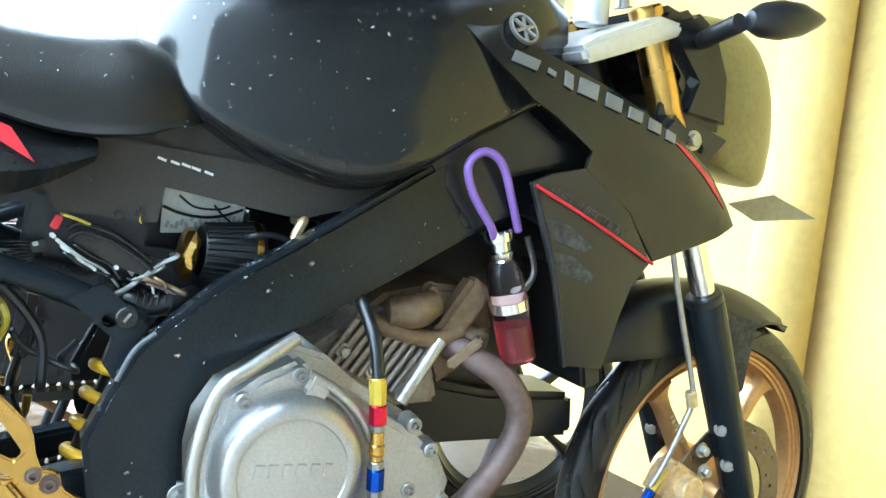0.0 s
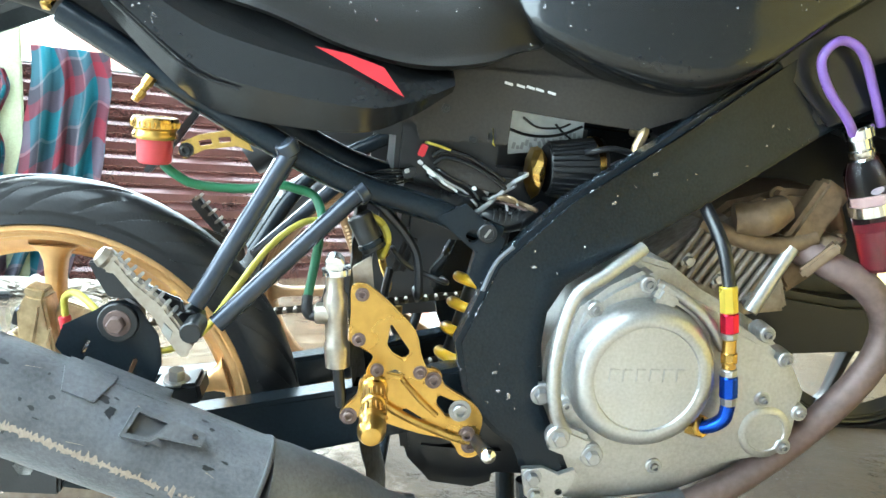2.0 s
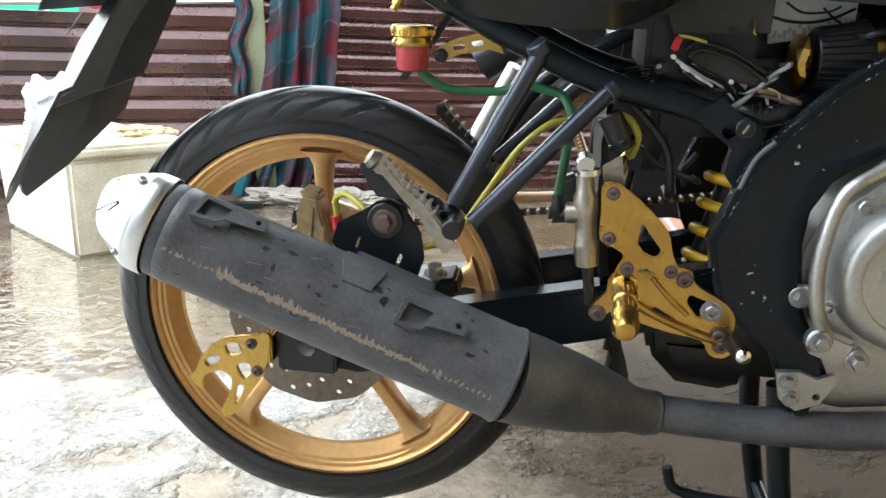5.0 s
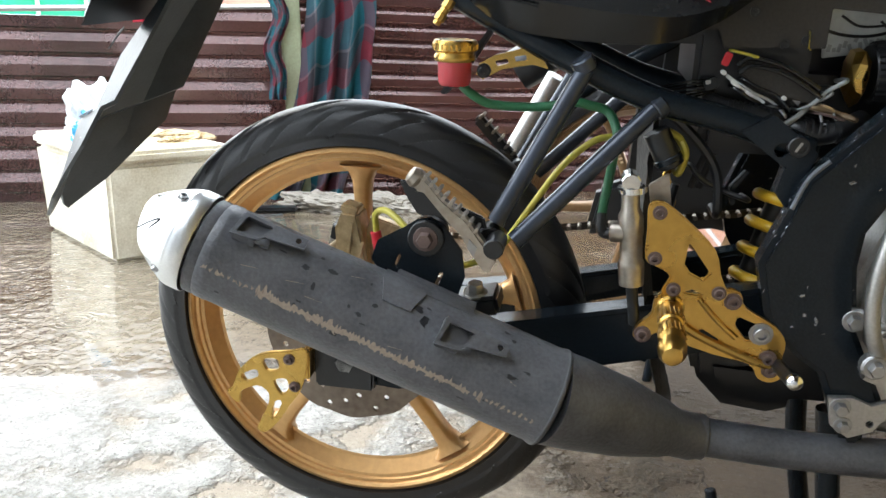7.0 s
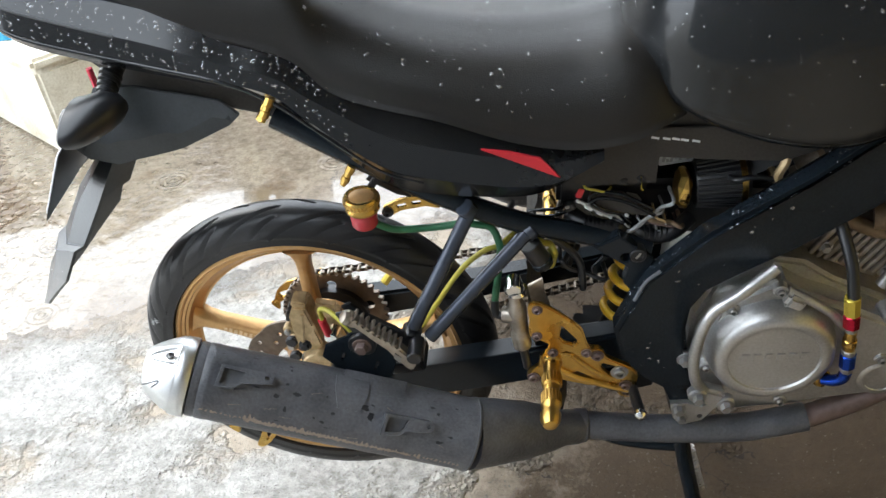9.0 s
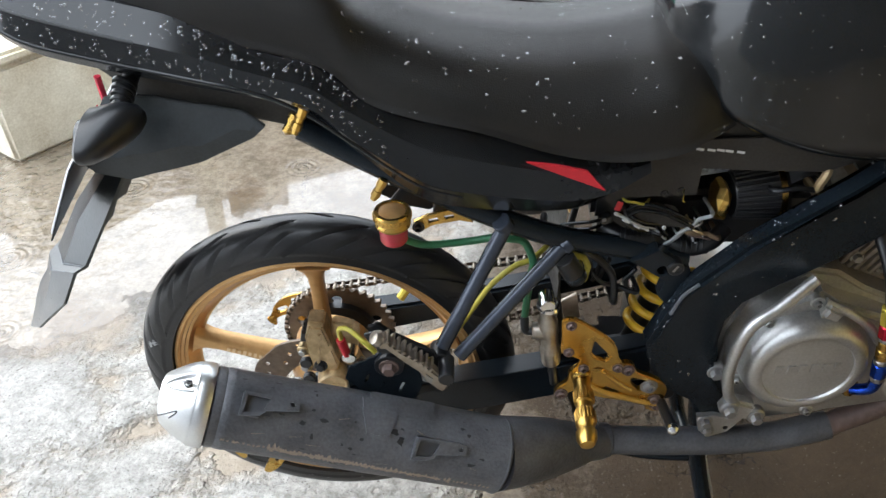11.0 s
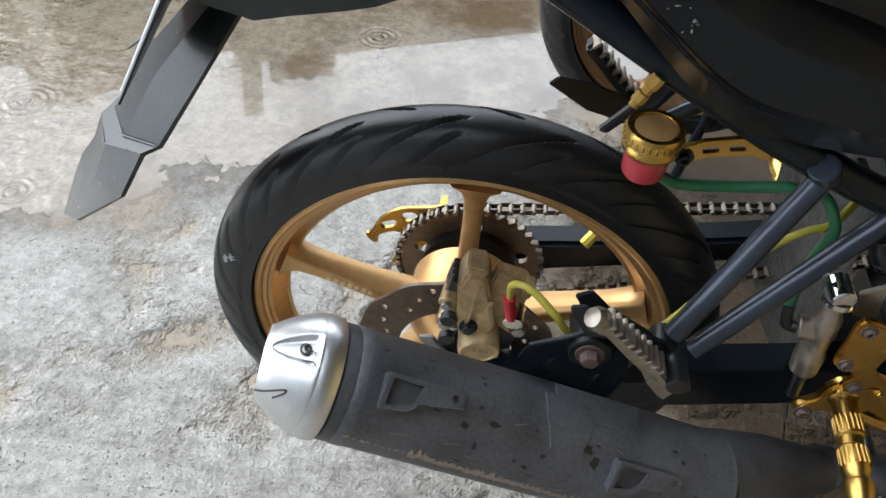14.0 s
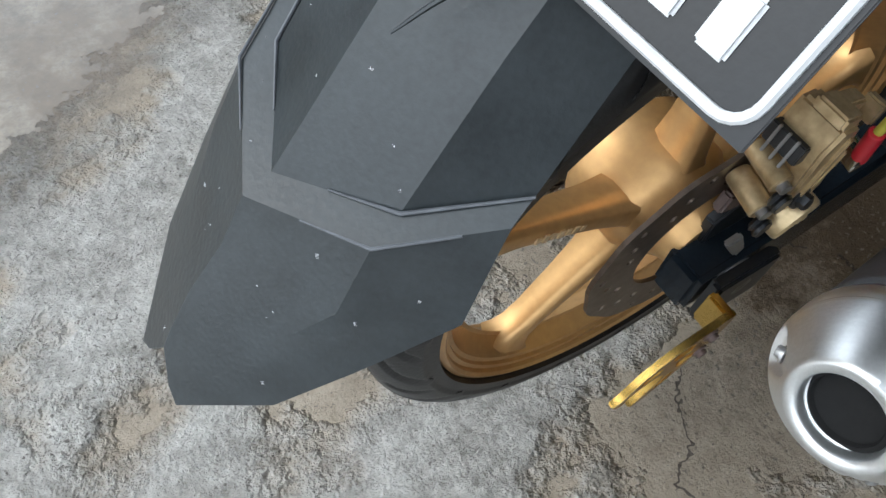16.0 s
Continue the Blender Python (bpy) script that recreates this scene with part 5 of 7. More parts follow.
mc = part("master_cylinder", lathe([(0, 0), (0, 0.0125), (0.02, 0.0133), (0.024, 0.0133), (0.028, 0.0114), (0.05, 0.0114), (0.054, 0.0125), (0.074, 0.0125), (0.08, 0.0095), (0.1, 0.0087), (0.102, 0)], (0.312, -0.141, 0.132), (-0.10, 0, 1), 24), MCYL, bike, "worn metal rear brake master cylinder")
part("union", rod((0.308, -0.141, 0.188), (0.286, -0.138, 0.186), 0.011), MCYL, mc)
part("banjo_bolt", hexbolt((0.3015, -0.141, 0.234), (-0.1, 0, 1), 0.0085, 0.014), BLACK, mc)
part("banjo", rod((0.3015, -0.153, 0.240), (0.3015, -0.128, 0.240), 0.010), CHROME, mc)
part("push_rod", rod((0.312, -0.141, 0.134), (0.319, -0.141, 0.088), 0.006), BLACK, mc)
part("bracket", plate([(0.319, 0.237), (0.3376, 0.250), (0.3446, 0.208), (0.324, 0.2095)], -0.140, -0.135, bevel=0.001), MCYL, mc, "bright bent bracket")
part("clamp_band", lathe([(0, 0.0122), (0.006, 0.0122), (0.006, 0.0140), (0, 0.0140)], (0.3045, -0.141, 0.2290), (-0.10, 0, 1), 24, closed=True), CHROME, mc)
part("brake_switch", rod((0.322, -0.116, 0.287), (0.341, -0.116, 0.252), 0.0135, bev=0.001), BLACK, bike)
part("switch_clip", rod((0.3355, -0.116, 0.262), (0.3385, -0.116, 0.2565), 0.0148), SATIN, bike)
part("centre_brace", block((0.43, -0.06, 0.048), (0.09, 0.05, 0.07), pose(0, 0, 0, 0, -12, 0), bevel=0.01), BLACK, bike)

part("left_foot_peg", lathe([(0, 0), (0, 0.015), (0.010, 0.016), (0.014, 0.0115), (0.030, 0.0115), (0.032, 0.0125), (0.050, 0.0125), (0.054, 0.0105), (0.060, 0.0125), (0.084, 0.0125), (0.090, 0.011), (0.094, 0.0130), (0.106, 0.012), (0.110, 0)], (0.359, 0.138, 0.104), (0.0, 1.0, 0.01), 24), GOLDA, bike, "knurled gold foot peg")
for pts in ([(0.3684, 0.150, 0.1938), (0.3626, 0.150, 0.1822), (0.3741, 0.150, 0.1524), (0.3703, 0.150, 0.1310)], [(0.3919, 0.150, 0.1182), (0.3917, 0.150, 0.0998), (0.3876, 0.150, 0.0875)], [(0.3622, 0.146, 0.0798), (0.3598, 0.146, 0.0704), (0.3680, 0.146, 0.0523)]):
    part("shift_lever", tube(pts, 0.0052, 10), GOLDA, bike, "gold shift linkage")
part("left_rearset_bar", tube([(0.395, 0.138, 0.075), (0.380, 0.138, 0.105), (0.370, 0.138, 0.135), (0.375, 0.138, 0.175)], 0.006, 8), BLACK, bike)
# shock absorber
SPX0, SPX1, SPZ0, SPZ1 = 0.454, 0.472, 0.102, 0.222
pts = []
for i in range(15 * 4 + 1):
    a = 2 * math.pi * i / 15
    f = i / 60
    c = Vector((SPX0 + (SPX1 - SPX0) * f, -0.058, SPZ0 + (SPZ1 - SPZ0) * f))
    pts.append(c + 0.031 * (math.cos(a) * Vector((0.95, 0, -0.3)) + math.sin(a) * Vector((0, 1, 0))))
part("shock_spring", tube(pts, 0.0062, 10, n=2), YELLOWP, bike, "yellow coil spring")
part("shock_body", rod((0.428, -0.058, 0.05), (0.485, -0.058, 0.30), 0.015), BLACK, bike)

# rear caliper and hooks
TC = pose(0, 0, 0, 0, 12, 0)
cal = part("rear_caliper", plate([(-0.006, 0.092), (0.022, 0.090), (0.028, 0.108), (0.020, 0.150), (0.014, 0.178), (-0.004, 0.180), (-0.012, 0.160), (-0.010, 0.120)], -0.120, -0.082, bevel=0.003), BRONZE, bike, "bronze rear brake caliper")
part("rib", block((0.0045, -0.1205, 0.140), (0.005, 0.004, 0.058), pose(0, 0, 0, 0, 8, 0), bevel=0.0012), BRONZE, cal)
part("rib", block((0.0165, -0.1195, 0.128), (0.004, 0.004, 0.040), pose(0, 0, 0, 0, 14, 0), bevel=0.0012), BRONZE, cal)
part("top_step", block((0.004, -0.104, 0.181), (0.020, 0.026, 0.010), TC, bevel=0.002), BRONZE, cal)
part("mount_plate", plate([(0.018, 0.150), (0.024, 0.172), (0.052, 0.164), (0.058, 0.148), (0.052, 0.112), (0.060, 0.085), (0.048, 0.076), (0.030, 0.090), (0.024, 0.110)], -0.102, -0.088, bevel=0.002), BRONZE, cal)
part("mount_tab", block((0.054, -0.106, 0.158), (0.008, 0.016, 0.018), TC, bevel=0.0015), BRONZE, cal)
part("mount_bolt", hexbolt((0.053, -0.100, 0.090), (0, -1, 0.1), 0.0075, 0.010), STEEL, cal)
part("mount_washer", rod((0.053, -0.100, 0.090), (0.053, -0.104, 0.0904), 0.0105), BROWN, cal)
part("piston_housing", lathe([(0, 0), (0, 0.020), (0.020, 0.0215), (0.028, 0.0212), (0.030, 0.0195), (0.030, 0.0172), (0.0287, 0.0165), (0.0287, 0)], (0.014, -0.098, 0.080), (0.1, -0.97, -0.15), 28), BRONZE, cal)
for i in range(4):
    part("raised_mark", block((0.006 + 0.006 * i, -0.1276, 0.0755), (0.0035, 0.0012, 0.006), bevel=0.0004), BRONZE, cal)
part("pad_slot", block((-0.014, -0.096, 0.152), (0.010, 0.030, 0.016), TC, bevel=0.001), BLACK, cal)
for i in range(3):
    part("pad_spring", block((-0.0195, -0.104 + 0.008 * i, 0.150), (0.003, 0.0022, 0.024), TC, bevel=0.0006), STEEL, cal)
for z, r in ((0.128, 0.0088), (0.098, 0.0098)):
    part("pin_boss", rod((-0.020, -0.113, z), (-0.014, -0.080, z + 0.002), r, bev=0.001), BRONZE, cal)
    part("slide_pin", rod((-0.021, -0.118, z), (-0.020, -0.112, z), r * 0.55), STEEL, cal)
    part("rubber_boot", lathe([(0, 0), (0, 0.0075), (0.0025, 0.0088), (0.005, 0.0068), (0.0075, 0.0085), (0.010, 0.006), (0.010, 0)], (-0.017, -0.122, z - 0.016), (0.1, 0.95, 0), 18), BLACK, cal)
part("bolt", hexbolt((0.003, -0.121, 0.108), (0, -1, 0.2), 0.0062, 0.008), BLACK, cal)
part("bleed_screw", rod((0.030, -0.110, 0.070), (0.034, -0.122, 0.062), 0.0042, bev=0.0006), STEEL, cal)
part("pad_edge", block((-0.004, -0.086, 0.070), (0.034, 0.010, 0.020), TC, bevel=0.002), RUST, cal, "rusty brake pad edge")
part("caliper_carrier", plate([(-0.02, 0.05), (0.03, 0.085), (0.05, 0.085), (0.055, 0.06), (0.05, 0.04), (0.02, 0.02), (-0.02, 0.02)], -0.092, -0.082), BLACK, bike)
part("hose_banjo", rod((0.044, -0.128, 0.128), (0.046, -0.108, 0.130), 0.010), CHROME, cal)
part("hose_sleeve", rod((0.042, -0.124, 0.132), (0.036, -0.124, 0.162), 0.0060), RED, cal, "red hose sleeve")
part("caliper_hose", tube([(0.037, -0.124, 0.162), (0.037, -0.126, 0.182), (0.052, -0.135, 0.189), (0.076, -0.150, 0.176), (0.094, -0.150, 0.152), (0.130, -0.148, 0.138), (0.170, -0.136, 0.154), (0.198, -0.128, 0.194), (0.232, -0.118, 0.245), (0.262, -0.112, 0.272), (0.285, -0.105, 0.278), (0.31, -0.08, 0.285)], 0.0036, 10), YHOSE, bike, "yellow brake hose")
part("caliper_lever", plate([(-0.045, 0.075), (-0.030, 0.078), (-0.012, 0.050), (-0.018, 0.040), (-0.030, 0.055)], -0.118, -0.112), STEEL, bike)
hk_o = [(-0.1370, -0.0400), (-0.1300, -0.0335), (-0.1190, -0.0090), (-0.0938, 0.0125), (-0.0584, 0.0200), (-0.0380, 0.0240), (-0.0376, 0.0000), (-0.0470, -0.0300), (-0.0590, -0.0478), (-0.0770, -0.0755), (-0.0925, -0.0895), (-0.1010, -0.0870), (-0.1000, -0.0800), (-0.0870, -0.0520), (-0.0860, -0.0370), (-0.0985, -0.0285), (-0.1190, -0.0380), (-0.1215, -0.0520), (-0.1280, -0.0530)]
hk_h = [[(-0.090, 0.006), (-0.074, 0.008), (-0.072, -0.004), (-0.086, -0.007)], [(-0.117, -0.016), (-0.100, -0.008), (-0.098, -0.017), (-0.112, -0.024)], [(-0.078, -0.020), (-0.064, -0.016), (-0.061, -0.028), (-0.070, -0.036)], [(-0.079, -0.048), (-0.070, -0.046), (-0.076, -0.062), (-0.083, -0.070)]]
for s in (-1, 1):
    y0, y1 = (-0.152, -0.146) if s < 0 else (0.122, 0.128)
    h = part("axle_hook", plate(closed_spline(hk_o), y0, y1, [closed_spline(q) for q in hk_h], bevel=0.001), GOLDA, bike, "gold cut-out paddock hook")
    part("hook_base", block((-0.040, s * 0.139, 0.003), (0.009, 0.022, 0.036), bevel=0.002), GOLDA, h)
    for x, z in ((-0.0586, 0.0097), (-0.0531, -0.0243)):
        part("bolt", capbolt((x, y0 if s < 0 else y1, z), (0, s, 0), 0.0045, 0.005), RUST, h)
part("adjuster_block", block((0.0, -0.126, -0.004), (0.07, 0.012, 0.055), bevel=0.003), BLACK, bike)
part("rear_mount", block((0.152, -0.125, 0.092), (0.05, 0.05, 0.022), pose(0, 0, 0, 0, -12, 0), bevel=0.004), BLACK, bike)
part("mount_bolt", hexbolt((0.150, -0.135, 0.105), (0, -0.2, 1), 0.009, 0.012), STEEL, bike)

# sprocket and chain on the far side
N = 38
so = []
for k in range(N * 4):
    a = 2 * math.pi * k / (N * 4)
    so.append(((0.089 if k % 4 in (0, 1) else 0.082) * math.cos(a), (0.089 if k % 4 in (0, 1) else 0.082) * math.sin(a)))
part("sprocket", plate(so, 0.058, 0.065, [(0.062 * math.cos(2 * math.pi * k / 5 + 0.3), 0.062 * math.sin(2 * math.pi * k / 5 + 0.3), 0.009) for k in range(5)], bevel=0), DISCM, bike, "worn brown rear sprocket", smooth=False)
part("sprocket_carrier", lathe([(0.045, 0), (0.045, 0.058), (0.066, 0.056), (0.072, 0.035), (0.072, 0)], (0, 0, 0), (0, 1, 0), 32), BLACK, bike)
ch, rollers = bmesh.new(), bmesh.new()
R = 0.0865
path = []
for k in range(24):
    a = radians(98 + 172 * k / 23)
    path.append(Vector((R * math.cos(a), 0.0615, R * math.sin(a))))
top_a, top_b = Vector((-0.012, 0.0615, 0.0860)), Vector((0.47, 0.0615, 0.165))
bot_a, bot_b = Vector((0.0, 0.0615, -0.0865)), Vector((0.47, 0.0615, 0.085))
n1 = int((top_b - top_a).length / 0.0127)
path = [top_b.lerp(top_a, k / n1) for k in range(n1)] + path + [bot_a.lerp(bot_b, k / n1) for k in range(1, n1 + 1)]
for i, (a, b) in enumerate(zip(path, path[1:])):
    d = b - a
    m = Matrix.Rotation(-math.atan2(d.z, d.x), 4, "Y")
    w = 0.0045 if i % 2 else 0.0066
    for sy in (-1, 1):
        block((a + b) / 2 + Vector((0, sy * w, 0)), (0.0130, 0.0014, 0.0066), m, bevel=0.0010, bm=ch, seg=1)
    rod(a + Vector((0, -0.0084, 0)), a + Vector((0, 0.0084, 0)), 0.0030, seg=8, bm=rollers)
chain = tagged(part("chain", ch, CHAINM, bike, "greasy steel drive chain"), kind="stuff")
tagged(part("chain_roller", rollers, ALUD, chain, "worn chain rollers"), kind="stuff")
part("tyre_valve", rod((0.134, 0.014, 0.160), (0.124, 0.008, 0.147), 0.0042), STEEL, rear)
part("valve_cap", rod((0.127, 0.009, 0.151), (0.114, -0.001, 0.136), 0.0062, seg=8), FY, rear, "yellow valve cap")
GREYD = mat("dusty_mud_flap", (0.052, 0.051, 0.048), 0.75, var=0.9, scale=75, bump=1.0, bscale=170)
fl_ = bmesh.new()
bmesh.ops.create_grid(fl_, x_segments=24, y_segments=30, size=0.5)
for v in fl_.verts:
    y, h = v.co.x * 0.205, v.co.y * 0.36 + 0.125
    v.co = Vector((0.335 - 0.10 * (h - 0.155) + 0.6 * (h - 0.155) ** 2 - 1.2 * y * y + 0.002 * noise.noise((y * 60, h * 60, 0)), y - 0.007, h))
bmesh.ops.solidify(fl_, geom=fl_.faces[:], thickness=0.005)
part("inner_fender", fl_, GREYD, bike, "dusty grey inner fender behind the tyre")

# left passenger peg group, seen past the wheel
pgl = part("passenger_peg", block((0.135, 0.185, 0.206), (0.098, 0.022, 0.015), pose(0, 0, 0, 0, 47, 0), bevel=0.004), UNDER, bike, "dark ribbed passenger foot peg")
for i in range(7):
    f = i / 6
    part("rib", block((0.103 + 0.055 * f + 0.006, 0.185, 0.238 - 0.060 * f + 0.006), (0.004, 0.026, 0.010), pose(0, 0, 0, 0, 47, 0), bevel=0.001), ALUD, pgl)
part("guard_plate", plate([(0.062, 0.205), (0.072, 0.216), (0.10, 0.214), (0.150, 0.200), (0.168, 0.185), (0.150, 0.165), (0.110, 0.175)], 0.150, 0.154), BLACK, bike)

# brake fluid reservoir with its gold cap, bracket and green hose
rv = new("brake_reservoir")
rv.parent = bike
rv.location = (0.118, -0.119, 0.323)
REDF = bpy.data.materials.new("red_brake_fluid_cup")
REDF.use_nodes = True
pb = REDF.node_tree.nodes["Principled BSDF"]
pb.inputs["Base Color"].default_value = (0.50, 0.06, 0.075, 1)
pb.inputs["Roughness"].default_value, pb.inputs["Subsurface Weight"].default_value = 0.25, 0.3
pb.inputs["Subsurface Radius"].default_value = (0.02, 0.006, 0.005)
part("cup", lathe([(0, 0), (0, 0.0145), (0.003, 0.0165), (0.026, 0.0175), (0.027, 0)], (0, 0, 0), (0, 0, 1), 32), REDF, rv, "translucent red fluid cup")
part("cap", lathe([(0.024, 0), (0.024, 0.020), (0.026, 0.0215), (0.029, 0.0215), (0.031, 0.020), (0.033, 0.020), (0.035, 0.0225), (0.042, 0.0225), (0.045, 0.021), (0.045, 0.017), (0.0435, 0.0165), (0.0435, 0)], (0, 0, 0), (0, 0, 1), 40), GOLDA, rv, "gold anodised screw cap")
part("cap_disc", lathe([(0.0430, 0), (0.0430, 0.0160), (0.0440, 0.0158), (0.0444, 0.0150), (0.0444, 0)], (0, 0, 0), (0, 0, 1), 32), GOLDR, rv)
for k in range(28):
    a = 2 * math.pi * k / 28
    part("cap_knurl", rod((0.0222 * math.cos(a), 0.0222 * math.sin(a), 0.0358), (0.0222 * math.cos(a), 0.0222 * math.sin(a), 0.0412), 0.0012, seg=5), GOLDA, rv)
part("bracket", plate([(0.139, 0.334), (0.146, 0.329), (0.165, 0.340), (0.196, 0.346), (0.212, 0.342), (0.206, 0.352), (0.188, 0.362), (0.158, 0.354), (0.142, 0.345)], -0.113, -0.108, [[(0.158, 0.348), (0.170, 0.351), (0.172, 0.346), (0.160, 0.343)], [(0.177, 0.353), (0.189, 0.355), (0.190, 0.350), (0.179, 0.348)]], bevel=0.001), GOLDA, bike, "gold slotted reservoir bracket")
part("bolt", capbolt((0.147, -0.113, 0.338), (0, -1, 0), 0.005, 0.006), BLACK, bike)
part("reservoir_hose", tube([(0.124, -0.108, 0.322), (0.135, -0.108, 0.313), (0.157, -0.104, 0.303), (0.205, -0.098, 0.302), (0.2376, -0.100, 0.3089), (0.2542, -0.100, 0.3068), (0.2744, -0.100, 0.3008), (0.2845, -0.114, 0.2833), (0.2839, -0.114, 0.2653), (0.2809, -0.114, 0.2334), (0.2760, -0.128, 0.1988)], 0.0048, 12), GHOSE, bike, "green rubber hose")
part("hose_end", tube([(0.2761, -0.128, 0.2005), (0.2764, -0.135, 0.1887), (0.2810, -0.135, 0.1823), (0.2923, -0.139, 0.1854)], 0.0056, 12), BLACK, bike, "black hose elbow")
part("seat_lock_lever", plate([(0.090, 0.305), (0.098, 0.303), (0.128, 0.340), (0.150, 0.375), (0.146, 0.381), (0.120, 0.345)], -0.052, -0.044), BLACK, bike)
for a, b in (((0.036, 0.508), (0.022, 0.480)),):
    v = part("gold_bolt", lathe([(0, 0), (0, 0.0058), (0.009, 0.0058), (0.010, 0.0045), (0.015, 0.0045), (0.016, 0.0056), (0.023, 0.0056), (0.024, 0.004), (0.028, 0.004), (0.029, 0)], (a[0], -0.128, a[1]), (b[0] - a[0], -0.014, b[1] - a[1]), 8), GOLDA, bike, "gold tail bolt")
part("gold_bolt", lathe([(0, 0), (0, 0.0058), (0.009, 0.0058), (0.010, 0.0045), (0.015, 0.0045), (0.016, 0.0056), (0.023, 0.0056), (0.024, 0.004), (0.028, 0.004), (0.029, 0)], (0.1112, -0.1120, 0.4058), (-0.501, -0.158, -0.851), 8), GOLDA, bike, "gold tail bolt")
part("gold_bolt", lathe([(0, 0), (0, 0.0065), (0.009, 0.0065), (0.010, 0.005), (0.022, 0.006), (0.026, 0)], (0.018, -0.09, 0.480), (-0.5, -0.3, -0.8), 8), GOLDA, bike, "gold tail bolt")

# electrics and clutter under the seat
part("battery_tray", block((0.51, 0.02, 0.300), (0.28, 0.17, 0.085), bevel=0.01), BLACK, bike)
part("battery", block((0.41, 0.0, 0.365), (0.11, 0.17, 0.085), bevel=0.006), BLACK, bike)
part("seat_pan", block((0.29, 0.0, 0.395), (0.16, 0.19, 0.05), bevel=0.01), BLACK, bike)
side_cover_panel = part("side_panel", plate([(0.345, 0.445), (0.352, 0.385), (0.3721, 0.3853), (0.3781, 0.3686), (0.4297, 0.3708), (0.4704, 0.3715), (0.4710, 0.4078), (0.5273, 0.4035), (0.5718, 0.4011), (0.6118, 0.3993), (0.6618, 0.4195), (0.760, 0.450)], -0.107, -0.103, bevel=0.0008), UNDER, bike, "dusty black plastic side panel")
for x, z in ((0.4022, 0.4030), (0.4334, 0.3741), (0.4522, 0.3782)):
    ring_bolt(side_cover_panel, x, -0.107, z, 0.0032, 0.0015, BLACK)
part("white_sticker", plate([(0.3857, 0.4368), (0.3877, 0.4458), (0.4056, 0.4468), (0.4047, 0.4370)], -0.1080, -0.1068, bevel=0), WHITE, side_cover_panel, "small white sticker")
for x, z, w in ((0.4638, 0.4341, 0.011), (0.4765, 0.4328, 0.011), (0.4870, 0.4322, 0.011), (0.4968, 0.4307, 0.011), (0.5096, 0.4289, 0.011)):
    part("print_bar", block((x, -0.1074, z), (w * 0.8, 0.0010, 0.0026), pose(0, 0, 0, 0, 12, 0), bevel=0), WHITE, side_cover_panel)
lug = part("mount_lug", lathe([(0, 0), (0, 0.0100), (0.014, 0.0100), (0.015, 0.009), (0.015, 0.0062), (0.0135, 0.006), (0.0135, 0)], (0.4545, -0.120, 0.2815), (0, -1, 0), 28), BLACK, bike)
part("slot", block((0.4545, -0.1340, 0.2815), (0.0024, 0.001, 0.010), pose(0, 0, 0, 0, 30, 0), bevel=0), STEEL, lug)
part("wire_loom", tube([(0.372, -0.085, 0.312), (0.388, -0.100, 0.3085), (0.405, -0.104, 0.305), (0.428, -0.103, 0.302), (0.442, -0.090, 0.300)], 0.0115, 14), BLACK, bike, "ribbed black wire loom")
for i in range(9):
    f = i / 8
    part("loom_rib", rod((0.388 + 0.040 * f, -0.1025, 0.3083 - 0.0066 * f), (0.3905 + 0.040 * f, -0.1028, 0.3079 - 0.0066 * f), 0.0128), BLACK, bike)
part("lower_loom", tube([(0.448, -0.085, 0.296), (0.457, -0.101, 0.2935), (0.478, -0.104, 0.2895), (0.501, -0.102, 0.297), (0.520, -0.085, 0.303)], 0.0105, 12), BLACK, bike)
for i in range(6):
    f = i / 5
    part("loom_clip", rod((0.462 + 0.032 * f, -0.103, 0.2925 + 0.001 * f), (0.4645 + 0.032 * f, -0.103, 0.2922 + 0.001 * f), 0.0117), BLACK, bike)
# added black block, keeps bright background out of the gap
part("tray_backing", block((0.50, 0.04, 0.362), (0.16, 0.12, 0.07), bevel=0.006), BLACK, bike)
# a bundle of thin glossy black wires ending in a small connector
for i in range(6):
    dz, dy = 0.0032 * (i - 2.5), 0.0025 * (i % 3)
    part("thin_wire", tube([(0.318, -0.094 - dy, 0.322 + 0.6 * dz), (0.338, -0.099 - dy, 0.325 + dz), (0.357, -0.101 - dy, 0.3285 + dz), (0.376, -0.094, 0.331 + 0.7 * dz)], 0.0012, 6), GLOSS, bike)
part("wire_plug", block((0.371, -0.098, 0.3335), (0.014, 0.012, 0.011), pose(0, 0, 0, 0, -20, 0), bevel=0.0015), GLOSS, bike)
part("plug_clip", block((0.368, -0.1045, 0.3355), (0.005, 0.002, 0.004), pose(0, 0, 0, 0, -20, 0), bevel=0.0005), STEEL, bike)
# relay carrier with a bolt, a red tape end and a yellow wire
part("relay_carrier", plate([(0.3937, 0.3496), (0.4015, 0.3588), (0.4322, 0.3563), (0.4560, 0.3403), (0.4704, 0.3302), (0.4675, 0.3190), (0.4362, 0.3237), (0.4085, 0.3352)], -0.104, -0.098, bevel=0.002), UNDER, bike, "dusty dark foil over the relays")
for k in range(2):
    part("foil_cable", tube([(0.3925, -0.108, 0.3533), (0.4047, -0.108, 0.3605), (0.4312, -0.108, 0.3557), (0.4542, -0.108, 0.3441), (0.4708, -0.108, 0.3334)], 0.0024, 8), GLOSS, bike).location = (0.002 * k, -0.002 * k, -0.0075 * k)
part("red_tape", block((0.3822, -0.108, 0.3585), (0.0075, 0.003, 0.013), pose(0, 0, 0, 0, 18, 0), bevel=0.001), RED, bike, "red tape end")
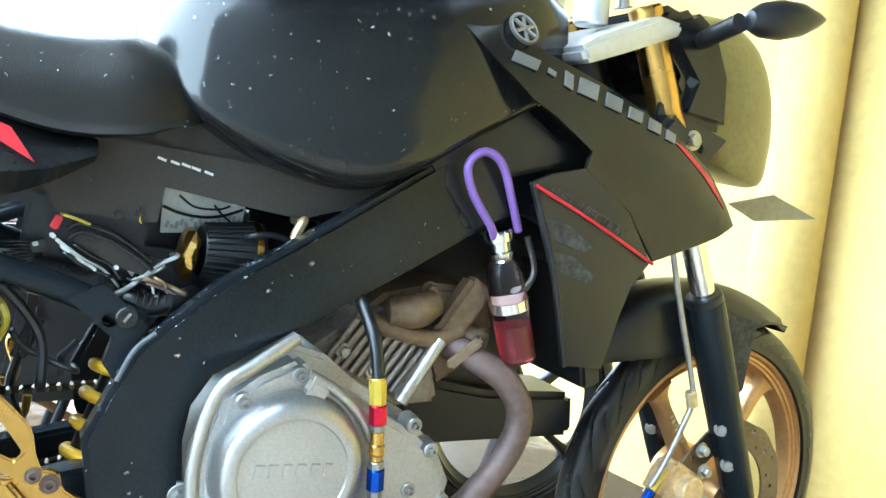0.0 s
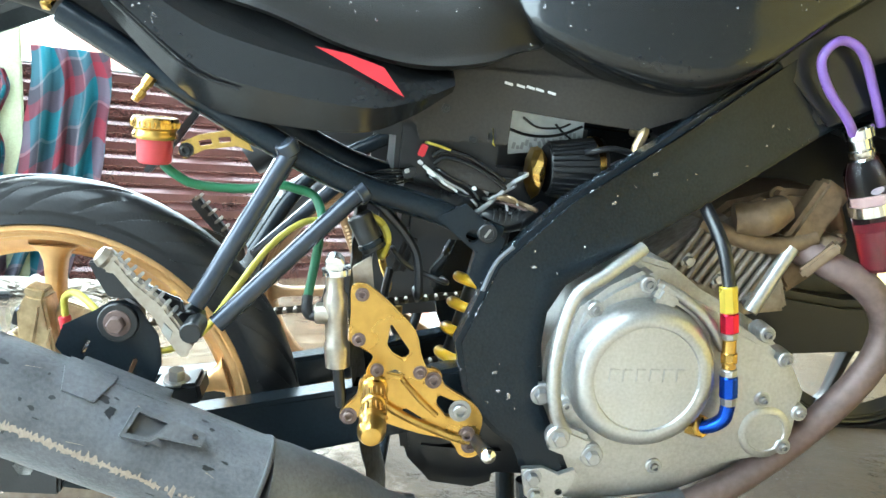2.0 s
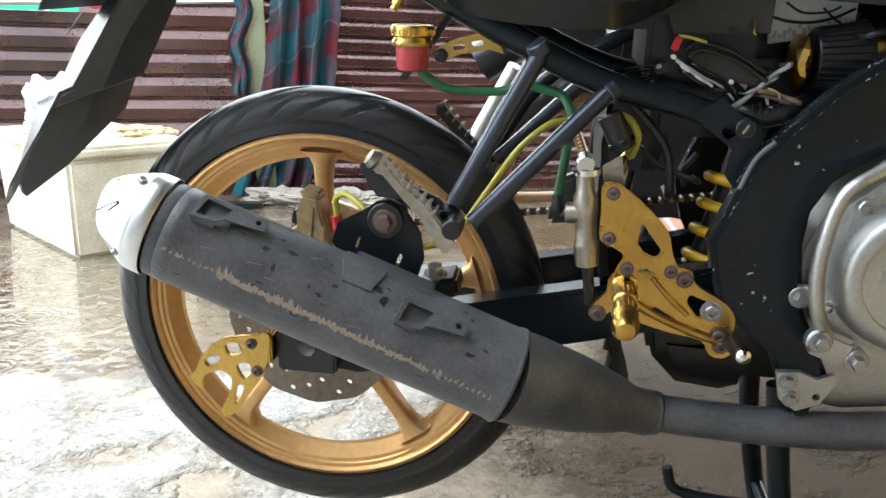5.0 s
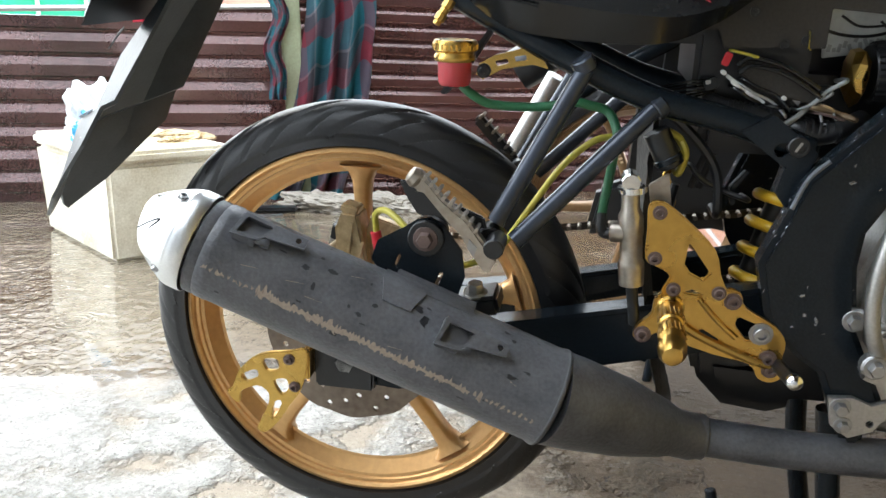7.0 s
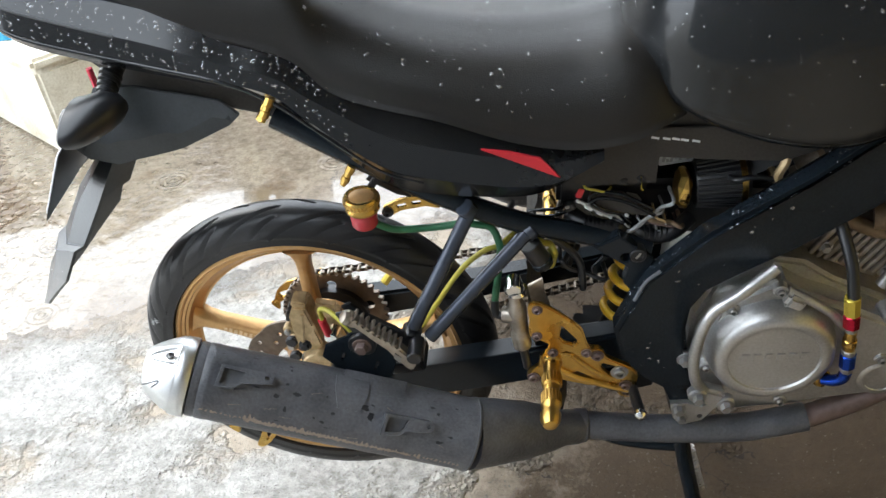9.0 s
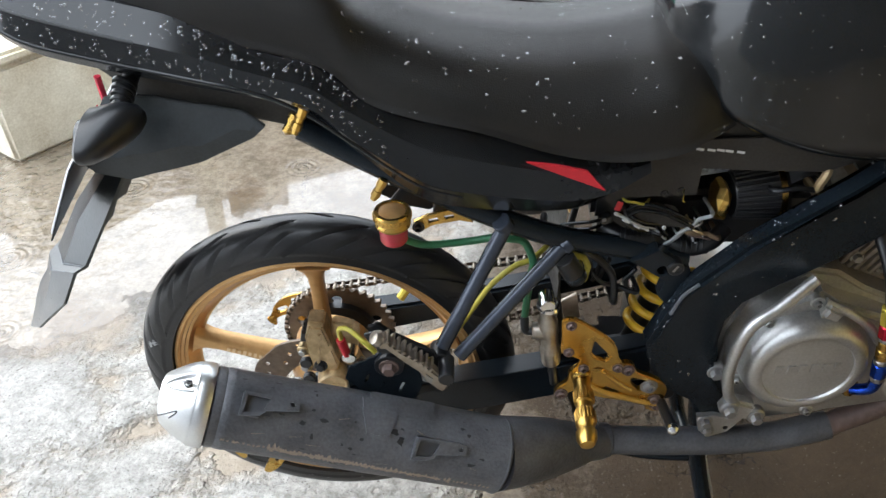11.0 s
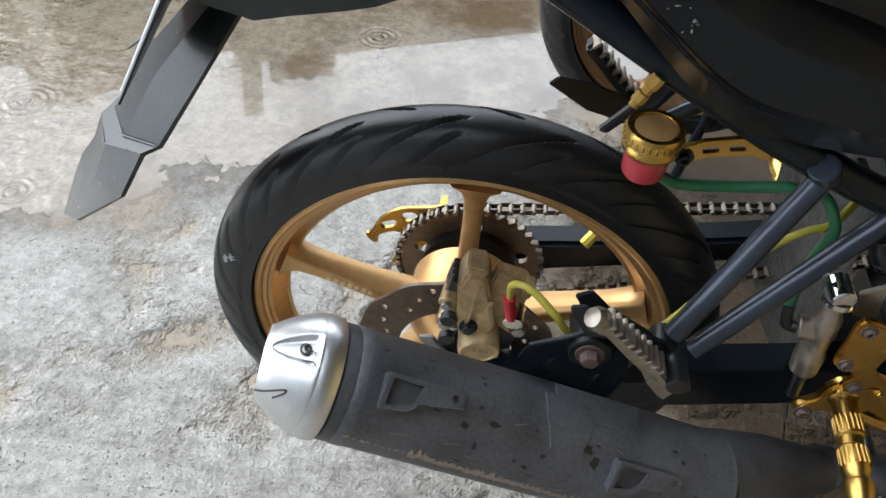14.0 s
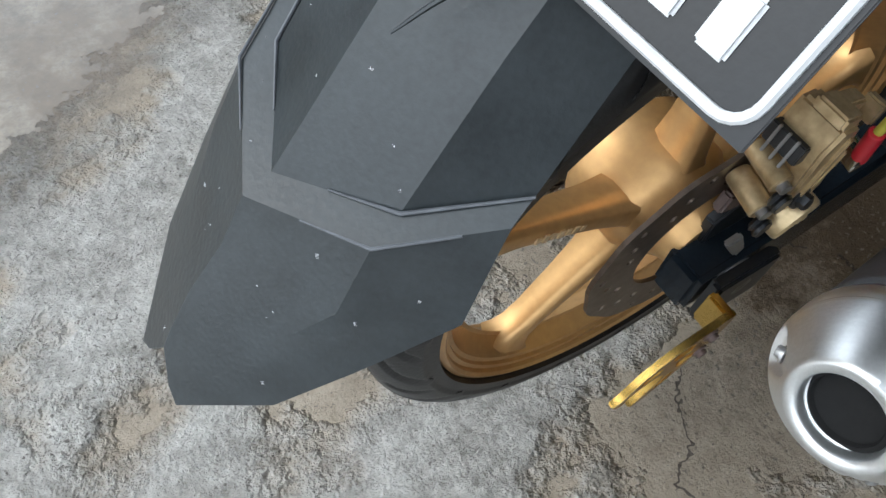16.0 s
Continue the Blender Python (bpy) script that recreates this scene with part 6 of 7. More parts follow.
part("yellow_wire", tube([(0.386, -0.095, 0.366), (0.389, -0.108, 0.3662), (0.400, -0.109, 0.3640), (0.412, -0.108, 0.3605), (0.420, -0.095, 0.358)], 0.0016, 8), YHOSE, bike)
part("fuse_strip", block((0.4035, -0.1035, 0.3300), (0.046, 0.004, 0.0035), pose(0, 0, 0, 0, 33, 0), bevel=0.0008), GREYP0, bike, "pale fuse strip")
for x, z, ln_ in ((0.381, 0.3455, 0.006), (0.3935, 0.3350, 0.011), (0.4075, 0.3265, 0.009), (0.4400, 0.3235, 0.005)):
    part("white_clip", block((x, -0.106, z), (ln_, 0.004, 0.0042), pose(0, 0, 0, 0, 33, 0), bevel=0.001), WHITE, bike)
part("tin_shield", plate([(0.4392, 0.3487), (0.452, 0.3450), (0.458, 0.3375), (0.4595, 0.3250), (0.4575, 0.3139), (0.4490, 0.3230), (0.4418, 0.3333)], -0.094, -0.091, bevel=0.0008), STEEL, bike, "bent tin shield")
CABLES = (([(0.4419, 0.2972), (0.4520, 0.3050), (0.4633, 0.3145), (0.4720, 0.3245), (0.4810, 0.3328), (0.4940, 0.3428)], 0.0024, SILVER), ([(0.4445, 0.2955), (0.4560, 0.3065), (0.4690, 0.3185), (0.4830, 0.3300)], 0.0016, STEEL),
          ([(0.4564, 0.3130), (0.4640, 0.3175), (0.4720, 0.3160), (0.4768, 0.3060), (0.4775, 0.2990)], 0.0015, SILVER), ([(0.4775, 0.2995), (0.4840, 0.3005), (0.4916, 0.3016), (0.4885, 0.3080), (0.4863, 0.3137)], 0.0012, SILVER),
          ([(0.466, 0.316), (0.480, 0.314), (0.494, 0.310), (0.508, 0.306)], 0.0030, BROWN), ([(0.470, 0.311), (0.488, 0.308), (0.503, 0.302)], 0.0016, RUST), ([(0.476, 0.318), (0.484, 0.3155), (0.488, 0.311)], 0.0016, BRONZE),
          ([(0.3346, 0.2847), (0.3430, 0.2815), (0.3483, 0.2762), (0.3535, 0.2670), (0.3540, 0.2572), (0.3495, 0.2438)], 0.0042, YHOSE), ([(0.30, 0.322), (0.345, 0.296), (0.384, 0.252), (0.392, 0.205)], 0.0050, BLACK),
          ([(0.400, 0.340), (0.416, 0.332), (0.434, 0.325), (0.446, 0.312)], 0.0017, GLOSS), ([(0.396, 0.336), (0.412, 0.327), (0.430, 0.319), (0.444, 0.306)], 0.0014, SILVER), ([(0.392, 0.332), (0.408, 0.322), (0.424, 0.316), (0.438, 0.314)], 0.0020, GLOSS),
          ([(0.615, 0.400), (0.608, 0.380), (0.612, 0.366)], 0.0055, BRONZE), ([(0.560, 0.372), (0.585, 0.378), (0.620, 0.370)], 0.0034, BLACK), ([(0.362, 0.250), (0.374, 0.238), (0.394, 0.228), (0.420, 0.220)], 0.0030, BLACK))
for pts, r, m in CABLES:
    part("cable", tube([(pts[0][0], -0.070, pts[0][1] - 0.004)] + [(x, -0.103 - 0.004 * (i % 2), z) for i, (x, z) in enumerate(pts)] + [(pts[-1][0], -0.070, pts[-1][1] - 0.004)], r, 8), m, bike)
part("inner_bracket", plate([(0.4060, 0.2100), (0.4030, 0.2300), (0.4160, 0.2480), (0.4210, 0.2455), (0.4100, 0.2290), (0.4115, 0.2110)], -0.094, -0.088, bevel=0.0008), SATIN, bike)
part("bracket_edge", tube([(0.4045, -0.0945, 0.2200), (0.4032, -0.0945, 0.2300), (0.4100, -0.0945, 0.2395), (0.4160, -0.0945, 0.2478)], 0.0009, 6), EDGEM, bike)
for x0, x1 in ((0.3655, 0.3765), (0.3735, 0.3845)):
    part("inner_rail", tube([(x0, -0.088, 0.2250), (x0 + 0.005, -0.088, 0.2440), (x1, -0.088, 0.2620)], 0.0032, 8), UNDER, bike)
# printed panel behind the air filter
pp = part("printed_panel", plate([(0.4767, 0.4130), (0.4820, 0.3582), (0.5290, 0.3659), (0.5640, 0.3822), (0.5640, 0.4130)], -0.052, -0.048, bevel=0.0006), GREYP0, bike, "pale printed panel with black lines")
for i, pts in enumerate(([(0.480, 0.3860), (0.498, 0.3815), (0.520, 0.3810), (0.542, 0.3860), (0.562, 0.3960)], [(0.494, 0.4000), (0.512, 0.3905), (0.536, 0.3920), (0.548, 0.3975)], [(0.531, 0.3960), (0.540, 0.3880), (0.552, 0.3800)])):
    part("black_line", tube([(x, -0.0525, z) for x, z in pts], 0.0013 if i else 0.0017, 6), BLACK, pp)
rnd_p = random.Random(12)
for i in range(16):
    x, z = 0.487 + 0.0048 * i, 0.3665 + 0.0011 * i + rnd_p.uniform(-0.002, 0.006)
    part("print_bar", block((x, -0.0522, z), (0.0035, 0.0008, rnd_p.uniform(0.004, 0.009)), pose(0, 0, 0, 0, rnd_p.uniform(-30, 30), 0), bevel=0), SILVER, pp)
part("gold_strip", plate([(0.4500, 0.3880), (0.4515, 0.3880), (0.4515, 0.3720), (0.4540, 0.3700), (0.4545, 0.3708), (0.4525, 0.3730)], -0.1200, -0.1185, bevel=0), FY, bike)
# cone air filter with a gold end
fl = part("air_filter", lathe([(0, 0.0), (0, 0.026), (0.004, 0.028), (0.055, 0.034), (0.062, 0.034), (0.062, 0)], (0.520, -0.075, 0.348), (0.98, 0.08, 0.06), 40), BLACK, bike, "pleated cone air filter with a gold end")
for k in range(28):
    a = 2 * math.pi * k / 28
    u, v = Vector((0.0, 1.0, 0)), Vector((-0.06, 0, 1.0))
    p0, p1 = Vector((0.523, -0.075, 0.348)), Vector((0.573, -0.071, 0.351))
    part("pleat", tube([p0 + 0.0285 * (math.cos(a) * u + math.sin(a) * v), p1 + 0.0340 * (math.cos(a) * u + math.sin(a) * v)], 0.0017, 5), BLACK, fl)
part("filter_band", lathe([(0.050, 0.0345), (0.050, 0.0360), (0.057, 0.0362), (0.057, 0.0345)], (0.520, -0.075, 0.348), (0.98, 0.08, 0.06), 40, closed=True), GOLDA, fl)
gc = bmesh.new()
bmesh.ops.create_icosphere(gc, subdivisions=2, radius=0.0275)
for v in gc.verts:
    v.co = Vector((v.co.x * 0.42, v.co.y, v.co.z)) * (1 + 0.22 * noise.noise(v.co * 130)) + Vector((0.508, -0.079, 0.344))
part("filter_end", gc, GOLDA, fl, "faceted gold filter end", sharp=10)

# catch bottle, purple hose
CLEAR = bpy.data.materials.new("clear_bottle_plastic")
CLEAR.use_nodes = True
pb = CLEAR.node_tree.nodes["Principled BSDF"]
pb.inputs["Base Color"].default_value = (0.90, 0.80, 0.88, 1)
pb.inputs["Roughness"].default_value, pb.inputs["Transmission Weight"].default_value, pb.inputs["IOR"].default_value = 0.03, 1.0, 1.3
FLUID = bpy.data.materials.new("red_fluid")
FLUID.use_nodes = True
pb = FLUID.node_tree.nodes["Principled BSDF"]
pb.inputs["Base Color"].default_value = (0.50, 0.06, 0.09, 1)
pb.inputs["Roughness"].default_value, pb.inputs["Transmission Weight"].default_value = 0.1, 0.75
BA, BB = Vector((0.849, -0.132, 0.390)), Vector((0.897, -0.130, 0.279))
bd = (BB - BA).normalized()
bt = new("catch_bottle")
bt.parent = bike
bt["label"] = "clear catch bottle half full of red fluid"
part("bottle", lathe([(-0.004, 0), (-0.004, 0.0135), (0.006, 0.0205), (0.012, 0.0222), (0.118, 0.0222), (0.120, 0.0205), (0.120, 0)], BA, bd, 32), CLEAR, bt, "clear plastic bottle")
part("fluid", lathe([(0.074, 0), (0.074, 0.0202), (0.116, 0.0202), (0.116, 0)], BA, bd, 32), FLUID, bt, "red fluid")
part("collar", lathe([(0.044, 0.0223), (0.044, 0.0240), (0.056, 0.0240), (0.056, 0.0223)], BA, bd, 32, closed=True), CHROME, bt)
part("cap", lathe([(-0.040, 0), (-0.040, 0.0145), (-0.038, 0.0165), (-0.028, 0.0165), (-0.026, 0.0120), (-0.016, 0.0120), (-0.014, 0.0140), (-0.008, 0.0135), (-0.006, 0.012), (-0.004, 0.0135), (-0.004, 0)], BA, bd, 28), CHROME, bt, "chrome bottle cap")
part("stay", tube([(0.878, -0.115, 0.36), (0.900, -0.105, 0.358), (0.915, -0.10, 0.385), (0.895, -0.10, 0.425)], 0.004, 8), STEEL, bt)
part("breather_hose", tube([(0.826, -0.140, 0.418), (0.814, -0.146, 0.431), (0.784, -0.148, 0.462), (0.772, -0.148, 0.490), (0.789, -0.147, 0.509), (0.815, -0.146, 0.500), (0.839, -0.142, 0.462), (0.859, -0.135, 0.430)], 0.0050, 14), PURPLE, bike, "purple breather hose")

# side shroud: upper wing and lower scoop
wing_o = [(0.693, 0.668), (0.727, 0.671), (0.792, 0.645), (0.852, 0.631), (0.953, 0.613), (1.07, 0.577), (1.124, 0.552), (1.164, 0.514), (1.180, 0.490), (1.145, 0.468), (1.048, 0.424), (0.990, 0.477), (0.914, 0.515), (0.917, 0.536), (0.859, 0.564), (0.826, 0.575), (0.776, 0.604), (0.735, 0.632)]


def wing_y(x, z):
    ridge = 0.600 - 0.11 * max(0, (x - 0.72) / 0.45) ** 1.4
    return 0.022 * max(0, (x - 1.0) / 0.18) ** 2 + 0.40 * max(0, z - ridge) + 0.25 * max(0, ridge - 0.02 - z) * (0.5 if x > 1.0 else 0.3)


for s in (-1, 1):
    sh = new("side_shroud")
    sh.parent = bike
    sh["label"] = "black angular tank side shroud"
    mir = Matrix.Diagonal((1, -s if s > 0 else 1, 1, 1))

    def put(name, bm, m, label=""):
        if s > 0:
            bmesh.ops.scale(bm, vec=(1, -1, 1), verts=bm.verts)
        return part(name, bm, m, sh, label, sharp=25)

    put("upper_wing", plate(wing_o, -0.168, -0.162, bevel=0, cuts=3, yfun=wing_y), GLOSS)
    put("lower_scoop", plate([(0.846, 0.486), (0.870, 0.500), (0.914, 0.515), (0.990, 0.477), (1.046, 0.422), (1.020, 0.388), (1.011, 0.355), (1.004, 0.283), (0.943, 0.283), (0.895, 0.395)], -0.1645, -0.158, bevel=0, cuts=3, yfun=lambda x, z: 0.18 * max(0, x - 0.98) + 0.10 * max(0, 0.36 - z)), BLACK)
    put("scoop_edge", tube([(0.846, -0.166, 0.486), (0.895, -0.167, 0.395), (0.943, -0.160, 0.283)], 0.0035, 6), BLACK)
    put("red_line", tube([(0.850, -0.1675, 0.484), (0.94, -0.1675, 0.456), (1.044, -0.160, 0.421)], 0.0022, 6), RED, "thin red line")
    put("red_flash", plate([(1.048, 0.576), (1.072, 0.570), (1.126, 0.543), (1.156, 0.508), (1.108, 0.543)], -0.1695, -0.1665, bevel=0, cuts=2, yfun=wing_y), RED, "red stripe")
    for i, (x, w, h) in enumerate(((0.792, 0.040, 0.013), (0.842, 0.012, 0.006), (0.866, 0.014, 0.018), (0.886, 0.034, 0.019), (0.928, 0.030, 0.017), (0.966, 0.026, 0.014), (1.000, 0.024, 0.014), (1.031, 0.020, 0.012))):
        z = 0.617 - 0.04 * ((x - 0.78) / 0.27) ** 1.5 - h / 2
        put("letter_bar", plate([(x, z), (x + w * 0.85, z - 0.003), (x + w, z + h - 0.003), (x + w * 0.15, z + h)], -0.1705, -0.1672, bevel=0, cuts=1, yfun=wing_y), WLETTER, "grey lettering shown as a bar")
    for z0 in (0.450, 0.415):
        put("dark_band", plate([(0.872 + (0.45 - z0) * 0.4, z0), (0.905 + (0.45 - z0) * 0.4, z0 - 0.002), (0.945 + (0.45 - z0) * 0.4, z0 - 0.022), (0.935 + (0.45 - z0) * 0.4, z0 - 0.030), (0.878 + (0.45 - z0) * 0.4, z0 - 0.02)], -0.1662, -0.163, bevel=0), GREYD)
    put("tank_link", plate([(0.72, 0.60), (0.82, 0.58), (0.935, 0.525), (0.835, 0.487), (0.86, 0.45), (0.80, 0.42), (0.74, 0.47), (0.70, 0.52)], -0.132, -0.10, bevel=0.006), BLACK)
    put("emblem", lathe([(0, 0.0195), (0.004, 0.0195), (0.004, 0.0165), (0.002, 0.016), (0, 0.016)], (0.805, -0.150, 0.648), (0.1, -0.85, 0.5), 28, closed=True), STEEL, "round metal emblem shown as a plain ring")
    for k in range(3):
        a = math.pi * k / 3 + 0.5
        u, v = Vector((0.99, 0.1, 0)), Vector((-0.08, 0.5, 0.86))
        d = 0.015 * (math.cos(a) * u + math.sin(a) * v)
        put("emblem_bar", tube([Vector((0.8055, -0.153, 0.6495)) - d, Vector((0.8055, -0.153, 0.6495)) + d], 0.0022, 6), STEEL)

# small lettering on the scoop
tc = bpy.data.curves.new("scoop_lettering", "FONT")
tc.body, tc.size, tc.extrude, tc.shear = "FUEL INJECTION", 0.0165, 0.0004, 0.3
to = bpy.data.objects.new("scoop_lettering", tc)
tm = bpy.data.meshes.new_from_object(to)
tm.materials.append(GREYD)
tob = new("scoop_lettering", tm)
tob.parent = bike
tob.matrix_local = Matrix.Translation((0.868, -0.1668, 0.478)) @ Matrix.Rotation(radians(15.5), 4, "Y") @ Matrix.Rotation(radians(90), 4, "X")
tob["label"] = "small grey lettering"

GREYP2 = mat("dull_pale_plate", (0.30, 0.29, 0.24), 0.45, metal=0.3, var=0.3, bump=0.1)
# front end: forks, clamps, fender, headlight, bars
for s in (-1, 1):
    y = s * 0.082 - 0.02
    a, b, c, d = Vector((0.998, y, 0.735)), Vector((1.160, y, 0.449)), Vector((1.200, y, 0.384)), Vector((1.350, y, 0.098))
    fk = new("fork_leg")
    fk.parent = bike
    fk["label"] = "front fork leg, gold above, chrome and black below"
    part("upper_tube", rod(a, a.lerp(b, 0.72), 0.0215, seg=24), GOLDA, fk, "gold upper fork tube")
    part("stanchion", rod(a.lerp(b, 0.70), c, 0.0165, seg=24), CHROME, fk, "chrome stanchion")
    part("dust_seal", rod(c.lerp(b, 0.12), c.lerp(d, 0.03), 0.0265, seg=24), BLACK, fk)
    part("lower_tube", tube([c, c.lerp(d, 0.1), c.lerp(d, 0.9), d], [0.0255, 0.0275, 0.024, 0.022], 24, n=2), SATIN, fk, "black lower fork leg")
    for f in (0.62, 0.80):
        part("bolt", hexbolt(c.lerp(d, f) + Vector((-0.022, -0.012 * 1, 0)), (-0.6, -0.8, 0), 0.007, 0.008), STEEL, fk)
CLAMP = mat("silver_clamp", (0.62, 0.63, 0.64), 0.35, metal=0.6, var=0.15, bump=0.08)
part("top_clamp", plate([(0.885, 0.650), (0.899, 0.634), (0.952, 0.661), (1.024, 0.700), (1.030, 0.716), (0.990, 0.716), (0.946, 0.691), (0.909, 0.670)], -0.150, 0.11, bevel=0.006), CLAMP, bike, "silver triple clamp")
for s in (-1, 1):
    part("bar_riser", rod((0.945, s * 0.05 - 0.02, 0.70), (0.935, s * 0.05 - 0.02, 0.775), 0.022), CLAMP, bike)
    part("clamp_bolt", capbolt((0.99, s * 0.05 - 0.02, 0.735), (-0.3, 0, 1), 0.008, 0.010), STEEL, bike)
part("handlebar", tube([(0.80, -0.36, 0.80), (0.86, -0.28, 0.805), (0.93, -0.12, 0.785), (0.94, 0.08, 0.785), (0.86, 0.26, 0.805), (0.80, 0.34, 0.80)], 0.012, 12), CLAMP, bike)
part("grip", tube([(0.77, -0.41, 0.798), (0.83, -0.325, 0.803)], 0.018, 12), BLACK, bike)
part("lower_clamp", block((1.06, -0.02, 0.585), (0.05, 0.24, 0.04), pose(0, 0, 0, 0, 30, 0), bevel=0.008), BLACK, bike)
part("steering_stem", rod((0.96, -0.02, 0.69), (1.06, -0.02, 0.55), 0.03), BLACK, bike)
# olive colour holds the yellow wall's reflection in the lens
LENSM = mat("wall_reflection_lens", (0.24, 0.20, 0.07), 0.30, var=0.3, bump=0.02)
hl = new("headlight")
hl.parent = bike
hl["label"] = "black headlight cowl with a dusty rounded lens"
part("cowl", plate([(1.003, 0.722), (1.013, 0.745), (1.046, 0.740), (1.068, 0.753), (1.112, 0.732), (1.146, 0.680), (1.160, 0.608), (1.068, 0.609), (1.078, 0.657)], -0.125, 0.085, bevel=0.012), GLOSS, hl)
part("mask", body([(x, prof6(w, zb, zt, 0.3, 0.6, 0.9)) for x, w, zb, zt in ((1.10, 0.09, 0.60, 0.765), (1.17, 0.10, 0.575, 0.785), (1.24, 0.095, 0.558, 0.762), (1.29, 0.075, 0.560, 0.70), (1.318, 0.03, 0.585, 0.64))]), LENSM, hl, "glossy headlight lens coloured by a painted yellow wall reflection")
part("lower_stay", plate([(1.04, 0.625), (1.165, 0.600), (1.135, 0.560), (1.08, 0.540), (1.03, 0.56)], -0.118, -0.112, [(1.12, 0.580, 0.005)]), BLACK, hl)
part("stay_bolt", hexbolt((1.106, -0.118, 0.588), (0, -1, 0), 0.009, 0.008), STEEL, hl)
for s in (-1, 1):
    fi = part("front_turn_signal", lathe([(-0.050, 0), (-0.046, 0.012), (-0.03, 0.020), (-0.005, 0.0235), (0.025, 0.020), (0.050, 0.010), (0.062, 0.003), (0.065, 0)], (1.118, s * 0.212, 0.738), (0.95, s * 0.15, 0.25), 24), BLACK, bike, "black front turn signal")
    part("stalk", tube([(1.10, s * 0.09, 0.715), (1.07, s * 0.15, 0.712), (1.065, s * 0.20, 0.722)], 0.012, 10), BLACK, fi)
part("front_plate_holder", plate([(1.310, 0.531), (1.401, 0.561), (1.508, 0.540), (1.375, 0.514)], -0.004, 0.004, bevel=0.001), GREYP2, bike, "bent pale front number plate, blank")
fd = body([(x, [(0, zb), (w, zb - dz), (w * 1.02, zb - dz + 0.004), (w * 0.95, zt - 0.02), (w * 0.55, zt), (0, zt + 0.004)]) for x, w, zb, zt, dz in ((1.085, 0.036, 0.325, 0.332, 0.05), (1.150, 0.046, 0.364, 0.382, 0.07), (1.23, 0.048, 0.378, 0.402, 0.07), (1.30, 0.046, 0.380, 0.404, 0.05), (1.375, 0.040, 0.374, 0.390, 0.015), (1.435, 0.030, 0.362, 0.370, 0.005))])
bmesh.ops.translate(fd, verts=fd.verts, vec=(0, -0.02, 0))
part("front_fender", fd, BLACK, bike, "black plastic front fender", sharp=50)
part("fender_side", plate([(1.205, 0.385), (1.265, 0.372), (1.316, 0.364), (1.316, 0.262), (1.304, 0.252), (1.275, 0.31), (1.245, 0.360)], -0.098, -0.092), GREYD, bike, "dusty fender side panel")
part("brake_line", tube([(1.098, -0.130, 0.445), (1.134, -0.135, 0.357), (1.166, -0.137, 0.290), (1.181, -0.137, 0.248), (1.172, -0.135, 0.205), (1.160, -0.13, 0.155), (1.15, -0.125, 0.125)], 0.0040, 10), STEEL, bike, "braided front brake line")
part("line_clip", rod((1.174, -0.137, 0.262), (1.183, -0.137, 0.242), 0.008), BRONZE, bike)
fc = part("front_caliper", block((1.210, -0.105, 0.12), (0.07, 0.045, 0.06), pose(0, 0, 0, 0, 25, 0), bevel=0.007), BRONZE, bike, "bronze front brake caliper")
part("piston_housing", rod((1.210, -0.12, 0.125), (1.210, -0.145, 0.125), 0.020), BRONZE, fc)
part("fitting", rod((1.170, -0.125, 0.150), (1.153, -0.125, 0.120), 0.0065, seg=8), FY, fc)
part("fitting", rod((1.153, -0.125, 0.120), (1.143, -0.125, 0.095), 0.0075, seg=8), BLUEA, fc)
for x, z in ((1.237, 0.150), (1.245, 0.105), (1.225, 0.18)):
    part("bolt", hexbolt((x, -0.13, z), (0, -1, 0), 0.007, 0.010), STEEL, fc)

# centre stand
for s in (-1, 1):
    part("stand_leg", tube([(0.545, s * 0.075, -0.02), (0.565, s * 0.085, -0.16), (0.600, s * 0.105, -0.30), (0.632, s * 0.125, -0.386 + s * 0.0118)], [0.014, 0.013, 0.013, 0.014], 12), SATIN, bike, "black centre stand leg")
part("stand_bar", tube([(0.590, -0.10, -0.26), (0.590, 0.10, -0.26)], 0.009, 10), SATIN, bike)
part("stand_tang", tube([(0.575, -0.06, -0.195), (0.50, -0.05, -0.200), (0.452, -0.04, -0.196), (0.440, -0.035, -0.170)], 0.007, 10), SATIN, bike)
pts = []
for i in range(97):
    a = 2 * math.pi * i / 8
    pts.append((0.585 + 0.03 * i / 96 + 0.008 * math.cos(a), -0.055 + 0.008 * math.sin(a), -0.20 - 0.11 * i / 96))
part("stand_spring", tube(pts, 0.0022, 6, n=1), STEEL, bike)
part("lower_cowl", plate([(0.385, 0.045), (0.40, 0.0), (0.43, -0.03), (0.48, -0.035), (0.52, -0.02), (0.53, 0.04)], -0.09, 0.05, bevel=0.02), BLACK, bike)
part("engine_mount", block((0.50, 0.0, 0.03), (0.10, 0.16, 0.09), bevel=0.01), BLACK, bike)
# ---- things by the fence ----
BAGM = mat("thin_white_plastic", (0.72, 0.74, 0.76), 0.35, var=0.15, scale=14, bump=0.2, bscale=60)
BAGB = mat("blue_printed_plastic", (0.05, 0.36, 0.62), 0.35, var=0.3, scale=14, bump=0.2, bscale=60)
CARD = mat("brown_scraps", (0.48, 0.36, 0.20), 0.8, var=0.4, scale=20, bump=0.4)
DIRTY = mat("grey_debris", (0.30, 0.27, 0.23), 0.85, var=0.4, scale=14, bump=0.5)
crumple("plastic_bag", (-1.44, 1.60, 0.452), (0.11, 0.10, 0.13), 3, BAGM, "crumpled white plastic bag on the foam box lid", "bag")
crumple("blue_wrapper", (-1.40, 1.53, 0.430), (0.07, 0.06, 0.07), 8, BAGB, "blue printed plastic wrapper beside the bag", "wrapper")
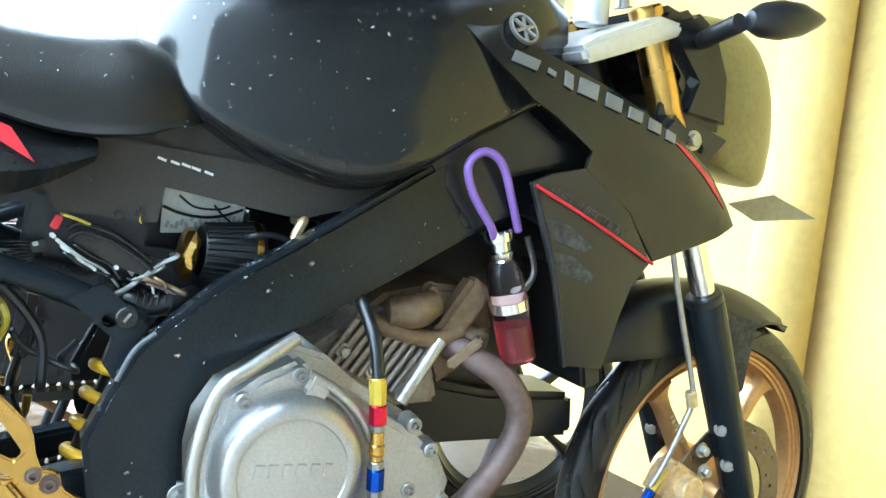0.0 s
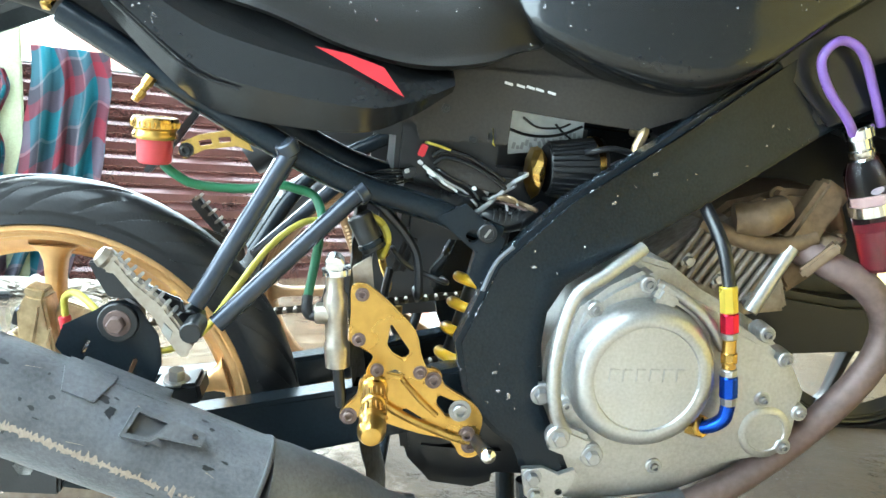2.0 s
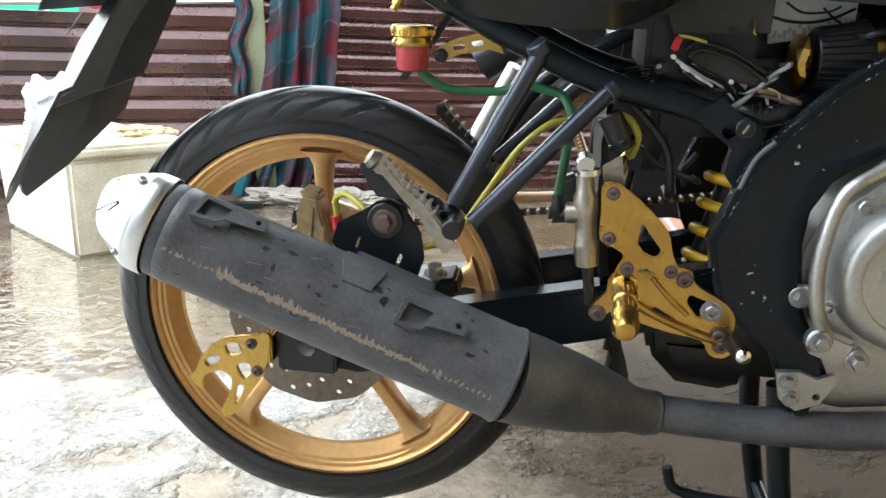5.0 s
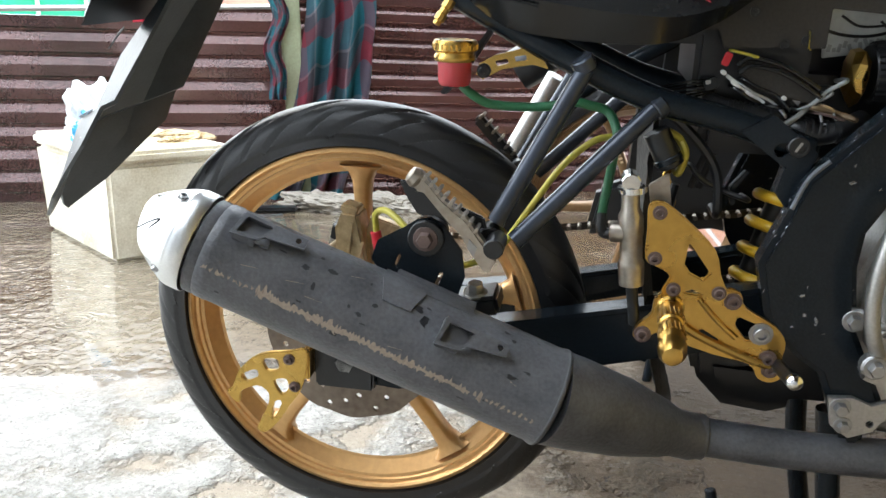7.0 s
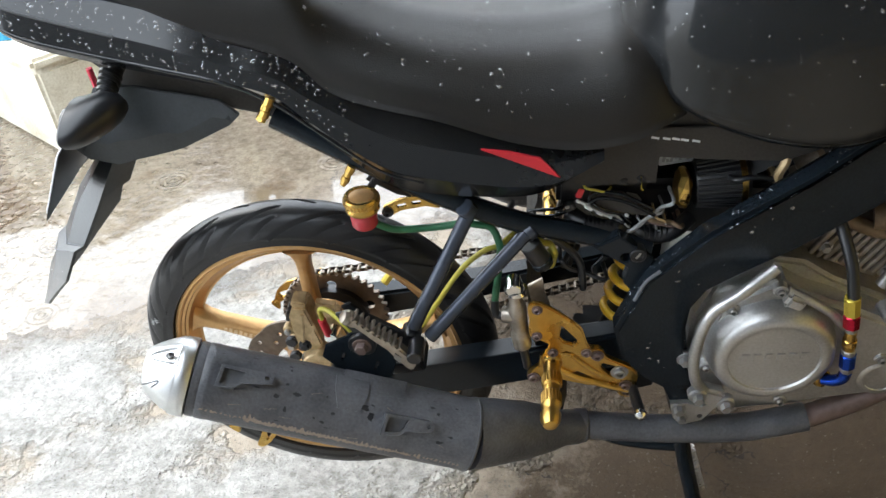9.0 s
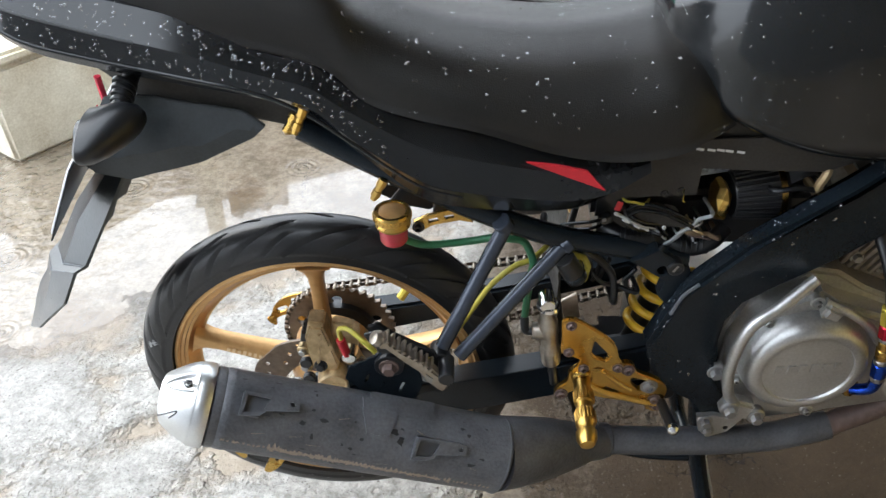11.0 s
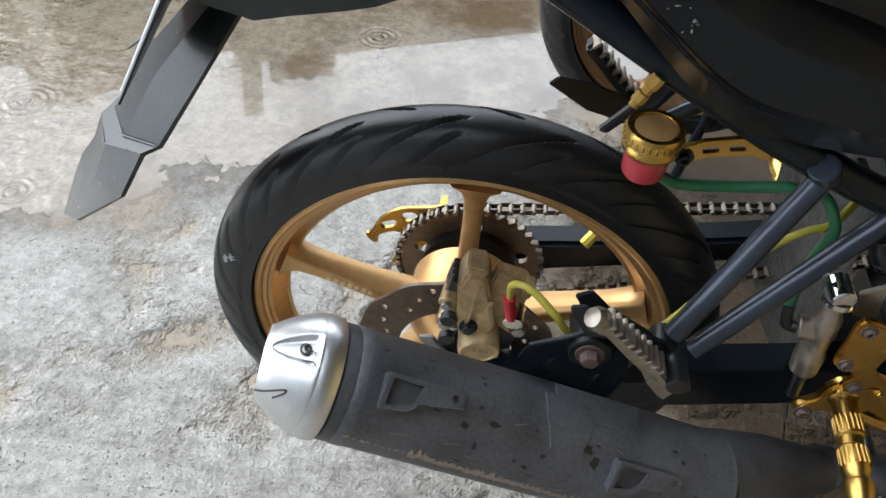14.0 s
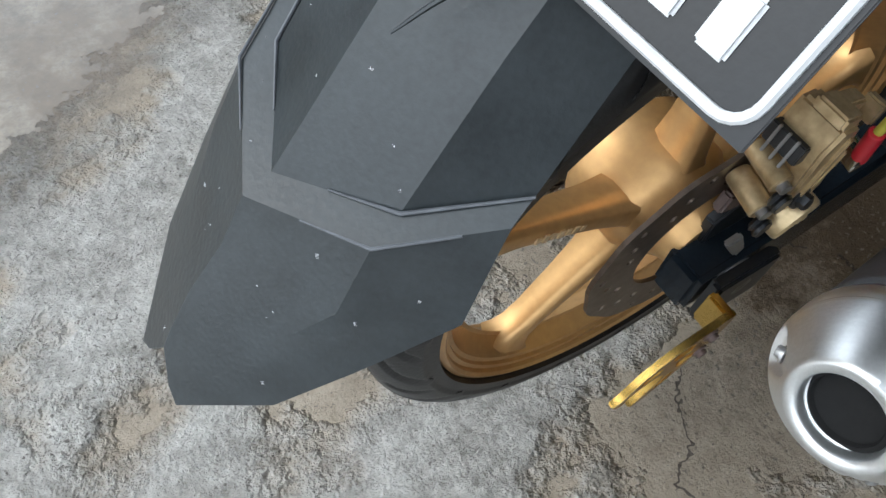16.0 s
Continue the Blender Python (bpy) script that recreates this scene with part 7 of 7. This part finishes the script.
crumple("brown_scrap", (-1.20, 1.74, 0.412), (0.10, 0.06, 0.02), 5, CARD, "brown paper scrap lying on the foam box", "scrap")
crumple("brown_scrap", (-1.17, 1.62, 0.411), (0.05, 0.04, 0.014), 12, CARD, "small brown paper scrap on the foam box", "scrap")
crumple("rubble", (-0.86, 2.33, 0.062), (0.20, 0.09, 0.06), 17, DIRTY, "low lump of broken concrete on the floor", "rubble")
crumple("rubble", (-0.62, 2.42, 0.062), (0.15, 0.08, 0.05), 21, DIRTY, "low lump of broken concrete on the floor", "rubble")
ob = part("slipper", block((0, 0, 0), (0.20, 0.075, 0.022), bevel=0.010), BLACK, None)
ob.matrix_world = pose(-1.05, 2.20, 0.063, 0, 0, 20)
tagged(ob, "black rubber slipper on the wet floor", "slipper")
ob = part("metal_strip", block((0, 0, 0), (0.26, 0.035, 0.006), bevel=0.001), STEEL, None)
ob.matrix_world = pose(-1.10, 2.08, 0.055, 0, 0, 25)
tagged(ob, "bent metal strip lying beside the foam box", "strip")


def plaid():
    m = bpy.data.materials.new("plaid_cloth")
    m.use_nodes = True
    nt = m.node_tree
    b = nt.nodes["Principled BSDF"]
    uv = nt.nodes.new("ShaderNodeUVMap")
    uv.uv_map = "weave"
    sep = nt.nodes.new("ShaderNodeSeparateXYZ")
    nt.links.new(uv.outputs[0], sep.inputs[0])
    cols = []
    for ch, f in ((0, 2.3), (1, 3.4)):
        mu = nt.nodes.new("ShaderNodeMath")
        mu.operation = "MULTIPLY"
        mu.inputs[1].default_value = f
        fr = nt.nodes.new("ShaderNodeMath")
        fr.operation = "FRACT"
        nt.links.new(sep.outputs[ch], mu.inputs[0])
        nt.links.new(mu.outputs[0], fr.inputs[0])
        r = nt.nodes.new("ShaderNodeValToRGB")
        r.color_ramp.interpolation = "CONSTANT"
        e = r.color_ramp.elements
        e[0].color = (0.02, 0.15, 0.19, 1)
        e[1].position, e[1].color = 0.34, (0.20, 0.022, 0.04, 1)
        for pos, c in ((0.62, (0.05, 0.045, 0.06, 1)), (0.86, (0.20, 0.18, 0.20, 1)), (0.91, (0.02, 0.13, 0.17, 1))):
            n = e.new(pos)
            n.color = c
        nt.links.new(fr.outputs[0], r.inputs[0])
        cols.append(r.outputs[0])
    mx = nt.nodes.new("ShaderNodeMixRGB")
    mx.inputs[0].default_value = 0.5
    nt.links.new(cols[0], mx.inputs[1])
    nt.links.new(cols[1], mx.inputs[2])
    nt.links.new(mx.outputs[0], b.inputs["Base Color"])
    b.inputs["Roughness"].default_value = 0.85
    return m


def hanging_cloth(a, b, z0, z1, folds, seed, depth=0.03, flare=0.0, sag=0.0):
    a, b = Vector(a), Vector(b)
    d = b - a
    ln = d.length
    d.normalize()
    n = Vector((d.y, -d.x, 0))
    nx, nz = 60, 40
    bm = bmesh.new()
    uvl = bm.loops.layers.uv.new("weave")
    g = []
    for i in range(nx + 1):
        row = []
        for j in range(nz + 1):
            f, h = i / nx, j / nz
            ph = folds * 2 * math.pi * f + 3.4 * noise.noise((f * 2.2, h * 1.3, seed)) - 1.5 * h
            o = depth * math.sin(ph) * (0.35 + 0.65 * (1 - h)) + 0.02 * noise.noise((f * 4, h * 3, seed + 4))
            x = a + d * (ln * ((f - 0.5) * (1 + flare * (1 - h)) + 0.5) + 0.03 * noise.noise((h * 3, seed, 2)) - sag * (1 - h) ** 2.2) + n * (0.10 + o)
            row.append(bm.verts.new((x.x, x.y, z0 + (z1 - z0) * h)))
        g.append(row)
    for i in range(nx):
        for j in range(nz):
            fc = bm.faces.new((g[i][j], g[i + 1][j], g[i + 1][j + 1], g[i][j + 1]))
            for lp, (u, v) in zip(fc.loops, ((i, j), (i + 1, j), (i + 1, j + 1), (i, j + 1))):
                uu, vv = u / nx, v / nz
                lp[uvl].uv = (uu * 0.95 + 0.30 * vv + 0.10 * noise.noise((uu * 3, vv * 3, seed)), vv - 0.22 * uu + 0.08 * noise.noise((uu * 4, vv * 3, seed + 5)))
    bmesh.ops.solidify(bm, geom=bm.faces[:], thickness=0.003)
    return bm


PLAID = plaid()
tagged(part("hanging_cloth", hanging_cloth((-1.031, 2.547, 0), (-0.767, 2.666, 0), 0.07, 1.02, 3.6, 1.0, 0.050, 0.15, 0.16), PLAID, None, sharp=80), "teal and red plaid sarong hanging over the fence", "cloth")
tagged(part("hanging_cloth", hanging_cloth((-1.177, 2.481, 0), (-1.113, 2.510, 0), 0.50, 0.92, 1.0, 6.0, 0.02), PLAID, None, sharp=80), "narrow end of a plaid cloth beside the post", "cloth")
bm = block((0, 0, 0.58), (0.085, 0.06, 1.16), bevel=0.008)
for v in bm.verts:
    v.co.x += 0.012 * noise.noise((0, 0, v.co.z * 3)) - 0.05 * (v.co.z - 0.5)
ob = part("wooden_post", bm, WOODG, None)
ob.matrix_world = pose(-1.056, 2.480, 0.045, 0, 0, 24)
tagged(ob, "weathered green painted wooden post at the fence", "post")

# ---- second motorcycle, pale, parked beyond ----
sc = new("parked_scooter")
sc.matrix_world = pose(-0.025, -0.065, 0.441, 5.456, 0, -0.143)
tagged(sc, "pale grey scooter with a darkened gold rear wheel parked beside", "scooter")
# the wheel's gold is darkened in its colour to stand for shade
wheel(sc, (0.385, 0.855, -0.075), "rear_wheel", 0.290, 0.036, 40, label="gold rear wheel darkened for shade, with a black tyre", paint=GOLDDIM, rim_label="gold rim coloured darker for shade")
GREYP = mat("pale_grey_bodywork", (0.50, 0.52, 0.53), 0.30, var=0.12, bump=0.02, coat=0.3)
bod = body([(x, prof6(w, zb, zt, 0.3, 0.65, 0.92)) for x, w, zb, zt in ((0.16, 0.02, 0.37, 0.40), (0.26, 0.09, 0.31, 0.395), (0.45, 0.12, 0.29, 0.40), (0.65, 0.13, 0.28, 0.425), (0.85, 0.12, 0.26, 0.42), (1.05, 0.06, 0.25, 0.38))])
bmesh.ops.translate(bod, verts=bod.verts, vec=(0, 0.66, 0.03))
bod = part("side_panel", bod, GREYP, sc, "pale grey body panel")
for x, z, w in ((0.565, 0.425, 0.020), (0.592, 0.420, 0.014), (0.614, 0.416, 0.012), (0.636, 0.412, 0.014), (0.662, 0.406, 0.016), (0.70, 0.400, 0.010)):
    part("letter_bar", block((x, 0.531, z), (w, 0.006, 0.014), pose(0, 0, 0, 0, 20, 0), bevel=0.0008), BLACK, bod, "black lettering shown as bars")
st = body([(x, prof6(w, zb, zt)) for x, w, zb, zt in ((0.24, 0.05, 0.385, 0.41), (0.40, 0.10, 0.385, 0.44), (0.65, 0.11, 0.40, 0.455), (0.90, 0.09, 0.40, 0.46))])
bmesh.ops.translate(st, verts=st.verts, vec=(0, 0.68, 0.05))
part("seat", st, SEATM, sc, "black scooter seat")
part("number_plate", plate([(0.175, 0.398), (0.262, 0.388), (0.270, 0.345), (0.185, 0.352)], 0.545, 0.548, bevel=0.0005), BLACK, sc, "black number plate with pale bars")
for i in range(3):
    part("plate_bar", block((0.20 + 0.022 * i, 0.5445, 0.378 - 0.003 * i), (0.012, 0.002, 0.020), bevel=0.0005), WHITE, sc)
part("engine_block", block((0.58, 0.80, 0.02), (0.36, 0.14, 0.22), pose(0, 0, 0, 0, 8, 0), bevel=0.03), BLACK, sc)
part("lower_cover", block((0.72, 0.70, 0.12), (0.72, 0.14, 0.34), pose(0, 0, 0, 0, 4, 0), bevel=0.03), BLACK, sc, "black lower scooter cover")
part("floor_board", block((0.85, 0.70, 0.02), (0.50, 0.24, 0.05), bevel=0.02), BLACK, sc)
part("leg_shield", block((1.08, 0.70, 0.22), (0.05, 0.30, 0.42), pose(0, 0, 0, 0, -14, 0), bevel=0.02), GREYP, sc)
part("shock_absorber", tube([(0.135, 0.62, 0.075), (0.215, 0.60, 0.228)], 0.017, 14), ALU, sc, "grey shock absorber tube")
part("frame_tube", tube([(0.17, 0.60, 0.06), (0.26, 0.60, 0.20), (0.42, 0.62, 0.30)], 0.014, 12), SATIN, sc)
part("rear_fender", tube([(0.12, 0.86, 0.20), (0.24, 0.86, 0.27), (0.42, 0.86, 0.27)], 0.045, 10), BLACK, sc)
for dy in (0.80, 0.92):
    part("stand_leg", tube([(0.50, dy, -0.06), (0.46, dy, -0.25), (0.44, dy + 0.02, -0.395 - 0.0956 * dy)], 0.011, 10), SATIN, sc)
part("axle", rod((0.385, 0.76, -0.075), (0.385, 0.95, -0.075), 0.012), STEEL, sc)
part("swing_case", plate([(0.28, -0.12), (0.30, -0.02), (0.60, 0.10), (0.66, 0.02), (0.62, -0.08)], 0.77, 0.81, bevel=0.01), BLACK, sc)
wheel(sc, (1.42, 0.70, -0.02), "front_wheel", 0.27, 0.03, 40, label="black front wheel", paint=BLACK, rim_label="black painted rim")
part("front_fork", tube([(1.13, 0.70, 0.50), (1.42, 0.76, -0.02)], 0.02, 12), SATIN, sc)
part("front_fork", tube([(1.13, 0.70, 0.50), (1.42, 0.64, -0.02)], 0.02, 12), SATIN, sc)

# ---- beyond the fence ----
PALE = mat("pale_house_wall", (0.70, 0.70, 0.66), 0.8, var=0.15, scale=1.5, bump=0.2, bscale=30)
BRICKR = mat("salmon_plaster", (0.62, 0.30, 0.22), 0.8, var=0.25, scale=3, bump=0.2, bscale=30)
GREENN = mat("green_net", (0.03, 0.42, 0.22), 0.7, var=0.25, scale=9, bump=0.3)
DARKG = mat("dark_glass", (0.04, 0.05, 0.05), 0.1, var=0.2, bump=0.0)
house = new("neighbour_house")
house.matrix_world = pose(-0.9, 7.25, 0.052, 0, 0, 6)
tagged(house, "low pale neighbour house with salmon base wall", "house")
part("wall", block((0, 0, 1.5), (9.0, 0.25, 3.0), bevel=0.01), PALE, house)
part("base_wall", block((0, -0.16, 0.70), (9.0, 0.06, 1.40), bevel=0.005), BRICKR, house, "salmon painted base wall")
part("roof", block((0, 0.55, 3.15), (9.6, 1.5, 0.10), pose(0, 0, 0, 12, 0, 0), bevel=0.01), ROOFM, house)
for x in (-3.4, -2.2, -1.0, 0.2, 1.4, 2.6):
    w = part("window", block((x, -0.135, 1.80), (0.75, 0.05, 0.60), bevel=0.008), WHITE, house)
    part("pane", block((x - 0.17, -0.165, 1.80), (0.30, 0.012, 0.50), bevel=0.002), DARKG, w)
    part("pane", block((x + 0.17, -0.165, 1.80), (0.30, 0.012, 0.50), bevel=0.002), DARKG, w)
    part("pillar", block((x + 0.6, -0.22, 0.72), (0.06, 0.08, 1.44), bevel=0.006), WHITE, house)
net = part("green_net", block((0, 0, 0.62), (2.4, 0.03, 1.16), bevel=0.005), GREENN, None)
net.matrix_world = pose(-4.6, 5.6, 0.04, 0, 0, 40)
tagged(net, "green mesh net stretched beyond the fence", "net")
for i in range(7):
    ob = part("net_pole", rod((0, 0, 0), (0, 0, 1.3), 0.018), WHITE, None)
    ob.matrix_world = pose(-4.6 + 0.39 * (i - 3) * 0.766 + 0.03, 5.6 + 0.39 * (i - 3) * 0.643 - 0.04, 0.04)
    tagged(ob, "thin white pole holding the green net", "pole", group="poles of the green net")


# ---- rain drops ----
def drops(ob, count, seed, size=(0.0008, 0.0028), up=0.05, cond=None):
    me = ob.data
    rnd = random.Random(seed)
    me.calc_loop_triangles()
    polys = [p for p in me.loop_triangles if p.normal.z > up and (cond is None or cond(p.center))]
    tot = np.cumsum([p.area for p in polys])
    vs, fs = [], []
    for _ in range(count):
        p = polys[int(np.searchsorted(tot, rnd.random() * tot[-1]))]
        w = [rnd.random() ** 0.7 + 0.01 for _ in p.vertices]
        sw = sum(w)
        c = sum((me.vertices[v].co * (k / sw) for v, k in zip(p.vertices, w)), Vector())
        n = Vector(p.normal)
        t = n.orthogonal().normalized()
        b = n.cross(t)
        r = size[0] + (size[1] - size[0]) * rnd.random() ** 2.2
        ex = 1 + 1.1 * rnd.random()
        ang = rnd.random() * 6.28
        t, b = (math.cos(ang) * t + math.sin(ang) * b) * ex, (-math.sin(ang) * t + math.cos(ang) * b)
        o = len(vs)
        for h, k in ((-0.10, 1.0), (0.20, 0.82), (0.32, 0.42)):
            for s in range(7):
                a = 2 * math.pi * s / 7
                vs.append(c + r * (k * (math.cos(a) * t + math.sin(a) * b) + h * n))
        vs.append(c + r * 0.36 * n)
        for i in range(2):
            for s in range(7):
                fs.append((o + i * 7 + s, o + i * 7 + (s + 1) % 7, o + i * 7 + 7 + (s + 1) % 7, o + i * 7 + 7 + s))
        for s in range(7):
            fs.append((o + 14 + s, o + 14 + (s + 1) % 7, o + 21))
    m2 = bpy.data.meshes.new("rain_water")
    m2.from_pydata([tuple(v) for v in vs], [], fs)
    m2.polygons.foreach_set("use_smooth", [True] * len(m2.polygons))
    m2.materials.append(WATER)
    d = new("rain_water", m2)
    d.parent = ob
    return tagged(d, "scattered rain drops", kind="stuff")


WATER = bpy.data.materials.new("rain_water")
WATER.use_nodes = True
pb = WATER.node_tree.nodes["Principled BSDF"]
pb.inputs["Base Color"].default_value = (1, 1, 1, 1)
pb.inputs["Roughness"].default_value, pb.inputs["Transmission Weight"].default_value, pb.inputs["IOR"].default_value = 0.02, 0.80, 1.33
drops(tank, 700, 1, (0.0005, 0.0014), -0.35)
drops(seat, 300, 2, (0.0007, 0.0021), 0.25)
drops(tail, 2300, 3, (0.0006, 0.0015), 0.12, lambda c: c.x < 0.12)
drops(tail, 60, 9, (0.0008, 0.0022), -0.2)
for o in [o for o in bike.children if o.name.startswith("frame_beam")]:
    drops(o, 200, 4, (0.0006, 0.0017), 0.3)
    drops(o, 130, 5, (0.0008, 0.0024), -0.4)
drops(flap, 34, 6, (0.0005, 0.0012), -0.3)

# ---- dried paint marks on the rear tyre's shoulder ----
tyre = [o for o in rear.children if o.name.startswith("tyre")][0]
PAINTMARK = mat("dried_pale_paint", (0.36, 0.37, 0.37), 0.6, var=0.5, bump=0.3)
for at, long_, wide, seed in (((-0.259, -0.046, 0.073), 0.0085, 0.0032, 3), ((-0.250, -0.054, 0.079), 0.0055, 0.0036, 8)):
    tm, rnd = tyre.data, random.Random(seed)
    c = min((v.co for v in tm.vertices), key=lambda v: (v - Vector(at)).length).copy()
    e1 = Vector((0.25, 0.35, 0.9)).normalized()
    vs, fs = [], []
    for p in tm.polygons:
        d = p.center - c
        if d.length > 0.012:
            continue
        along = d.dot(e1)
        across = (d - along * e1).length
        if (along / long_) ** 2 + (across / wide) ** 2 < 0.35 + 0.75 * rnd.random():
            o = len(vs)
            vs += [tuple(tm.vertices[v].co + p.normal * 0.0005) for v in p.vertices]
            fs.append(tuple(range(o, o + len(p.vertices))))
    pm = bpy.data.meshes.new("paint_mark")
    pm.from_pydata(vs, [], fs)
    pm.materials.append(PAINTMARK)
    mark = new("paint_mark", pm)
    mark.parent = tyre
    mark["label"] = "dried pale paint smear"
